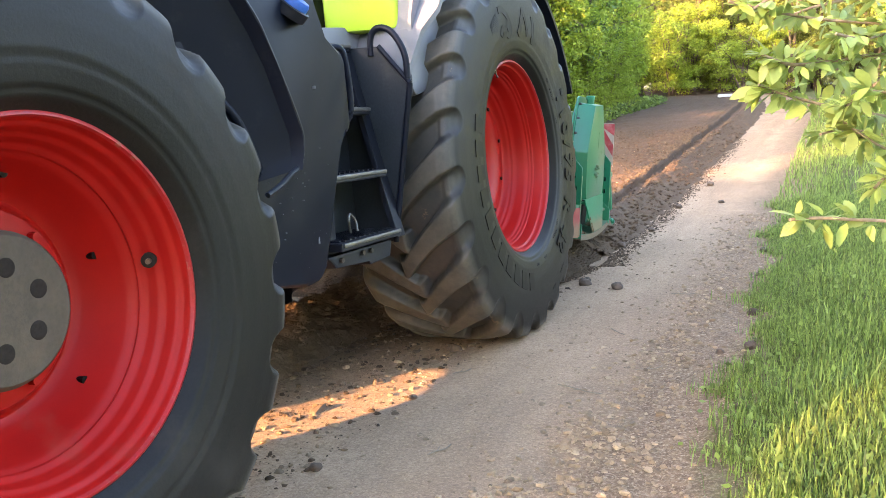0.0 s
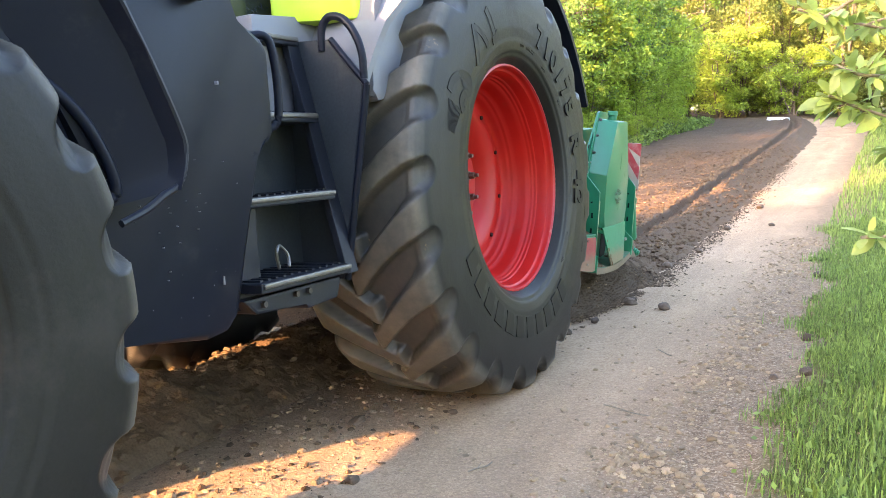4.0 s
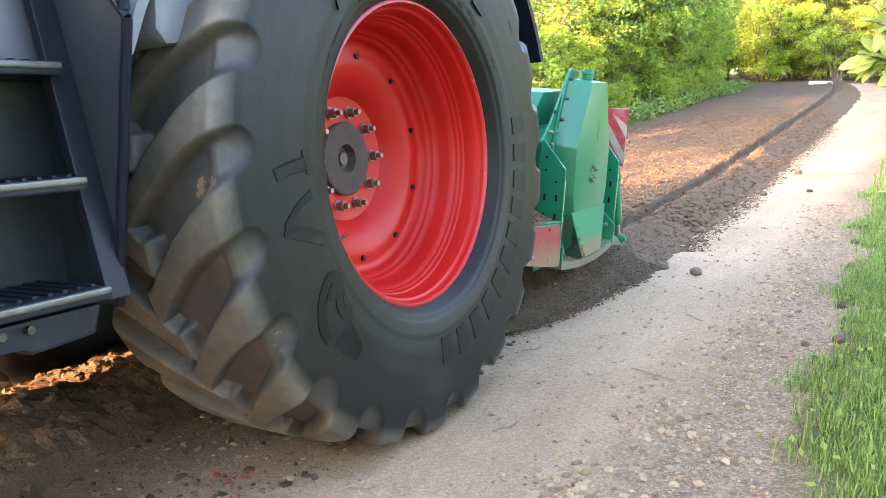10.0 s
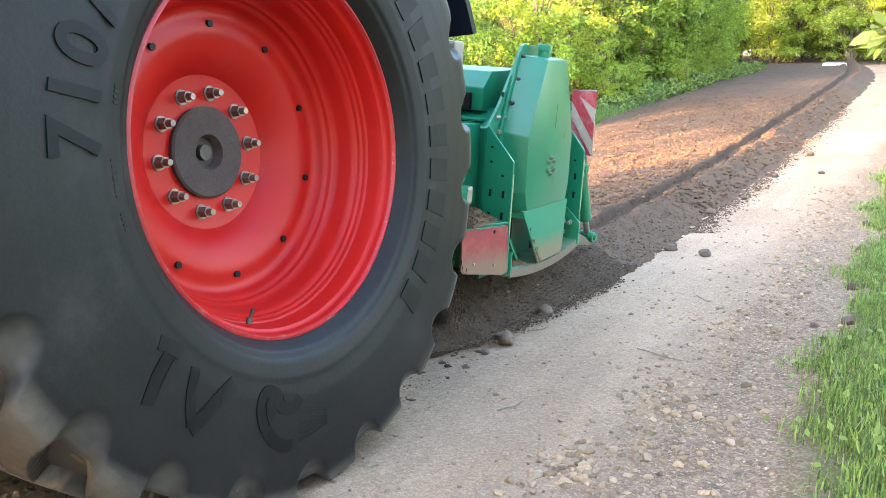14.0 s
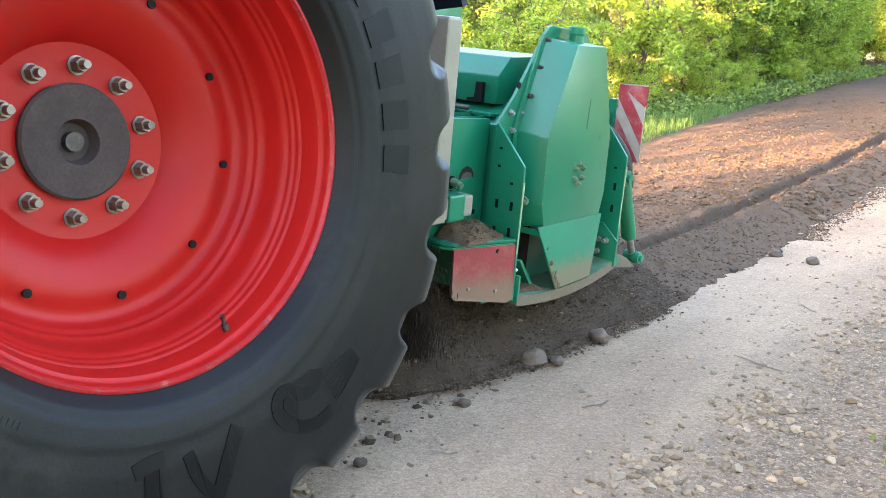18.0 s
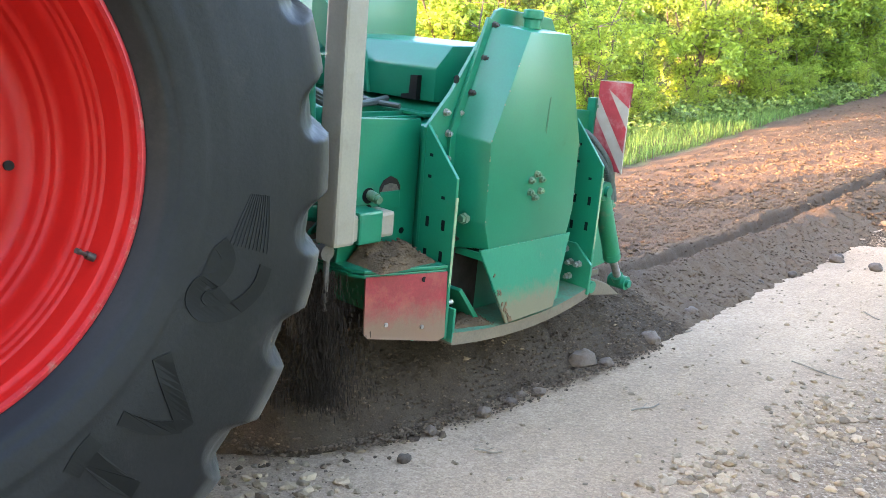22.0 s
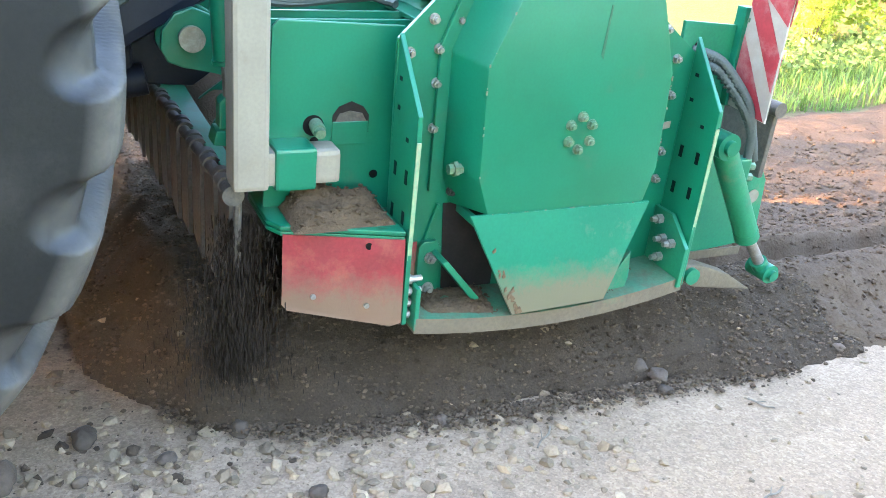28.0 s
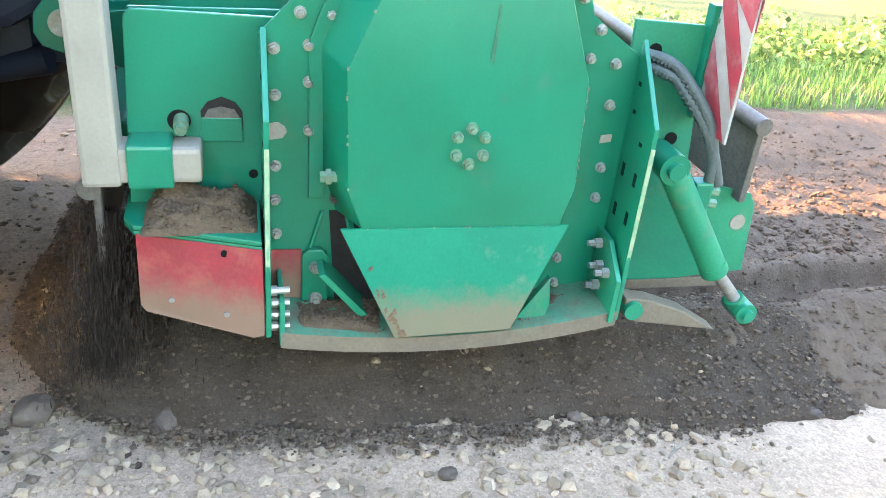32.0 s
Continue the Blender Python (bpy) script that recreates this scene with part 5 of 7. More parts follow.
post = part("side_post", slab([(2.80, 0.68), (2.80, 1.20), (2.965, 1.215), (2.95, 0.68)], -1.85, -1.99, bevel=0.006), M_DARK, tractor, "dark steel post beside the steps")
part("vent_grille", slab([(2.865, 1.05), (2.875, 1.20), (2.945, 1.20), (2.955, 1.12), (2.935, 1.05)], -1.846, -1.849, bevel=0), M_LETTER, post)
for k in range(7):
    part("vent_slat", boxed((-1.843, 2.878 + k * 0.010, 1.075), (-1.8455, 2.882 + k * 0.010, 1.16), 0), M_GREYPL, post)
for z in (1.19, 1.03):
    part("post_bolt", rods(((-1.851, 2.95, z), (-1.843, 2.95, z), 0.007), n=8), M_LETTER, post)

# linkage between tractor and machine
for sx in (-1, 1):
    x = MID + sx * 0.48
    part("lower_link", slab([(4.9, 0.80), (4.9, 0.93), (5.9, 0.98), (5.96, 0.89), (5.86, 0.84)], x - 0.04, x + 0.04, bevel=0.012), M_DARK, tractor, "dark steel lower link arm")
    part("lift_rod", rods(((x, 5.0, 1.5), (x, 5.55, 0.78), 0.03), n=14), M_DARK, tractor, smooth=True)
part("linkage_frame", slab([(5.3, 0.9), (5.3, 1.35), (5.75, 1.28), (5.95, 1.1), (5.7, 0.95)], MID - 0.6, MID + 0.75, bevel=0.03), M_DARK, tractor, "dark hitch frame")
for k in range(7):
    z = 1.18 + 0.03 * k
    part("hose", pipe([(MID + 0.5 + 0.03 * k, 5.2, z + 0.2), (MID + 0.65, 5.45 + 0.02 * k, z - 0.1), (MID + 0.5 - 0.05 * k, 5.8, z - 0.05), (MID + 0.1, 6.2, z)], 0.014, n=8), M_HOSE, tractor, smooth=True)

part("drive_shaft", rods(((MID, 5.25, 0.86), (MID, 6.30, 0.88), 0.075), ((MID, 5.25, 0.86), (MID, 5.45, 0.864), 0.13), ((MID, 6.12, 0.877), (MID, 6.32, 0.88), 0.13), n=24), M_PLASTIC, tractor, "black guarded drive shaft", smooth=True)
for sx in (-1, 1):
    x = MID + sx * 0.48
    part("stabiliser", rods(((x + sx * 0.02, 5.05, 0.72), (x + sx * 0.12, 5.75, 0.86), 0.032), ((x + sx * 0.09, 5.5, 0.81), (x + sx * 0.12, 5.75, 0.86), 0.042), n=16), M_DARK, tractor, "dark telescopic stabiliser", smooth=True)
    part("link_hook", slab([(5.72, 0.84), (5.70, 0.98), (5.78, 1.03), (5.90, 1.02), (5.96, 0.95), (5.95, 0.88), (5.88, 0.83)], x - 0.06, x + 0.06, bevel=0.014), M_DARK, tractor, "dark cast hook end of the link arm", smooth=True)
part("link_block", slab([(5.28, 0.80), (5.28, 1.12), (5.62, 1.14), (5.72, 1.05), (5.72, 0.86), (5.6, 0.80)], MID + 0.36, MID + 0.62, bevel=0.02), M_DARK, tractor, "dark steel link housing", smooth=True)
for k in range(4):
    part("hose", pipe([(MID + 0.62 + 0.02 * k, 5.25, 1.30), (MID + 0.75 + 0.02 * k, 5.42, 1.14 - 0.02 * k), (MID + 0.78, 5.62, 1.10 - 0.025 * k), (MID + 0.70, 5.85, 1.16), (MID + 0.5, 6.15, 1.08)], 0.013, n=8), M_HOSE, tractor, smooth=True)

# ---------------------------------------------------------------- the machine on the tractor's hitch (its own space, a little tilted against the tractor's)
MILL_AT = Vector((-1.735, 6.7, 0.85))
mill = empty("road_mill", MILL_AT, "dusty green stone crusher with a red deflector panel, behind the tractor", "machine")
FAR = -4.05


def mill_pose(m):
    return rolled(m) @ Matrix.Translation(MILL_AT - PIVOT) @ Matrix.Rotation(radians(7.9), 4, "Y")


def bolts(parent, places, x, r=0.0112, mat=None):
    """Hexagon bolts with washer and thread end that stand out along x."""
    for k, (y, z) in enumerate(places):
        b = bmesh.new()
        rod(b, (x - 0.002, y, z), (x + 0.003, y, z), r * 1.22, n=16)
        m = Matrix.Translation((x + 0.008, y, z)) @ Matrix.Rotation(radians(90), 4, "Y") @ Matrix.Rotation(k * 1.3, 4, "Z")
        bmesh.ops.create_cone(b, cap_ends=True, segments=6, radius1=r * 1.05, radius2=r, depth=0.012, matrix=m)
        rod(b, (x + 0.012, y, z), (x + 0.021, y, z), r * 0.6, r * 0.5, n=10)
        part("bolt", b, mat or M_BOLT, parent)


M_CHIP = material("chipped_primer", (0.22, 0.24, 0.15), 0.7, second=(0.14, 0.10, 0.06), scale=60, amount=0.9, fine=120, bump=0.1)
plate = part("side_plate", slab([(6.28, 0.24), (6.265, 0.985), (6.29, 1.01), (6.375, 1.10), (6.57, 1.375), (6.60, 1.385), (6.90, 1.37), (6.94, 1.32), (7.02, 1.05), (7.165, 0.955), (7.19, 0.24)], -1.87, -1.884, bevel=0.003), M_GREEN, mill, "green bolted steel side plate")
bolts(plate, [(6.353, 1.033), (6.419, 1.032), (6.297, 0.954), (6.372, 0.963), (6.373, 0.880), (6.299, 0.849), (6.375, 0.766), (6.299, 0.678), (6.297, 0.591), (6.30, 0.50),
              (7.046, 1.019), (7.098, 0.939), (7.103, 0.836), (7.111, 0.670), (7.113, 0.585), (7.036, 0.408), (7.04, 0.33)], -1.87)
part("lifting_hole", rods(((-1.867, 6.39, 1.141), (-1.869, 6.39, 1.141), 0.014), n=20), M_LETTER, plate)
part("side_hole", slab([(6.285, 0.742), (6.285, 0.782), (6.305, 0.785), (6.32, 0.775), (6.325, 0.762), (6.315, 0.747)], -1.867, -1.869, bevel=0), M_BEIGE, plate)
part("side_hole", slab([(7.095, 0.735), (7.095, 0.757), (7.125, 0.76), (7.125, 0.74)], -1.867, -1.869, bevel=0), M_BEIGE, plate)
for y0, z0, y1, z1 in ((6.41, 0.56, 6.365, 0.40), (6.40, 1.0, 6.46, 1.09)):
    part("weld_seam", pipe([(-1.866, y0, z0), (-1.866, (y0 + y1) / 2, (z0 + z1) / 2), (-1.866, y1, z1)], 0.006, n=6), M_GREEN, plate, smooth=True)

cover_face = [(6.487, 0.575), (6.452, 0.67), (6.440, 0.947), (6.595, 1.315), (6.835, 1.318), (6.980, 0.933), (6.992, 0.674), (6.969, 0.575)]
cover_base = [(6.44, 0.56), (6.405, 0.67), (6.395, 0.965), (6.535, 1.335), (6.87, 1.33), (7.02, 0.94), (7.03, 0.66), (7.0, 0.56)]
cover = part("drive_cover", slab(cover_base, -1.87, -1.735, bevel=0.007, top=cover_face), M_GREEN, mill, "green folded steel drive cover", smooth=True)
bolts(cover, [(6.722 + 0.036 * math.cos(a), 0.783 + 0.043 * math.sin(a)) for a in (math.pi / 2 + k * math.pi / 3 for k in range(6))], -1.735, 0.0115, M_GREENBOLT)
part("cover_flange", slab([(6.375, 0.60), (6.372, 0.975), (6.515, 1.35), (6.545, 1.34), (6.40, 0.965), (6.41, 0.60)], -1.856, -1.869, bevel=0.002), M_GREEN, cover)
bolts(cover, [(6.422, 0.846), (6.423, 0.722), (6.437, 0.598), (6.42, 0.968), (6.455, 1.10), (6.505, 1.215), (6.545, 1.325)], -1.856, 0.0105, M_BOLTDARK)
bolts(cover, [(7.031, 0.951), (7.03, 0.80), (6.99, 1.09)], -1.868, 0.0105)
part("stay_bolt", rods(((-1.80, 6.45, 0.68), (-1.80, 6.395, 0.68), 0.014), ((-1.80, 6.42, 0.68), (-1.80, 6.408, 0.68), 0.02), n=6), M_GREENBOLT, cover)
part("rust_streak", slab([(6.745, 0.98), (6.752, 1.10), (6.757, 1.10), (6.753, 0.97)], -1.7335, -1.7345, bevel=0), M_RUSTSTREAK, cover, "thin dark rust streak")
part("filler_neck", lathe([(0.0, 0.03), (0.03, 0.03), (0.035, 0.036), (0.06, 0.036), (0.065, 0.03), (0.065, 0.0)], 24), M_GREEN_DIRTY, mill, smooth=True).matrix_basis = Matrix.Translation(Vector((-1.81, 6.70, 1.325)) - MILL_AT) @ Matrix.Rotation(radians(-90), 4, "Y") @ Matrix.Translation(MILL_AT)
flap = bmesh.new()
fa = [flap.verts.new(v) for v in ((-1.733, 6.437, 0.578), (-1.733, 6.994, 0.577), (-1.688, 6.866, 0.308), (-1.688, 6.573, 0.300))]
fb = [flap.verts.new(v.co - Vector((0.010, 0, 0.001))) for v in fa]
flap.faces.new(fa), flap.faces.new(fb)
for i in range(4):
    flap.faces.new((fa[i], fa[(i + 1) % 4], fb[(i + 1) % 4], fb[i]))
bmesh.ops.bevel(flap, geom=list(flap.edges), offset=0.002, segments=2, affect="EDGES")
flap = part("lower_cover", flap, M_GREEN_CAKED, mill, "green lower cover plate caked with dust along its foot")
# flat dark sheets on the side plate, painting the shade behind the cover
part("rotor_opening", slab([(6.425, 0.56), (6.43, 0.50), (6.445, 0.30), (6.60, 0.30), (6.60, 0.56)], -1.8665, -1.8685, bevel=0), M_HOLE, mill, "flat dark sheet for the shaded gap behind the lower cover")
part("rotor_opening", slab([(6.84, 0.56), (6.84, 0.30), (6.965, 0.30), (7.005, 0.50), (7.0, 0.56)], -1.8665, -1.8685, bevel=0), M_HOLE, mill, "flat dark sheet for the shaded gap behind the lower cover")
for yy in (6.47, 6.955):
    part("cover_stay", boxed((-1.868, yy - 0.006, 0.535), (-1.74, yy + 0.006, 0.56), 0.002), M_GREEN_DIRTY, flap)
chips = random.Random(12)
for k in range(26):
    z = 0.302 + 0.18 * chips.random() ** 1.5
    y = 6.437 + (0.577 - z) / 0.277 * 0.136 + 0.006 + 0.02 * chips.random()
    x = -1.733 + (0.578 - z) / 0.278 * 0.045
    w, h = chips.uniform(0.004, 0.012), chips.uniform(0.006, 0.02)
    part("rust_flake", slab([(y, z), (y - w * 0.3, z + h * 0.6), (y + w * 0.4, z + h), (y + w, z + h * 0.3)], x + 0.0005 - h * 0.1, x + 0.0022, bevel=0), M_RUST, flap)
for k in range(34):
    t = chips.random()
    (ya, za), (yb, zb) = chips.choice((((6.452, 0.67), (6.440, 0.947)), ((6.440, 0.947), (6.595, 1.315)), ((6.980, 0.933), (6.992, 0.674)), ((6.487, 0.575), (6.969, 0.575))))
    y, z = ya + (yb - ya) * t, za + (zb - za) * t
    w = chips.uniform(0.001, 0.0028)
    part("paint_chip", boxed((-1.7352, y - w, z - w), (-1.7338, y + w * 0.7, z + w * 1.6), 0), M_CHIP, cover)
# the skid it slides on
sb = bmesh.new()
prev = None
for k in range(17):
    y = 6.302 + k * (7.165 - 6.302) / 16
    q = (k / 16 - 0.45)
    z = 0.246 + 0.13 * q * q
    xo = -1.700 - 0.05 * q * q
    ring = [sb.verts.new(p) for p in ((xo, y, z), (xo, y, z + 0.044), (-1.90, y, z + 0.05), (-1.90, y, z))]
    if prev:
        for i in range(4):
            sb.faces.new((prev[i], prev[(i + 1) % 4], ring[(i + 1) % 4], ring[i]))
    else:
        sb.faces.new(ring)
    prev = ring
sb.faces.new(prev)
bmesh.ops.bevel(sb, geom=[e for e in sb.edges if len(e.link_faces) == 2 and e.calc_face_angle(0) > 0.8], offset=0.005, segments=2, affect="EDGES")
M_SKIDTOP = material("dusty_green_step", (0.02, 0.17, 0.09), 0.6, second=(0.10, 0.15, 0.08), scale=12, amount=0.9, fine=90, fine_amount=0.2, bump=0.2, dust=(0.13, 0.088, 0.052), dust_amount=0.4, dust_scale=9)
M_SKID = material("dust_caked_steel", (0.165, 0.122, 0.074), 0.8, second=(0.115, 0.088, 0.056), scale=9, fine=90, fine_amount=0.2, bump=0.25, dust=(0.03, 0.2, 0.1), dust_amount=0.05)
M_CHIPPED = material("chipped_paint", (0.40, 0.38, 0.22), 0.7, second=(0.03, 0.25, 0.12), scale=34, amount=0.9, fine=90, bump=0.2)
sb.normal_update()
for f in sb.faces:
    f.material_index = 1 if abs(f.normal.z) > 0.7 else 0
part("skid", sb, [M_SKID, M_SKIDTOP], mill, "dust-caked curved steel skid", smooth=True)
for y, poly in ((6.268, [(-1.87, 0.30), (-1.87, 1.0), (-1.723, 0.842), (-1.716, 0.30)]), (7.158, [(-1.87, 0.28), (-1.87, 1.0), (-1.723, 0.828), (-1.716, 0.30)])):
    fl = part("end_flange", slab(poly, y, y + 0.013, axis="y", bevel=0.003), M_GREEN, mill, "green slotted flange plate with chipped edge")
    for xx, zz, hh in ((-1.835, 0.57, 0.035), (-1.835, 0.68, 0.035), (-1.765, 0.575, 0.035), (-1.765, 0.68, 0.035), (-1.84, 0.83, 0.01), (-1.84, 0.90, 0.01), (-1.775, 0.77, 0.01)):
        part("slot", boxed((xx - 0.007, y - 0.0012, zz - hh / 2), (xx + 0.007, y + 0.0142, zz + hh / 2), 0), M_LETTER, fl)
    part("chipped_edge", boxed((-1.7225, y + 0.001, 0.48), (-1.7185, y + 0.012, 0.78), 0.001), M_CHIPPED, fl, "yellowed chipped paint edge")
part("shoe_lip", boxed((-1.87, 6.300, 0.28), (-1.71, 6.312, 0.40), 0.003), M_GREEN_DIRTY, mill)
part("shoe_lip", slab([(-1.87, 0.30), (-1.705, 0.30), (-1.705, 0.425), (-1.79, 0.50), (-1.87, 0.50)], 7.138, 7.152, axis="y", bevel=0.003), M_GREEN_DIRTY, mill)
for xx, zz in ((-1.83, 0.47), (-1.76, 0.42), (-1.80, 0.42), (-1.80, 0.36)):
    part("bolt", rods(((xx, 7.137, zz), (xx, 7.118, zz), 0.015), ((xx, 7.12, zz), (xx, 7.10, zz), 0.009), n=6), M_BOLT, mill)
part("gusset", slab([(6.36, 0.28), (6.36, 0.445), (6.375, 0.46), (6.41, 0.46), (6.425, 0.44), (6.425, 0.28)], -1.85, -1.868, bevel=0.004), M_GREEN, mill)
bolts(mill, [(6.395, 0.412), (6.395, 0.322)], -1.85, 0.014)
part("brace", slab([(6.395, 0.43), (6.41, 0.436), (6.555, 0.27), (6.535, 0.262)], -1.775, -1.868, bevel=0.002), M_GREEN_DIRTY, mill)
part("brace", slab([(6.885, 0.28), (6.975, 0.285), (6.985, 0.34), (6.975, 0.42)], -1.745, -1.765, bevel=0.002), M_GREEN_DIRTY, mill)
part("red_inner_plate", slab([(6.285, 0.29), (6.285, 0.455), (6.36, 0.455), (6.36, 0.29)], -1.864, -1.868, bevel=0), M_REDPANEL, mill)
for k in range(4):
    part("stud", rods(((-1.745, 6.282, 0.315 + 0.033 * k), (-1.745, 6.325, 0.315 + 0.033 * k), 0.0085), ((-1.745, 6.282, 0.315 + 0.033 * k), (-1.745, 6.296, 0.315 + 0.033 * k), 0.013), n=8), M_BOLT, mill)

# front side panel, shelf and red deflector
fp = part("front_panel", slab([(5.965, 0.53), (5.985, 0.995), (6.0, 1.012), (6.31, 1.003), (6.31, 0.53)], -1.935, -1.947, bevel=0.003), M_GREEN, mill, "green front side panel")
part("window", slab([(6.135, 0.74), (6.135, 0.785), (6.15, 0.807), (6.182, 0.82), (6.212, 0.807), (6.228, 0.785), (6.228, 0.74)], -1.9325, -1.9345, bevel=0), M_HOLE, fp, "dark arched opening")
part("window_tube", slab([(6.142, 0.77), (6.152, 0.79), (6.18, 0.797), (6.21, 0.79), (6.222, 0.77)], -1.931, -1.9322, bevel=0), M_RUBBERFLAP, fp, "grey tube behind the opening")
part("panel_plate", slab([(6.131, 0.711), (6.135, 0.77), (6.226, 0.77), (6.228, 0.711)], -1.930, -1.935, bevel=0.002), M_GREEN, fp)
part("knob", rods(((-1.935, 6.092, 0.765), (-1.90, 6.092, 0.758), 0.017), ((-1.905, 6.092, 0.759), (-1.885, 6.092, 0.754), 0.013), n=12), M_GREENBOLT, fp, smooth=True)
part("knob_hole", rods(((-1.9325, 6.087, 0.762), (-1.9345, 6.087, 0.762), 0.026), n=20), M_LETTER, fp)
for y, z in ((6.02, 0.722), (6.25, 0.628), (6.09, 0.722)):
    part("hole", rods(((-1.9325, y, z), (-1.9345, y, z), 0.011), n=14), M_LETTER, fp)
shelf_poly = [(-2.05, 5.955), (-1.86, 5.957), (-1.815, 5.98), (-1.722, 6.262), (-2.05, 6.262)]
part("shelf", slab(shelf_poly, 0.545, 0.557, axis="z", bevel=0.003), M_GREEN, mill, "green shelf plate with rounded front corner")
part("shelf", slab([(x - 0.004, y) for x, y in shelf_poly], 0.530, 0.542, axis="z", bevel=0.003), M_GREEN, mill)
db = bmesh.new()
lo = [db.verts.new(v) for v in ((-1.815, 5.985, 0.535), (-1.722, 6.262, 0.535), (-1.712, 6.264, 0.31), (-1.722, 6.24, 0.298), (-1.800, 5.995, 0.335), (-1.806, 5.983, 0.35))]
hi = [db.verts.new(v.co + Vector((-0.009, 0.003, 0))) for v in lo]
db.faces.new(lo), db.faces.new(hi)
for i in range(6):
    db.faces.new((lo[i], lo[(i + 1) % 6], hi[(i + 1) % 6], hi[i]))
deflector = part("deflector", db, M_REDPANEL, mill, "worn red deflector panel, caked with pale dust below")
part("hole", rods(((-1.747, 6.18, 0.515), (-1.7515, 6.18, 0.515), 0.009), n=14), M_LETTER, deflector)
for x, y, z in ((-1.783, 6.055, 0.375), (-1.742, 6.18, 0.355)):
    part("rivet", rods(((x - 0.004, y, z), (x + 0.004, y, z), 0.007), n=10), M_BOLT, deflector)
part("clamp", boxed((-1.95, 5.975, 0.630), (-1.847, 6.074, 0.733), 0.008), M_GREEN, mill, "green square clamp sleeve with flaking paint")
part("arm_end", boxed((-1.94, 5.89, 0.640), (-1.855, 6.136, 0.724), 0.012), M_BEIGE, mill, "beige square tube")
part("post", boxed((-1.94, 5.878, 0.632), (-1.850, 5.962, 1.375), 0.011), M_BEIGE, mill, "scuffed beige square steel post")
part("hanging_pin", rods(((-1.905, 5.90, 0.62), (-1.90, 5.895, 0.42), 0.010), n=8), M_RUBBERFLAP, mill)

# back end: rear plate, sign, ram, spike
rp = part("rear_plate", slab([(7.19, 0.26), (7.165, 1.03), (7.36, 1.02), (7.40, 0.60), (7.62, 0.555), (7.645, 0.52), (7.665, 0.30)], -1.94, -1.953, bevel=0.003), M_GREEN_DIRTY, mill, "green rear side plate")
part("hole", rods(((-1.937, 7.604, 0.464), (-1.939, 7.604, 0.464), 0.024), n=16), M_BEIGE, rp)
for y, z in ((7.23, 0.955), (7.33, 0.72), (7.27, 0.74)):
    part("hole", rods(((-1.937, y, z), (-1.939, y, z), 0.018), n=16), M_LETTER, rp)
part("wear_edge", boxed((-1.938, 7.2, 0.255), (-1.93, 7.6, 0.285), 0.003), M_SKID, rp)
sign = part("warning_sign", slab([(-1.915, 0.79), (-1.915, 1.15), (-1.768, 1.158), (-1.758, 0.777)], 7.37, 7.376, axis="y", bevel=0), M_SIGNWHITE, mill, "red and white striped warning sign")
for k in range(3):
    z = 0.70 + k * 0.185
    zl0, zl1, zr0, zr1 = z + 0.20, z + 0.30, z - 0.02, z + 0.08
    poly = [(-1.913, min(zl0, 1.148)), (-1.913, min(zl1, 1.148)), (-1.763, min(zr1, 1.156)), (-1.763, max(zr0, 0.78))]
    if zl1 > 1.148:
        poly.insert(2, (-1.913 + (zl1 - 1.148) / 0.22 * 0.15, 1.148))
    if zr0 < 0.78:
        poly = [(-1.913, zl0), (-1.913, zl1), (-1.763, zr1), (-1.763, 0.782), (-1.763 - (0.782 - zr0) / 0.22 * 0.15, 0.784)]
    for y0, y1 in ((7.3685, 7.3665), (7.3775, 7.3795)):
        part("stripe", slab(poly, y0, y1, axis="y", bevel=0), M_SIGNRED, sign)
part("sign_bracket", slab([(7.36, 0.785), (7.355, 1.075), (7.395, 1.075), (7.40, 0.785)], -1.915, -1.955, bevel=0.004), M_GREEN, mill)
for z in (0.82, 1.04):
    part("bolt", rods(((-1.915, 7.375, z), (-1.907, 7.375, z), 0.009), n=6), M_GREENBOLT, mill)
ram = part("ram", rods(((-1.775, 7.255, 0.71), (-1.80, 7.465, 0.405), 0.037), ((-1.80, 7.457, 0.418), (-1.803, 7.476, 0.388), 0.039), n=28), M_GREEN_DIRTY, mill, "dusty green hydraulic cylinder", smooth=True)
part("ram_eye", rods(((-1.85, 7.25, 0.715), (-1.745, 7.25, 0.715), 0.040), ((-1.745, 7.25, 0.715), (-1.73, 7.25, 0.715), 0.022), n=24), M_GREEN, ram, smooth=True)
part("piston_rod", rods(((-1.80, 7.46, 0.41), (-1.82, 7.585, 0.275), 0.018), n=18), M_BOLT, ram, smooth=True)
part("rod_eye", rods(((-1.865, 7.605, 0.25), (-1.78, 7.605, 0.25), 0.032), ((-1.78, 7.605, 0.25), (-1.765, 7.605, 0.25), 0.018), ((-1.82, 7.575, 0.285), (-1.82, 7.60, 0.255), 0.028), n=20), M_GREEN_DIRTY, ram, smooth=True)
part("spike", slab([(7.20, 0.345), (7.205, 0.285), (7.25, 0.265), (7.495, 0.225), (7.38, 0.295), (7.27, 0.335)], -1.75, -1.80, bevel=0.006), M_SKID, mill, "dusty steel tooth")
part("spike_pin", rods(((-1.81, 7.225, 0.31), (-1.735, 7.225, 0.31), 0.026), n=16), M_GREEN_DIRTY, mill, smooth=True)
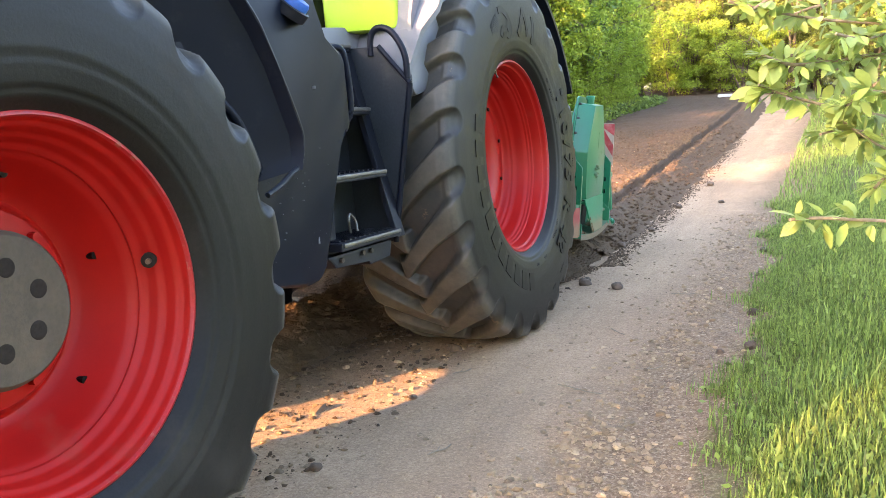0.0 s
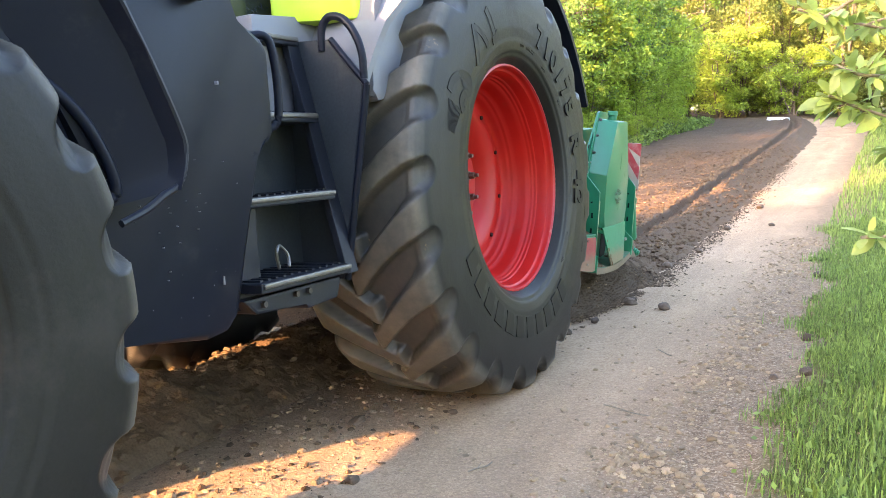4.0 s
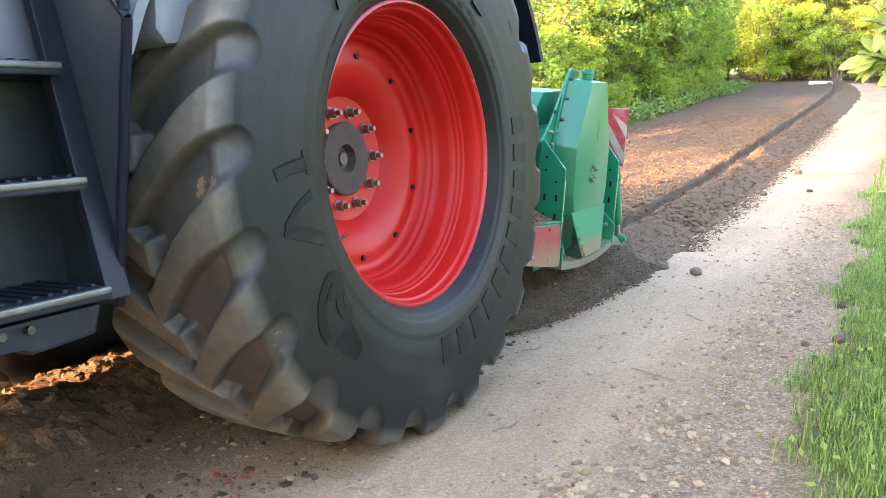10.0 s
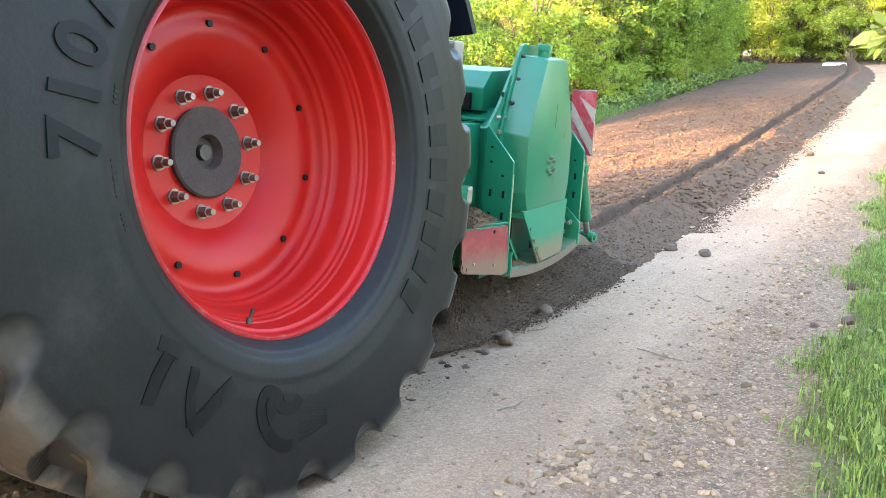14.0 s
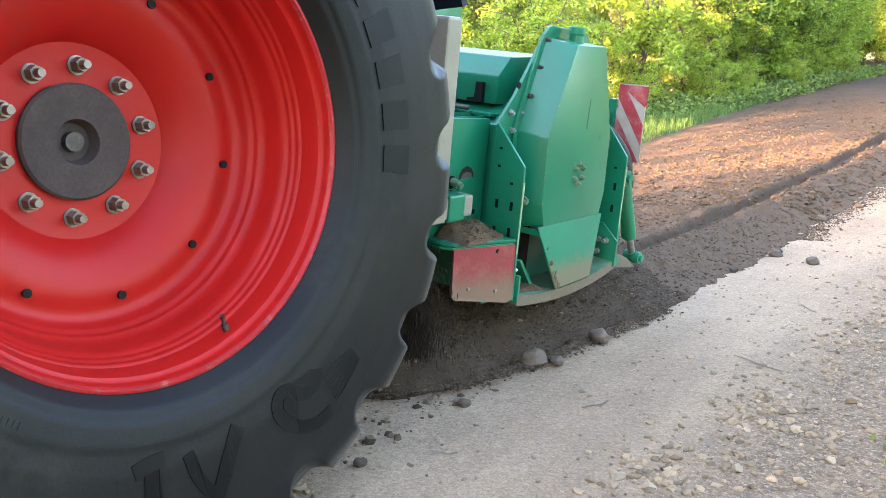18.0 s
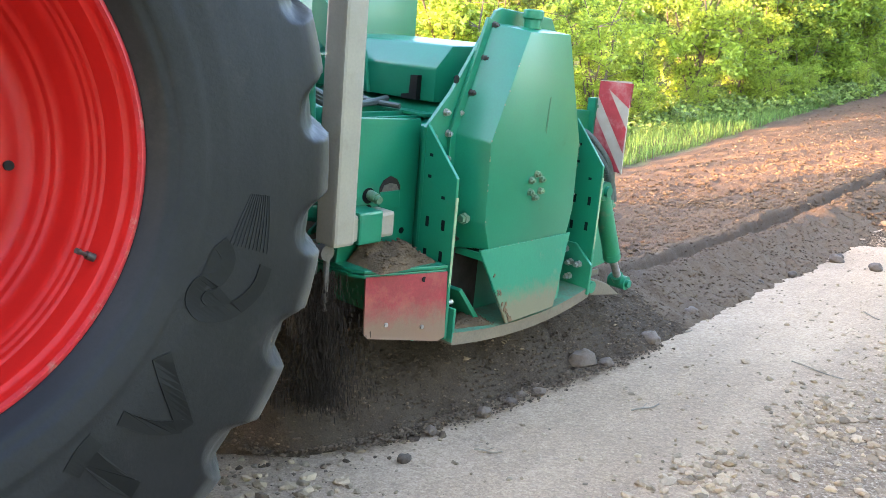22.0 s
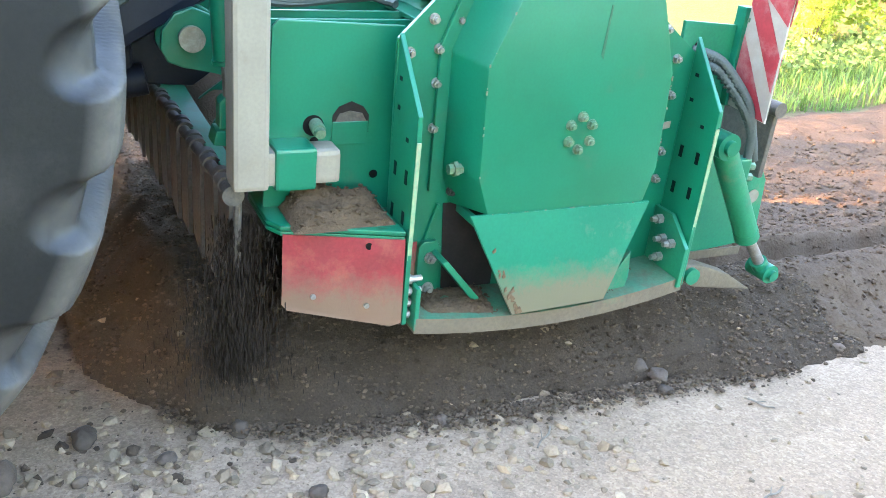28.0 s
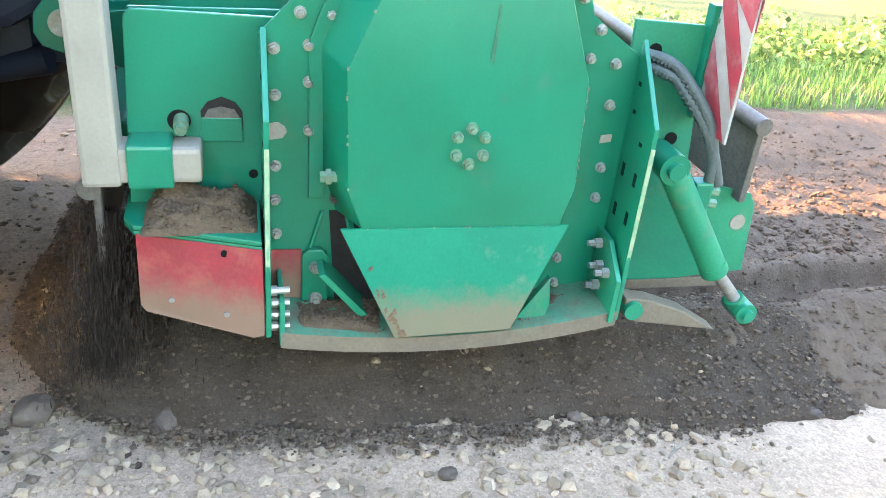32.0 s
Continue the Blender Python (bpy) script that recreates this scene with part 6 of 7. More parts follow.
for o in (0, 0.028):
    hp = [(-1.93, 7.20, 0.95 - o), (-1.88, 7.27, 0.93 - o), (-1.82, 7.345, 0.83 - o), (-1.80, 7.375, 0.74), (-1.80, 7.385 + o, 0.65)]
    hose = part("hose", pipe(hp, 0.014, n=10), M_HOSE, mill, "spiral-wrapped hydraulic hose", smooth=True)
    for k in range(26):
        t = 0.1 + k * 0.8 / 25 * 3.6
        i = int(t)
        p0 = Vector(hp[i]).lerp(Vector(hp[i + 1]), t - i)
        d = (Vector(hp[i + 1]) - Vector(hp[i])).normalized()
        part("hose_wrap", rods((p0 - d * 0.003, p0 + d * 0.003, 0.0149), n=10), M_HOSE, hose)
part("valve_block", boxed((-1.83, 7.345, 0.585), (-1.785, 7.395, 0.66), 0.006), M_GREEN, mill)
part("valve_pipe", pipe([(-1.805, 7.385, 0.59), (-1.805, 7.42, 0.51), (-1.81, 7.45, 0.455)], 0.010, n=8), M_GREEN, mill, smooth=True)
for y, z in ((7.40, 0.635), (7.40, 0.60), (7.455, 0.45)):
    part("fitting", rods(((-1.80, y - 0.012, z), (-1.80, y + 0.018, z - 0.005), 0.013), n=6), M_GREENBOLT, mill)
part("rear_hinge", rods(((FAR, 7.56, 0.775), (-1.88, 7.56, 0.775), 0.024), n=16), M_RUBBERFLAP, mill, smooth=True)
part("rear_flap", boxed((FAR, 7.56, 0.545), (-1.90, 7.58, 0.765), 0.004), M_RUBBERFLAP, mill, "dark steel rear flap")

# the rotor housing across the machine
part("housing", slab([(6.32, 0.26), (6.32, 0.98), (6.50, 1.06), (6.95, 1.06), (7.15, 0.92), (7.15, 0.26)], -1.886, FAR + 0.02, bevel=0.01), M_GREEN, mill, "green rotor housing")
part("top_beam", slab([(6.42, 1.05), (6.42, 1.165), (6.50, 1.245), (6.86, 1.26), (6.95, 1.20), (6.95, 1.05)], -1.99, FAR + 0.15, bevel=0.010), M_GREEN, mill, "green folded steel beam", smooth=True)
part("front_hood", slab([(6.35, 1.03), (6.365, 1.09), (6.49, 1.40), (6.60, 1.56), (6.76, 1.62), (6.97, 1.58), (6.97, 1.03)], -2.62, MID - 0.4, bevel=0.014), M_GREEN, mill, "green sloping steel hood", smooth=True)
part("hood_gusset", slab([(-2.64, 1.24), (-2.30, 1.05), (-2.33, 1.20), (-2.64, 1.42)], 6.400, 6.414, axis="y", bevel=0.002), M_GREEN, mill)
for k, x in enumerate((-1.985, -2.06, -2.16)):
    part("rib", slab([(5.99, 0.80), (5.99, 1.004 + 0.006 * k), (6.36, 1.008 + 0.006 * k), (6.36, 0.80)], x, x - 0.010, bevel=0.002), M_GREEN, mill)
part("top_strap", boxed((-2.30, 6.34, 1.005), (-1.95, 6.42, 1.017), 0.003), M_GREEN, mill)
part("bracket", slab([(-2.125, 1.052), (-2.125, 1.066), (-2.085, 1.07), (-2.085, 1.135), (-2.05, 1.137), (-2.05, 1.052)], 6.395, 6.417, axis="y", bevel=0.002), M_LETTER, mill, "black angle bracket")
part("hood_hose", pipe([(-2.36, 6.40, 1.10), (-2.30, 6.36, 1.05), (-2.18, 6.30, 1.035), (-2.06, 6.33, 1.03)], 0.010, n=8), M_HOSE, mill, smooth=True)
part("floor_plate", slab([(FAR, 5.765), (-1.96, 5.90), (-1.96, 6.32), (FAR, 6.32)], 0.61, 0.622, axis="z", bevel=0.003), M_GREEN_DIRTY, mill)
part("cross_shaft", rods(((FAR, 5.743, 0.612), (-1.90, 5.885, 0.612), 0.016), ((-1.91, 5.885, 0.612), (-1.885, 5.885, 0.612), 0.026), n=16), M_RUBBERFLAP, mill, "steel hinge bar with collars", smooth=True)
for k in range(14):
    x = -1.94 - k * 0.145
    y = 5.885 - 0.066 * 0.145 * k
    fl = part("chain_flap", slab([(x, 0.60), (x - 0.135, 0.60), (x - 0.13, 0.29 + 0.01 * (k % 3)), (x - 0.01, 0.28 + 0.012 * (k % 2))], y, y + 0.012, axis="y", bevel=0.002), M_RUBBERFLAP, mill, "worn steel curtain flap")
    for q in (0.0, 0.05):
        part("collar", rods(((x - 0.015 - q, y, 0.612), (x - 0.045 - q, y, 0.612), 0.024), n=14), M_RUBBERFLAP, fl, smooth=True)
for x in (-2.12, -2.22, -2.75, -3.3):
    part("hitch_bracket", slab([(5.765, 0.90), (5.77, 0.945), (5.80, 0.985), (5.84, 1.0), (5.88, 0.985), (5.93, 0.95), (6.30, 1.0), (6.30, 0.70), (6.02, 0.80), (5.90, 0.845), (5.82, 0.855), (5.78, 0.87)], x, x - 0.022, bevel=0.004), M_GREEN, mill, "green hitch bracket with rounded nose")
    part("hitch_pin", rods(((x + 0.012, 5.835, 0.93), (x - 0.05, 5.835, 0.93), 0.026), ((x + 0.010, 5.835, 0.93), (x + 0.026, 5.835, 0.93), 0.031), n=20), M_BOLT, mill, "bare steel hitch pin", smooth=True)
for x in (-2.03, -2.12, -2.38, -2.62):
    part("stay", slab([(5.93, 0.622), (5.935, 0.64), (6.20, 0.84), (6.26, 0.84), (6.29, 0.80), (6.02, 0.622)], x, x - 0.014, bevel=0.003), M_GREEN, mill, "sloping green stay plate")
ramb = part("hitch_ram", rods(((-2.03, 5.90, 0.90), (-2.03, 5.885, 1.18), 0.030), ((-2.03, 5.90, 0.90), (-2.03, 5.901, 0.89), 0.034), n=20), M_GREEN, mill, "green hydraulic ram", smooth=True)
part("ram_rod", rods(((-2.03, 5.90, 0.90), (-2.03, 5.905, 0.80), 0.013), n=14), M_BOLT, ramb, smooth=True)
part("ram_clevis", slab([(5.878, 0.735), (5.878, 0.80), (5.89, 0.812), (5.925, 0.812), (5.937, 0.80), (5.937, 0.735)], -2.005, -2.055, bevel=0.005), M_GREEN, ramb)
part("ram_clevis", slab([(5.86, 0.70), (5.87, 0.735), (5.96, 0.735), (6.02, 0.70), (6.02, 0.68)], -1.995, -2.065, bevel=0.004), M_GREEN, ramb)
for k in range(3):
    part("hitch_hose", pipe([(-2.20 - 0.03 * k, 5.70, 1.22), (-2.10, 5.80 + 0.02 * k, 1.16 - 0.02 * k), (-2.02, 5.98, 1.06 - 0.01 * k), (-2.10, 6.20, 1.035), (-2.20, 6.40, 1.04)], 0.012, n=8), M_HOSE, mill, smooth=True)
part("other_side_plate", slab([(6.27, 0.26), (6.262, 0.985), (6.565, 1.385), (6.98, 1.385), (7.17, 0.97), (7.16, 0.26)], FAR, FAR + 0.02, bevel=0.003), M_GREEN, mill)


def crumbs(name, mat, mound, label):
    """A small heap of soil on the machine, in the tractor's space: mound is (x0, x1, y0, y1, z, height)."""
    x0, x1, y0, y1, z, h = mound
    N = 26
    vs, fs = [], []
    for j in range(N + 1):
        for i in range(N + 1):
            u, v = i / N, j / N
            e = min(u, 1 - u, v, 1 - v)
            hh = h * min(1, e * 5) ** 0.8 * (0.55 + 0.6 * noise.noise((u * 3, v * 3, h * 90)) + 0.25 * noise.noise((u * 11, v * 11, 1))) + h * 0.9 * (1 - u) * min(1, e * 6)
            vs.append(Vector((x0 + (x1 - x0) * u, y0 + (y1 - y0) * v, z - 0.003 + max(0, hh))) - MILL_AT)
    fs = [(j * (N + 1) + i, j * (N + 1) + i + 1, (j + 1) * (N + 1) + i + 1, (j + 1) * (N + 1) + i) for j in range(N) for i in range(N)]
    rs = np.random.RandomState(int(x0 * -1000))
    inner = [v for i, v in enumerate(vs) if 1 < i % (N + 1) < N - 1 and 1 < i // (N + 1) < N - 1]
    for k in range(420):
        pv, pf = pebble(rs, 0.0015 + 0.006 * rs.random_sample() ** 3)
        at = inner[rs.randint(len(inner))] + Vector((rs.uniform(-1, 1) * (x1 - x0) / N, rs.uniform(-1, 1) * (y1 - y0) / N, 0.001))
        fs += (pf + len(vs)).tolist()
        vs += [Vector(q) + at for q in pv]
    ob = mesh_object(name, vs, fs, mat)
    ob.data.shade_smooth()
    return tagged(ob, label, "soil")


shelf_soil = crumbs("loose_soil", M_DRYSOIL, (-1.93, -1.765, 6.0, 6.258, 0.557, 0.045), "dry crumbly brown soil heaped on the green shelf")
skid_soil = crumbs("loose_soil", M_DRYSOIL, (-1.866, -1.712, 6.312, 6.57, 0.288, 0.026), "dry crumbly soil lying on the skid")
rear_soil = crumbs("loose_soil", M_DRYSOIL, (-1.866, -1.72, 6.88, 7.13, 0.296, 0.016), "dry crumbly soil lying at the rear of the skid")
floor_soil = crumbs("loose_soil", M_DRYSOIL, (-3.2, -1.97, 5.92, 6.30, 0.622, 0.05), "dry soil lying on the machine's floor plate")


def heap():
    """The soil that the machine pushes along its foot, and the bank that it leaves at its rear."""
    ys = list(np.arange(5.5, 8.2, 0.018))
    xs = grid_lines([(-5.6, -2.5, 0.03), (-2.5, -1.66, 0.016)])
    foot = lambda y: float(np.interp(y, [5.46, 5.53, 5.67, 5.8, 6.0, 6.13, 6.4, 6.9, 7.3, 7.75], [-2.9, -2.45, -2.17, -2.0, -1.92, -1.87, -1.83, -1.81, -1.77, -1.74]))
    bank_x, bank_z = [-5.6, -3.0, -2.64, -2.47, -2.39, -2.29, -2.21, -2.14, -2.06, -1.98, -1.86, -1.78, -1.72, -1.66], [-0.06, -0.04, 0.02, 0.07, 0.05, 0.06, 0.13, 0.196, 0.206, 0.16, 0.09, 0.05, 0.022, -0.04]
    vs = []
    for y in ys:
        for x in xs:
            d = foot(y) + 0.05 * noise.noise((y * 5, 0, 8)) - x
            lip = y - 5.47 - 0.07 * noise.noise((x * 2.2, 3, 6)) - 0.03 * noise.noise((x * 7, 3, 9))
            front = max(0.0, min(1.0, lip / 0.34))
            d = min(d, lip * 1.2)
            hgt = min(0.27, d * 0.95 if d < 0.14 else 0.133 + (d - 0.14) * 0.65) * front + (0.005 if d > 0 else -0.05)
            rear = max(0.0, min(1.0, (y - 7.1) / 0.3))
            rear = rear * rear * (3 - 2 * rear)
            jag = 0.03 * noise.noise((x * 2, y * 5.5, 14)) + 0.02 * noise.noise((y * 13, 2, 6))
            hgt = hgt * (1 - rear) + (float(np.interp(x + jag, bank_x, bank_z)) - 0.5 * max(0.0, y - 7.85 + 0.1 * noise.noise((x * 6, 2, 3)))) * rear
            hgt += (0.016 * noise.noise((x * 7, y * 7, 1)) + 0.016 * noise.noise((x * 17, y * 17, 5)) + 0.011 * noise.noise((x * 38, y * 38, 7))) * min(1, max(0, max(d, rear * 0.1)) * 10)
            vs.append(Vector((x, y, hgt)) - PIVOT)
    w = len(xs)
    fs = [(j * w + i, j * w + i + 1, (j + 1) * w + i + 1, (j + 1) * w + i) for j in range(len(ys) - 1) for i in range(w - 1)]
    ob = mesh_object("pushed_soil", vs, fs, M_SOIL)
    ob.data.shade_smooth()
    return tagged(ob, "dark moist soil pushed up under the machine's skid", "soil")


pushed = heap()


def heap_clods():
    """Crumbs and small stones lying on the pushed soil."""
    rs = np.random.RandomState(77)
    me = pushed.data
    co = np.empty(len(me.vertices) * 3, dtype=np.float32)
    me.vertices.foreach_get("co", co)
    co = co.reshape(-1, 3)
    pick = co[((co[:, 0] > -1.1) | (co[:, 1] < 1.4)) & (co[:, 2] > 0.0)]
    for name, n, mat, lo, hi, label in (("soil_crumb", 52000, M_DARKCLOD, 0.0013, 0.009, "dark soil crumbs"), ("small_stone", 130, M_STONE, 0.003, 0.018, "pale pebbles in the soil")):
        vs, fs = [], []
        for i in range(n):
            p = pick[rs.randint(len(pick))] + rs.uniform(-0.012, 0.012, 3) * (1, 1, 0)
            if name == "soil_crumb" and i % 9 == 0:
                y = rs.uniform(5.7, 7.6)
                p = np.array((float(np.interp(y, [5.7, 6.0, 6.4, 7.6], [-2.15, -1.92, -1.83, -1.75])) + abs(rs.randn()) * 0.05, y, 0.006)) - np.array(PIVOT)
            v, f = pebble(rs, lo + (hi - lo) * rs.random_sample() ** 3)
            vs.append(v + p)
            fs.append(f + 12 * i)
        ob = mesh_object(name, np.concatenate(vs).tolist(), np.concatenate(fs).tolist(), mat, pushed)
        tagged(ob, label, kind="stuff")


heap_clods()


M_STREAM = material("falling_soil", (0.034, 0.024, 0.017), 0.95, second=(0.024, 0.017, 0.012), scale=30, fine=140, bump=0.3, island=0.3, spec=0.1)


def falling_soil():
    """Crumbs that pour down in front of the machine's side."""
    rs = np.random.RandomState(91)
    vs, fs = [], []
    for i in range(11000):
        z = 0.14 + 0.42 * rs.random_sample()
        w = (0.012 + 0.06 * (0.56 - z)) * (1 if i % 3 else 2.6)
        v, f = pebble(rs, 0.0007 + 0.0012 * rs.random_sample() ** 3)
        v = v * (1, 1, 14)
        vs.append(v + (-1.975 + rs.randn() * w, 5.91 + rs.randn() * w * 0.9 - (0.55 - z) * 0.08, z) - np.array(PIVOT))
        fs.append(f + 12 * i)
    ob = mesh_object("falling_soil", np.concatenate(vs).tolist(), np.concatenate(fs).tolist(), M_STREAM)
    return tagged(ob, "dark soil crumbs pouring down before the machine", "soil", kind="stuff")


stream = falling_soil()


# ---------------------------------------------------------------- plants
def leaf_quads(rs, centres, size, narrow=0.5, droop=0.35):
    """Diamond leaves with a fold's worth of tilt, one four-cornered polygon each."""
    n = len(centres)
    d = rs.randn(n, 3)
    d[:, 2] = d[:, 2] * 0.6 - droop
    d /= np.linalg.norm(d, axis=1)[:, None]
    s = rs.randn(n, 3)
    s -= (s * d).sum(1)[:, None] * d
    s /= np.linalg.norm(s, axis=1)[:, None]
    ln = (size * rs.uniform(0.6, 1.3, n))[:, None]
    a, b = centres, centres + d * ln
    m = centres + d * ln * 0.45
    return np.stack([a, m + s * ln * narrow * 0.5, b, m - s * ln * narrow * 0.5], 1)


def plant(name, height, spread, leaves, leaf, mat, seed, label, category, stems=5, low=0.1, trunk=0.03, clumps=60, group=""):
    """A bush or tree: an uneven set of limbs, with leaves in clumps round their ends."""
    rs = np.random.RandomState(seed)
    root = new(name)
    root["origin"] = Vector((0, 0, 0))
    tagged(root, label, category, group)
    bm = bmesh.new()
    ends = []
    for k in range(stems):
        a = 6.28 * (k + rs.uniform(0, 0.8)) / stems
        lean = spread * rs.uniform(0.1, 0.8)
        h = height * rs.uniform(0.65, 1.0)
        p = Vector((rs.uniform(-0.1, 0.1), rs.uniform(-0.1, 0.1), -0.1))
        for j in range(4):
            t = (j + 1) / 4
            q = Vector((math.cos(a) * lean * t ** 1.3 + rs.uniform(-0.1, 0.1), math.sin(a) * lean * t ** 1.3 + rs.uniform(-0.1, 0.1), h * t))
            rod(bm, p, q, trunk * (1.15 - t * 0.85 + 0.21), trunk * (1.15 - t * 0.85), n=7, caps=False)
            for _ in range(2):
                if t > low:
                    e = q + Vector((rs.uniform(-1, 1), rs.uniform(-1, 1), rs.uniform(-0.1, 0.5))) * spread * 0.45
                    rod(bm, q, e, trunk * 0.35, trunk * 0.12, n=5, caps=False)
                    ends.append(e)
            ends.append(q)
            p = q
    part("trunk", bm, M_BARK, root, "thin grey-brown stems")
    cs = []
    per = leaves // clumps
    for k in range(clumps):
        e = ends[rs.randint(len(ends))]
        c = np.array(e) + rs.randn(3) * spread * 0.22
        c[2] = min(max(c[2], height * low), height)
        r = spread * rs.uniform(0.10, 0.26)
        g = rs.randn(per, 3)
        g /= np.linalg.norm(g, axis=1)[:, None]
        cs.append(c + g * r * rs.uniform(0.3, 1.0, (per, 1)) * (1, 1, 0.75))
    me = array_mesh("crown", leaf_quads(rs, np.concatenate(cs), leaf), 4, mat)
    ob = new("crown", me)
    ob.parent = root
    ob["label"] = "uneven crown of small leaves"
    return root


def set_out(protos, places, rs):
    """Stand copies of the first plants at the places (x, y, scale)."""
    for i, (x, y, s) in enumerate(places):
        m = Matrix.Translation((x, y, terrain(x, y) + 0.0)) @ Matrix.Rotation(rs.uniform(0, 6.28), 4, "Z")
        src = protos[i % len(protos)]
        if "placed" not in src:
            src["placed"] = 1
            src.matrix_basis = m
            src.scale = (s, s, s)
        else:
            ob = copy_thing(src, m)
            ob.scale = (s, s, s * rs.uniform(0.9, 1.15))


rsp = np.random.RandomState(5)
bush = [plant("bush", 2.6, 1.2, 9000, 0.085, M_LEAF, 11 + k, "bright green leafy bush beside the road", "bush", 7, 0.06, 0.025, 110, "roadside bushes") for k in range(3)]
tree = [plant("tree", 6.5, 2.0, 14000, 0.12, M_LEAFDARK, 31 + k, "dense green deciduous tree at the road's edge", "tree", 5, 0.1, 0.07, 170, "roadside trees") for k in range(3)]
yellow = [plant("young_tree", 6.0, 1.7, 11000, 0.12, M_LEAFYELLOW, 51 + k, "sunlit yellow-green young tree", "tree", 5, 0.06, 0.05, 150, "sunlit young trees") for k in range(2)]
# unseen high crowns, added so that their shadows fall over the road
tall = [plant("tall_tree", 9.5, 2.2, 12000, 0.16, M_LEAFDARK, 71, "unseen tall tree with a high crown, added to shade the road", "tree", 3, 0.60, 0.10, 150, "tall trees across the road")]
set_out(tall, [(-16.0 + rsp.uniform(-0.6, 0.6), y, q) for y, q in ((-9.0, 1.24), (-6.9, 1.22), (-4.8, 1.22))] + [(-8.4, -2.0, 0.46)], rsp)


def left_edge(y):
    """Where the bushes on the far side of the road begin."""
    return float(np.interp(y, [3, 9, 11.5, 13.5, 15.5, 17.2, 19.5, 24, 28, 34, 60], [-8.6, -7.9, -7.3, -6.8, -6.2, -5.8, -5.5, -5.3, -5.7, -8, -22]))


places = []
# a single row, loose enough for the low sun to reach each bush
for k in range(12):
    y = 10.2 + k * 1.25
    places.append((left_edge(y) - 0.85 + rsp.uniform(-0.3, 0.2), y, (1.1, 0.8, 1.0, 0.7)[k % 4] * rsp.uniform(0.9, 1.1)))
for k in range(9):
    y = 9.4 + k * 1.7
    places.append((left_edge(y) - 0.1 + rsp.uniform(-0.2, 0.2), y, rsp.uniform(0.2, 0.34)))
for k in range(8):
    places.append((-10.6 - k * 1.4, 14.2 + k * 0.2 + rsp.uniform(-0.5, 0.5), rsp.uniform(1.1, 1.45)))
for k in range(8):
    y = 20 + k * 1.5
    places.append((left_edge(y) - 1.5 + rsp.uniform(-0.4, 0.4), y, rsp.uniform(1.1, 1.5)))
for x, y, q in ((-7.4, -0.45, 0.35), (-8.2, 0.6, 0.4), (-6.0, 0.0, 0.36)):
    places.append((x, y, q))
set_out(bush, places, rsp)
places = []
for k in range(5):
    y = 17.5 + k * 1.6
    places.append((left_edge(y) - 1.5 + rsp.uniform(-0.4, 0.4), y, rsp.uniform(0.65, 0.82)))
for k in range(12):
    places.append((-14.5 + rsp.uniform(-2.5, 2.0), 16 + k * 1.6, rsp.uniform(0.5, 0.7)))
for k in range(8):
    places.append((3.6 + rsp.uniform(-0.4, 2.0), 17 + k * 3.5, rsp.uniform(0.7, 1.1)))
# unseen trees: the first two block the sun, the others darken reflections
for x, y, s in ((-8.2, -13.0, 1.0), (-13.0, -10.5, 1.1), (7, -10, 1.1), (9, -2, 1.0), (6.5, -6.5, 1.0), (8.0, 1.5, 1.1), (7.5, 5.5, 1.0), (3.5, -9.5, 1.1), (0.2, -11.5, 1.1)):
    places.append((x, y, s))
set_out(tree, places, rsp)
set_out(tree, [(-18 + 1.5 * k + rsp.uniform(-0.5, 0.5), 23 + rsp.uniform(-1.5, 1.5), rsp.uniform(0.75, 0.95)) for k in range(6)], rsp)
# unseen loose young trees, added to break the sun across the road into patches
sparse = [plant("tree", 6.5, 2.0, 3000, 0.13, M_LEAFDARK, 91, "unseen loose-crowned young tree, added to dapple the sunlight", "tree", 4, 0.1, 0.05, 90, "roadside trees")]
set_out(sparse, [(-7.9, -1.6, 0.62), (-8.9, -4.4, 0.7), (-10.2, -7.2, 0.9), (-9.3, -0.4, 0.6)], rsp)
# unseen bushes, added to keep the low sun off parts of the ground
set_out(bush, [(-8.9 + 0.25 * k + rsp.uniform(-0.2, 0.2), -9.0 + k * 0.95, rsp.uniform(0.65, 0.85)) for k in range(3)], rsp)
set_out(bush, [(-6.3, -2.9, 0.5), (-6.65, -2.4, 0.5), (-5.95, -3.2, 0.5)], rsp)
# low growth along the far bend
places = [(-15 + k * 1.05 + rsp.uniform(-0.4, 0.4), 35.5 + rsp.uniform(-1, 1.5), rsp.uniform(0.9, 1.4)) for k in range(13)]
places += [(-7 + k * 1.15, 42 + rsp.uniform(-1, 1), rsp.uniform(1.0, 1.4)) for k in range(10)]
places += [(2.2 + k * 1.1, 33 + rsp.uniform(-1, 1.5), rsp.uniform(0.9, 1.4)) for k in range(8)]
set_out(bush, places, rsp)
# the wood that closes the view where the road turns away
places = [(-16 + k * 1.25 + rsp.uniform(-0.5, 0.5), 38 + 3 * math.sin(k * 2.1) + rsp.uniform(-2, 2), rsp.uniform(0.8, 1.3)) for k in range(20)]
places += [(-24 + k * 1.9, 47 + rsp.uniform(-3, 3), rsp.uniform(1.4, 2.0)) for k in range(22)]
places += [(left_edge(12 + k * 5) - 3.2, 14.5 + k * 4, 0.55) for k in range(4)]
set_out(yellow, places, rsp)
places = [(-40 + k * 3.2, 60 + rsp.uniform(-4, 4), rsp.uniform(2.0, 2.8)) for k in range(26)]
set_out(tree, places, rsp)


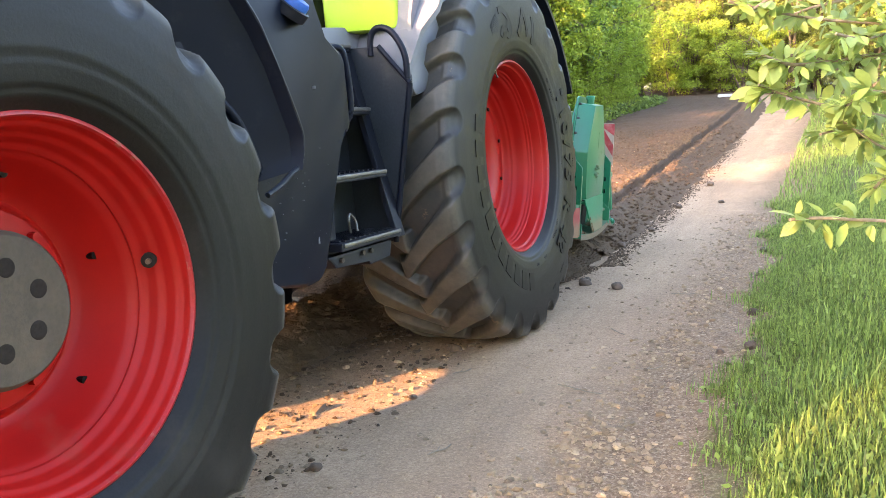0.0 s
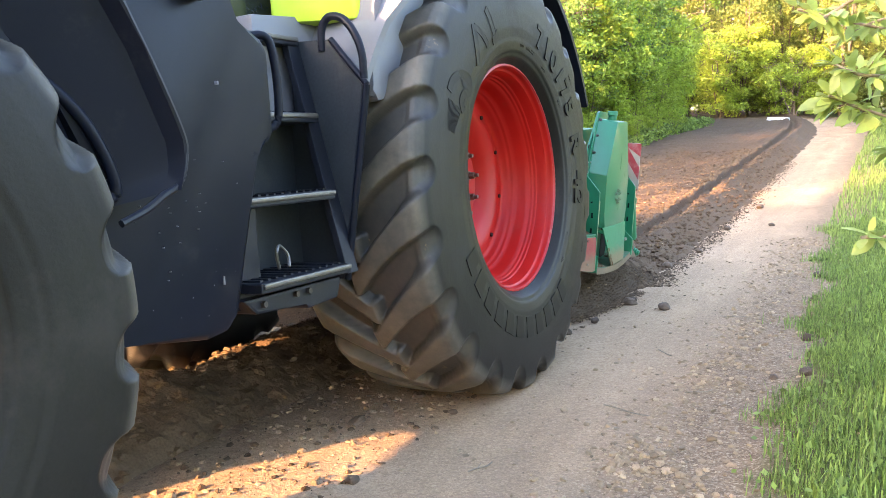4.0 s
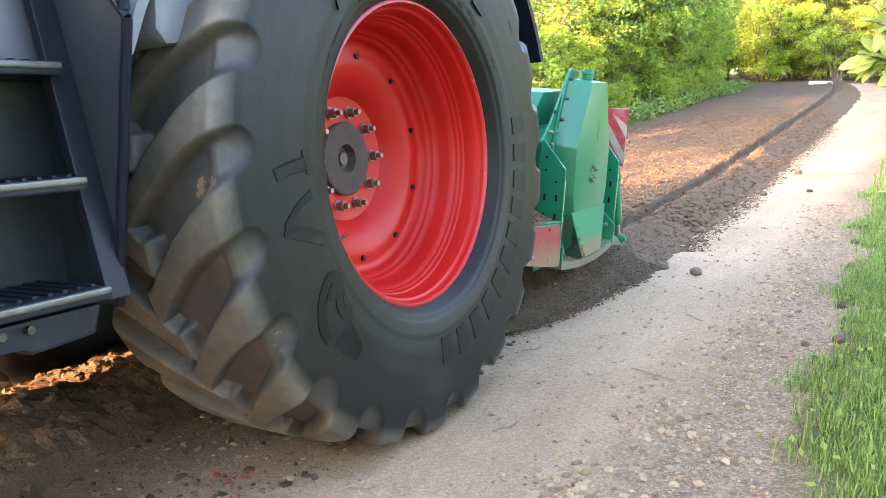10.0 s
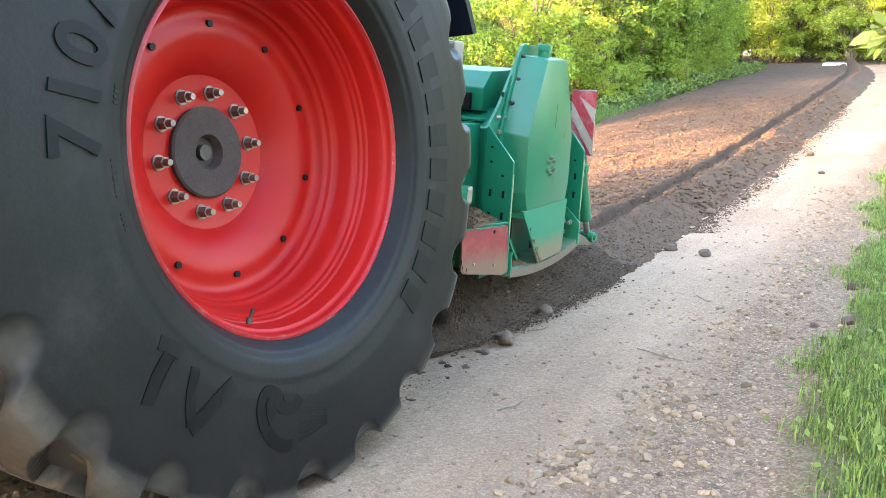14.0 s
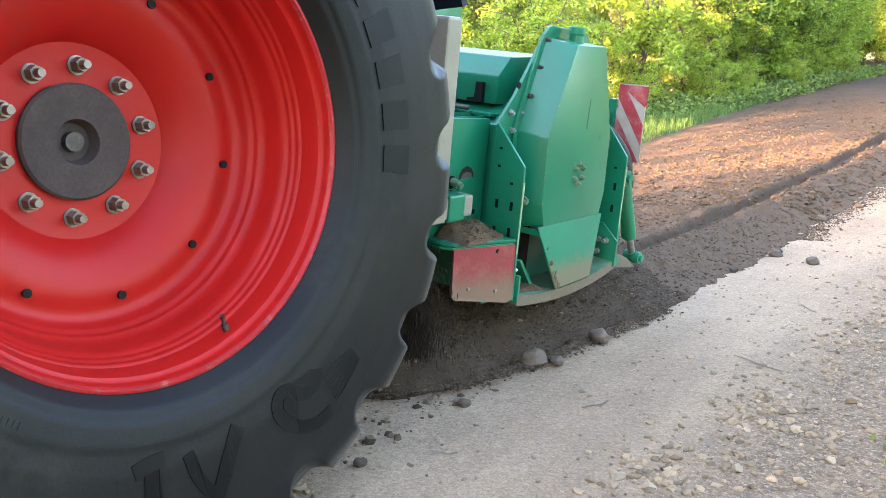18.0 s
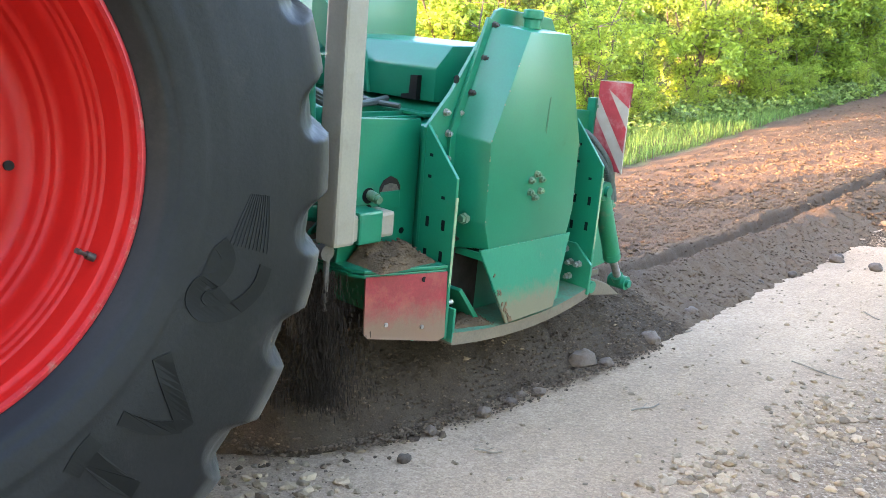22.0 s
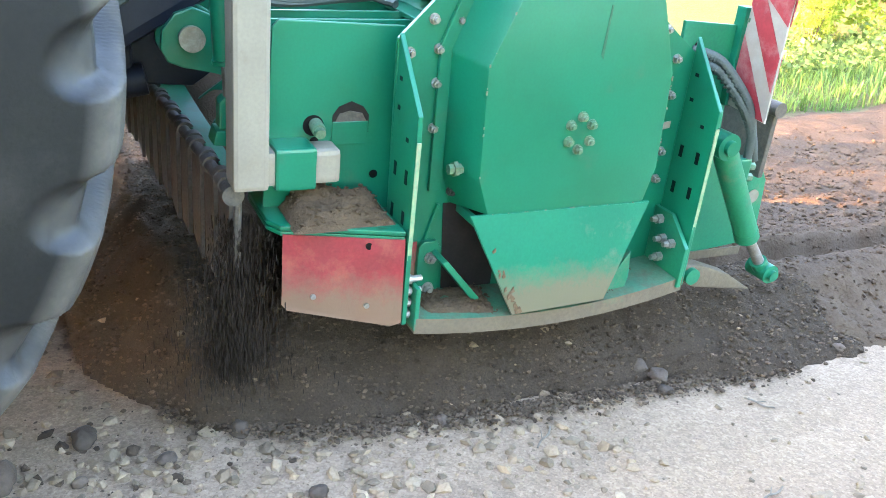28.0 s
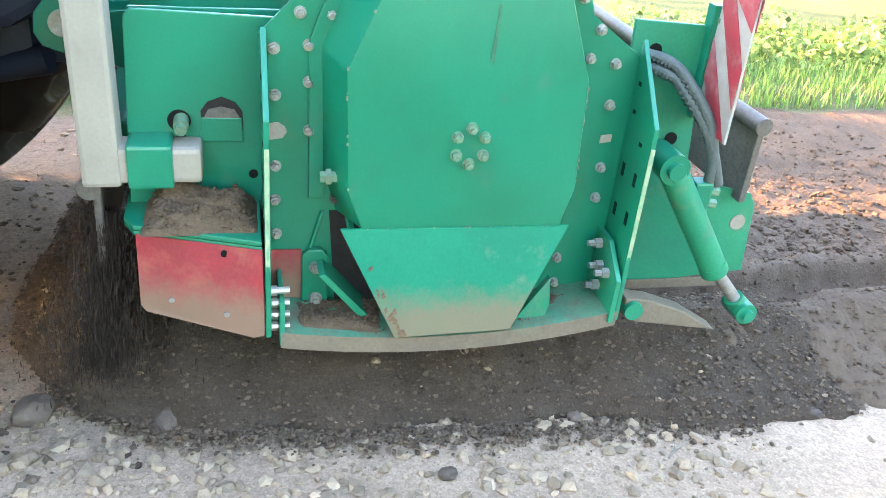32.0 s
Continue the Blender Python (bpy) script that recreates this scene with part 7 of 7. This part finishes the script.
def blades(name, n, place, height, width, mat, label, seed):
    """Grass: bent blades of two quads each, as one mesh."""
    rs = np.random.RandomState(seed)
    x, y = place(rs, n)
    z = np.array([rough(float(a), float(b)) for a, b in zip(x, y)]) - 0.01
    h = height * rs.uniform(0.35, 1.25, n)
    a = rs.uniform(0, 6.28, n)
    lean = rs.uniform(0.1, 0.9, n) * h * 0.6
    dx, dy = np.cos(a), np.sin(a)
    w = width * rs.uniform(0.6, 1.3, n)
    p0 = np.stack([x, y, z], 1)
    p1 = p0 + np.stack([dx * lean * 0.35, dy * lean * 0.35, h * 0.6], 1)
    p2 = p0 + np.stack([dx * lean, dy * lean, h], 1)
    sv = np.stack([-dy, dx, np.zeros(n)], 1) * w[:, None]
    low = np.stack([p0 - sv, p0 + sv, p1 + sv * 0.8, p1 - sv * 0.8], 1)
    top = np.stack([p1 - sv * 0.8, p1 + sv * 0.8, p2 + sv * 0.1, p2 - sv * 0.1], 1)
    ob = new(name, array_mesh(name, np.concatenate([low, top], 1), 4, mat))
    return tagged(ob, label, "grass", kind="stuff")


def verge_place(rs, n):
    y = 0.3 + 9.5 * rs.random_sample(n) ** 1.3 - 0.35 * np.abs(rs.randn(n))
    edge = 0.07 * np.sin(y * 3.1) + 0.05 * np.sin(y * 7.7 + 1) + 0.03 * np.sin(y * 17)
    x = -0.25 - 0.035 * (y - 2.5) + edge - np.abs(rs.randn(n)) * 0.07 + 2.6 * rs.random_sample(n) ** 1.1 * rs.uniform(0.7, 1.35, n)
    return x, y


blades("grass", 125000, verge_place, 0.08, 0.0028, M_GRASS, "fresh green grass on the verge of the track", 3)
blades("grass", 30000, lambda rs, n: (-0.62 + 5 * rs.random_sample(n), 9 + 18 * rs.random_sample(n)), 0.16, 0.006, M_GRASS, "fresh green grass further along the verge", 4)
blades("grass", 60000, lambda rs, n: (-0.1 + 6.5 * rs.random_sample(n), -7 + 17 * rs.random_sample(n)), 0.11, 0.005, M_GRASS, "fresh green grass beyond the verge", 9)
blades("tall_grass", 42000, lambda rs, n: (-5.5 - 2.9 * rs.random_sample(n) ** 1.2, -1 + 31 * rs.random_sample(n)), 0.17, 0.006, M_TALLGRASS, "tall sunlit grass along the far side of the road", 6)


def clover(n, seed):
    """Small broad leaves among the grass."""
    rs = np.random.RandomState(seed)
    x, y = verge_place(rs, n)
    z = np.array([rough(float(a), float(b)) for a, b in zip(x, y)]) + 0.05 * rs.random_sample(n)
    q = leaf_quads(rs, np.stack([x, y, z], 1), 0.03, 0.75, -0.2)
    tagged(new("clover", array_mesh("clover", q, 4, M_GRASS)), "small broad clover leaves in the grass", "weeds", kind="stuff")


clover(9000, 21)


def weeds(n, seed):
    """Broad-leaved weeds before the bushes across the road."""
    rs = np.random.RandomState(seed)
    y = -1 + 29 * rs.random_sample(n)
    x = np.interp(y, [-1, 9, 11.5, 13.5, 15.5, 19.5, 28], [-6.6, -6.5, -6.4, -6.1, -5.7, -5.2, -5.2]) - 1.7 * rs.random_sample(n) ** 1.2
    h = 0.28 * np.abs(np.sin(x * 2.3 + 1.7 * np.sin(y * 1.9))) + 0.06
    z = np.array([rough(float(a), float(b)) for a, b in zip(x, y)]) + h * rs.random_sample(n)
    q = leaf_quads(rs, np.stack([x, y, z], 1), 0.085, 0.6, -0.1)
    tagged(new("weeds", array_mesh("weeds", q, 4, M_GRASS)), "sunlit broad-leaved weeds across the road", "weeds", kind="stuff")


weeds(26000, 22)


def near_branch():
    """The willow boughs that hang in beside the track."""
    rs = np.random.RandomState(8)
    root = empty("willow_bush", (1.7, 4.2, terrain(1.7, 4.2)), "pale green willow bush leaning over the grass verge", "bush")
    foot = (1.7, 4.2, 0.0)
    paths = [[foot, (1.1, 3.9, 1.3), (0.37, 3.59, 1.53), (0.11, 3.36, 1.56), (-0.12, 3.14, 1.58), (-0.35, 2.93, 1.63)],
             [foot, (1.1, 3.8, 1.2), (0.36, 3.45, 1.42), (0.11, 3.22, 1.45), (-0.04, 3.04, 1.43), (-0.15, 2.87, 1.42), (-0.23, 2.78, 1.45)],
             [foot, (1.1, 3.8, 0.9), (0.41, 3.43, 1.17), (0.12, 3.19, 1.25), (-0.05, 3.0, 1.29), (-0.17, 2.9, 1.33), (-0.24, 2.81, 1.36)],
             [foot, (1.1, 4.0, 1.1), (0.44, 3.81, 1.35), (0.2, 3.59, 1.37), (0.01, 3.39, 1.4), (-0.14, 3.22, 1.48)],
             [foot, (1.1, 4.1, 1.4), (0.44, 3.98, 1.63), (0.11, 3.72, 1.68), (-0.1, 3.5, 1.65), (-0.24, 3.31, 1.58)],
             [foot, (1.1, 3.7, 0.8), (0.42, 3.4, 1.0), (0.23, 3.21, 1.09), (0.09, 3.1, 1.17), (0.0, 3.02, 1.24)],
             [foot, (1.1, 3.6, 0.7), (0.39, 3.15, 0.93), (0.25, 3.04, 1.01), (0.15, 2.95, 1.07), (0.1, 2.86, 1.04)],
             [foot, (1.1, 3.5, 0.6), (0.37, 2.89, 0.83), (0.18, 2.77, 0.94), (0.03, 2.64, 0.97), (-0.06, 2.57, 0.98), (-0.12, 2.52, 0.98)],
             [foot, (1.1, 4.0, 0.8), (0.49, 4.0, 1.01), (0.22, 3.78, 1.14), (0.02, 3.58, 1.19), (-0.07, 3.42, 1.18)],
             [foot, (1.1, 4.0, 1.5), (0.4, 3.65, 1.76), (0.1, 3.38, 1.72), (-0.14, 3.15, 1.7), (-0.28, 2.95, 1.6)],
             [foot, (1.1, 3.5, 1.1), (0.36, 3.09, 1.29), (0.2, 3.02, 1.31), (0.07, 2.9, 1.33), (0.01, 2.81, 1.29)],
             [foot, (1.1, 3.8, 1.3), (0.37, 3.38, 1.62), (0.21, 3.29, 1.57), (0.07, 3.1, 1.5), (-0.03, 2.94, 1.51)]]
    for j, pth in enumerate(paths):
        b = part("bough", pipe(pth, 0.005, n=7), M_TWIG, root, "thin pale bough", smooth=True)
        pts = [Vector(p) for p in pth]
        vs, fs = [], []
        for i in range(2, len(pts)):
            n = 5 if j == 7 else 15
            for k in range(n):
                c = pts[i - 1].lerp(pts[i], (k + rs.uniform(0, 1)) / n)
                along = (pts[i] - pts[i - 1]).normalized()
                for _ in range(2):
                    d = (along * rs.uniform(0.1, 0.9) + Vector(rs.randn(3)) * 0.55 + Vector((0, 0, -0.1))).normalized()
                    side = d.cross(Vector(rs.randn(3) * 0.5) + Vector((0, 0, 1))).normalized()
                    up = side.cross(d)
                    ln = 0.078 * rs.uniform(0.5, 1.2)
                    base = c + d * 0.012
                    at = len(vs)
                    for u, w in ((0, 0.0), (0.25, 0.17), (0.55, 0.22), (0.85, 0.12), (1.0, 0.0)):
                        mid = base + d * ln * u + up * (-0.16 * ln * u * u)
                        vs += [mid + side * ln * w + up * ln * w * 0.25, mid, mid - side * ln * w + up * ln * w * 0.25]
                    for q in range(4):
                        o = at + q * 3
                        fs += [(o, o + 1, o + 4, o + 3), (o + 1, o + 2, o + 5, o + 4)]
        ob = mesh_object("leaves", [v - Vector(root["origin"]) for v in vs], fs, M_NEARLEAF, b)
        ob.data.shade_smooth()
        ob["label"] = "pale green oval willow leaves"


near_branch()
white = link("covered_pile", boxed((-0.35, -0.3, 0), (0.35, 0.3, 0.16), 0.07), M_WHITE, None, smooth=True)
white.location = (-3.6, 31, terrain(-3.6, 31))
tagged(white, "pale sheet-covered pile at the road's far bend", "pile")


# ---------------------------------------------------------------- what moves
def motions():
    def back_of(y, lead):
        """The time at which the machine's rear has come to y."""
        ts, ms = [t for t, _ in ROLLED], [m for _, m in ROLLED]
        return float(np.interp(lead - y, ms, ts, left=-1, right=99))

    for ob in (tractor, pushed, stream):
        walk(ob, [(t, rolled(m)) for t, m in ROLLED])
    for ob in (mill, shelf_soil, skid_soil, rear_soil, floor_soil):
        walk(ob, [(t, mill_pose(m)) for t, m in ROLLED])
    for w, r in ((wheel_rl, 1.03), (wheel_rr, 1.03), (wheel_fl, 0.855), (wheel_fr, 0.855)):
        c = w.location.copy()
        walk(w, [(t, Matrix.Translation(c) @ Matrix.Rotation(m / r, 4, "X")) for t, m in ROLLED])
    for ob, x, y in ROLLING:
        t0 = min(max(back_of(y, 5.95), 0.6), 29.0)
        lie, turn = ob.location.copy(), ob.rotation_euler.to_matrix().to_4x4()
        start = Matrix.Translation(lie + Vector((-0.35, 0.05, -0.08))) @ Matrix.Rotation(-1.3, 4, "Y") @ turn
        end = Matrix.Translation(lie) @ turn
        walk(ob, [(0, start), (t0, start), (t0 + 0.7, Matrix.Translation(lie + Vector((-0.12, 0.02, 0.0))) @ Matrix.Rotation(-0.5, 4, "Y") @ turn), (t0 + 1.3, end), (32, end)])
    for ob, y in WINDROW:
        t0, t1 = back_of(y + 1.0, 6.7), back_of(y, 6.3)
        up, down = Matrix.Identity(4), Matrix.Translation((0, 0, -0.32))
        rows = [(0, up)]
        if t0 > 0.1:
            rows.append((min(t0, 31.0), up))
        rows.append((min(max(t1, 1.0), 32.0), down if t0 < 31.0 else up))
        if rows[-1][0] < 31.9:
            rows.append((32, rows[-1][1]))
        walk(ob, rows)
    for ob, y in RIDGES:
        t0, t1 = back_of(y + 0.5, 7.4), back_of(y + 0.5, 7.8)
        up, down = Matrix.Identity(4), Matrix.Translation((0, 0, -0.28))
        if t1 < 0.05:
            walk(ob, [(0, up), (32, up)])
        elif t0 >= 31.8:
            walk(ob, [(0, down), (32, down)])
        else:
            rows = [(0, down)] if t0 > 0.1 else [(0, up if t0 < -0.5 else down)]
            if t0 > 0.2:
                rows.append((t0, down))
            t1 = max(t1, (t0 if t0 > 0 else 0) + 0.8)
            if t1 < 31.9:
                rows += [(t1, up), (32, up)]
            else:
                rows += [(32, up)]
            walk(ob, rows)


motions()
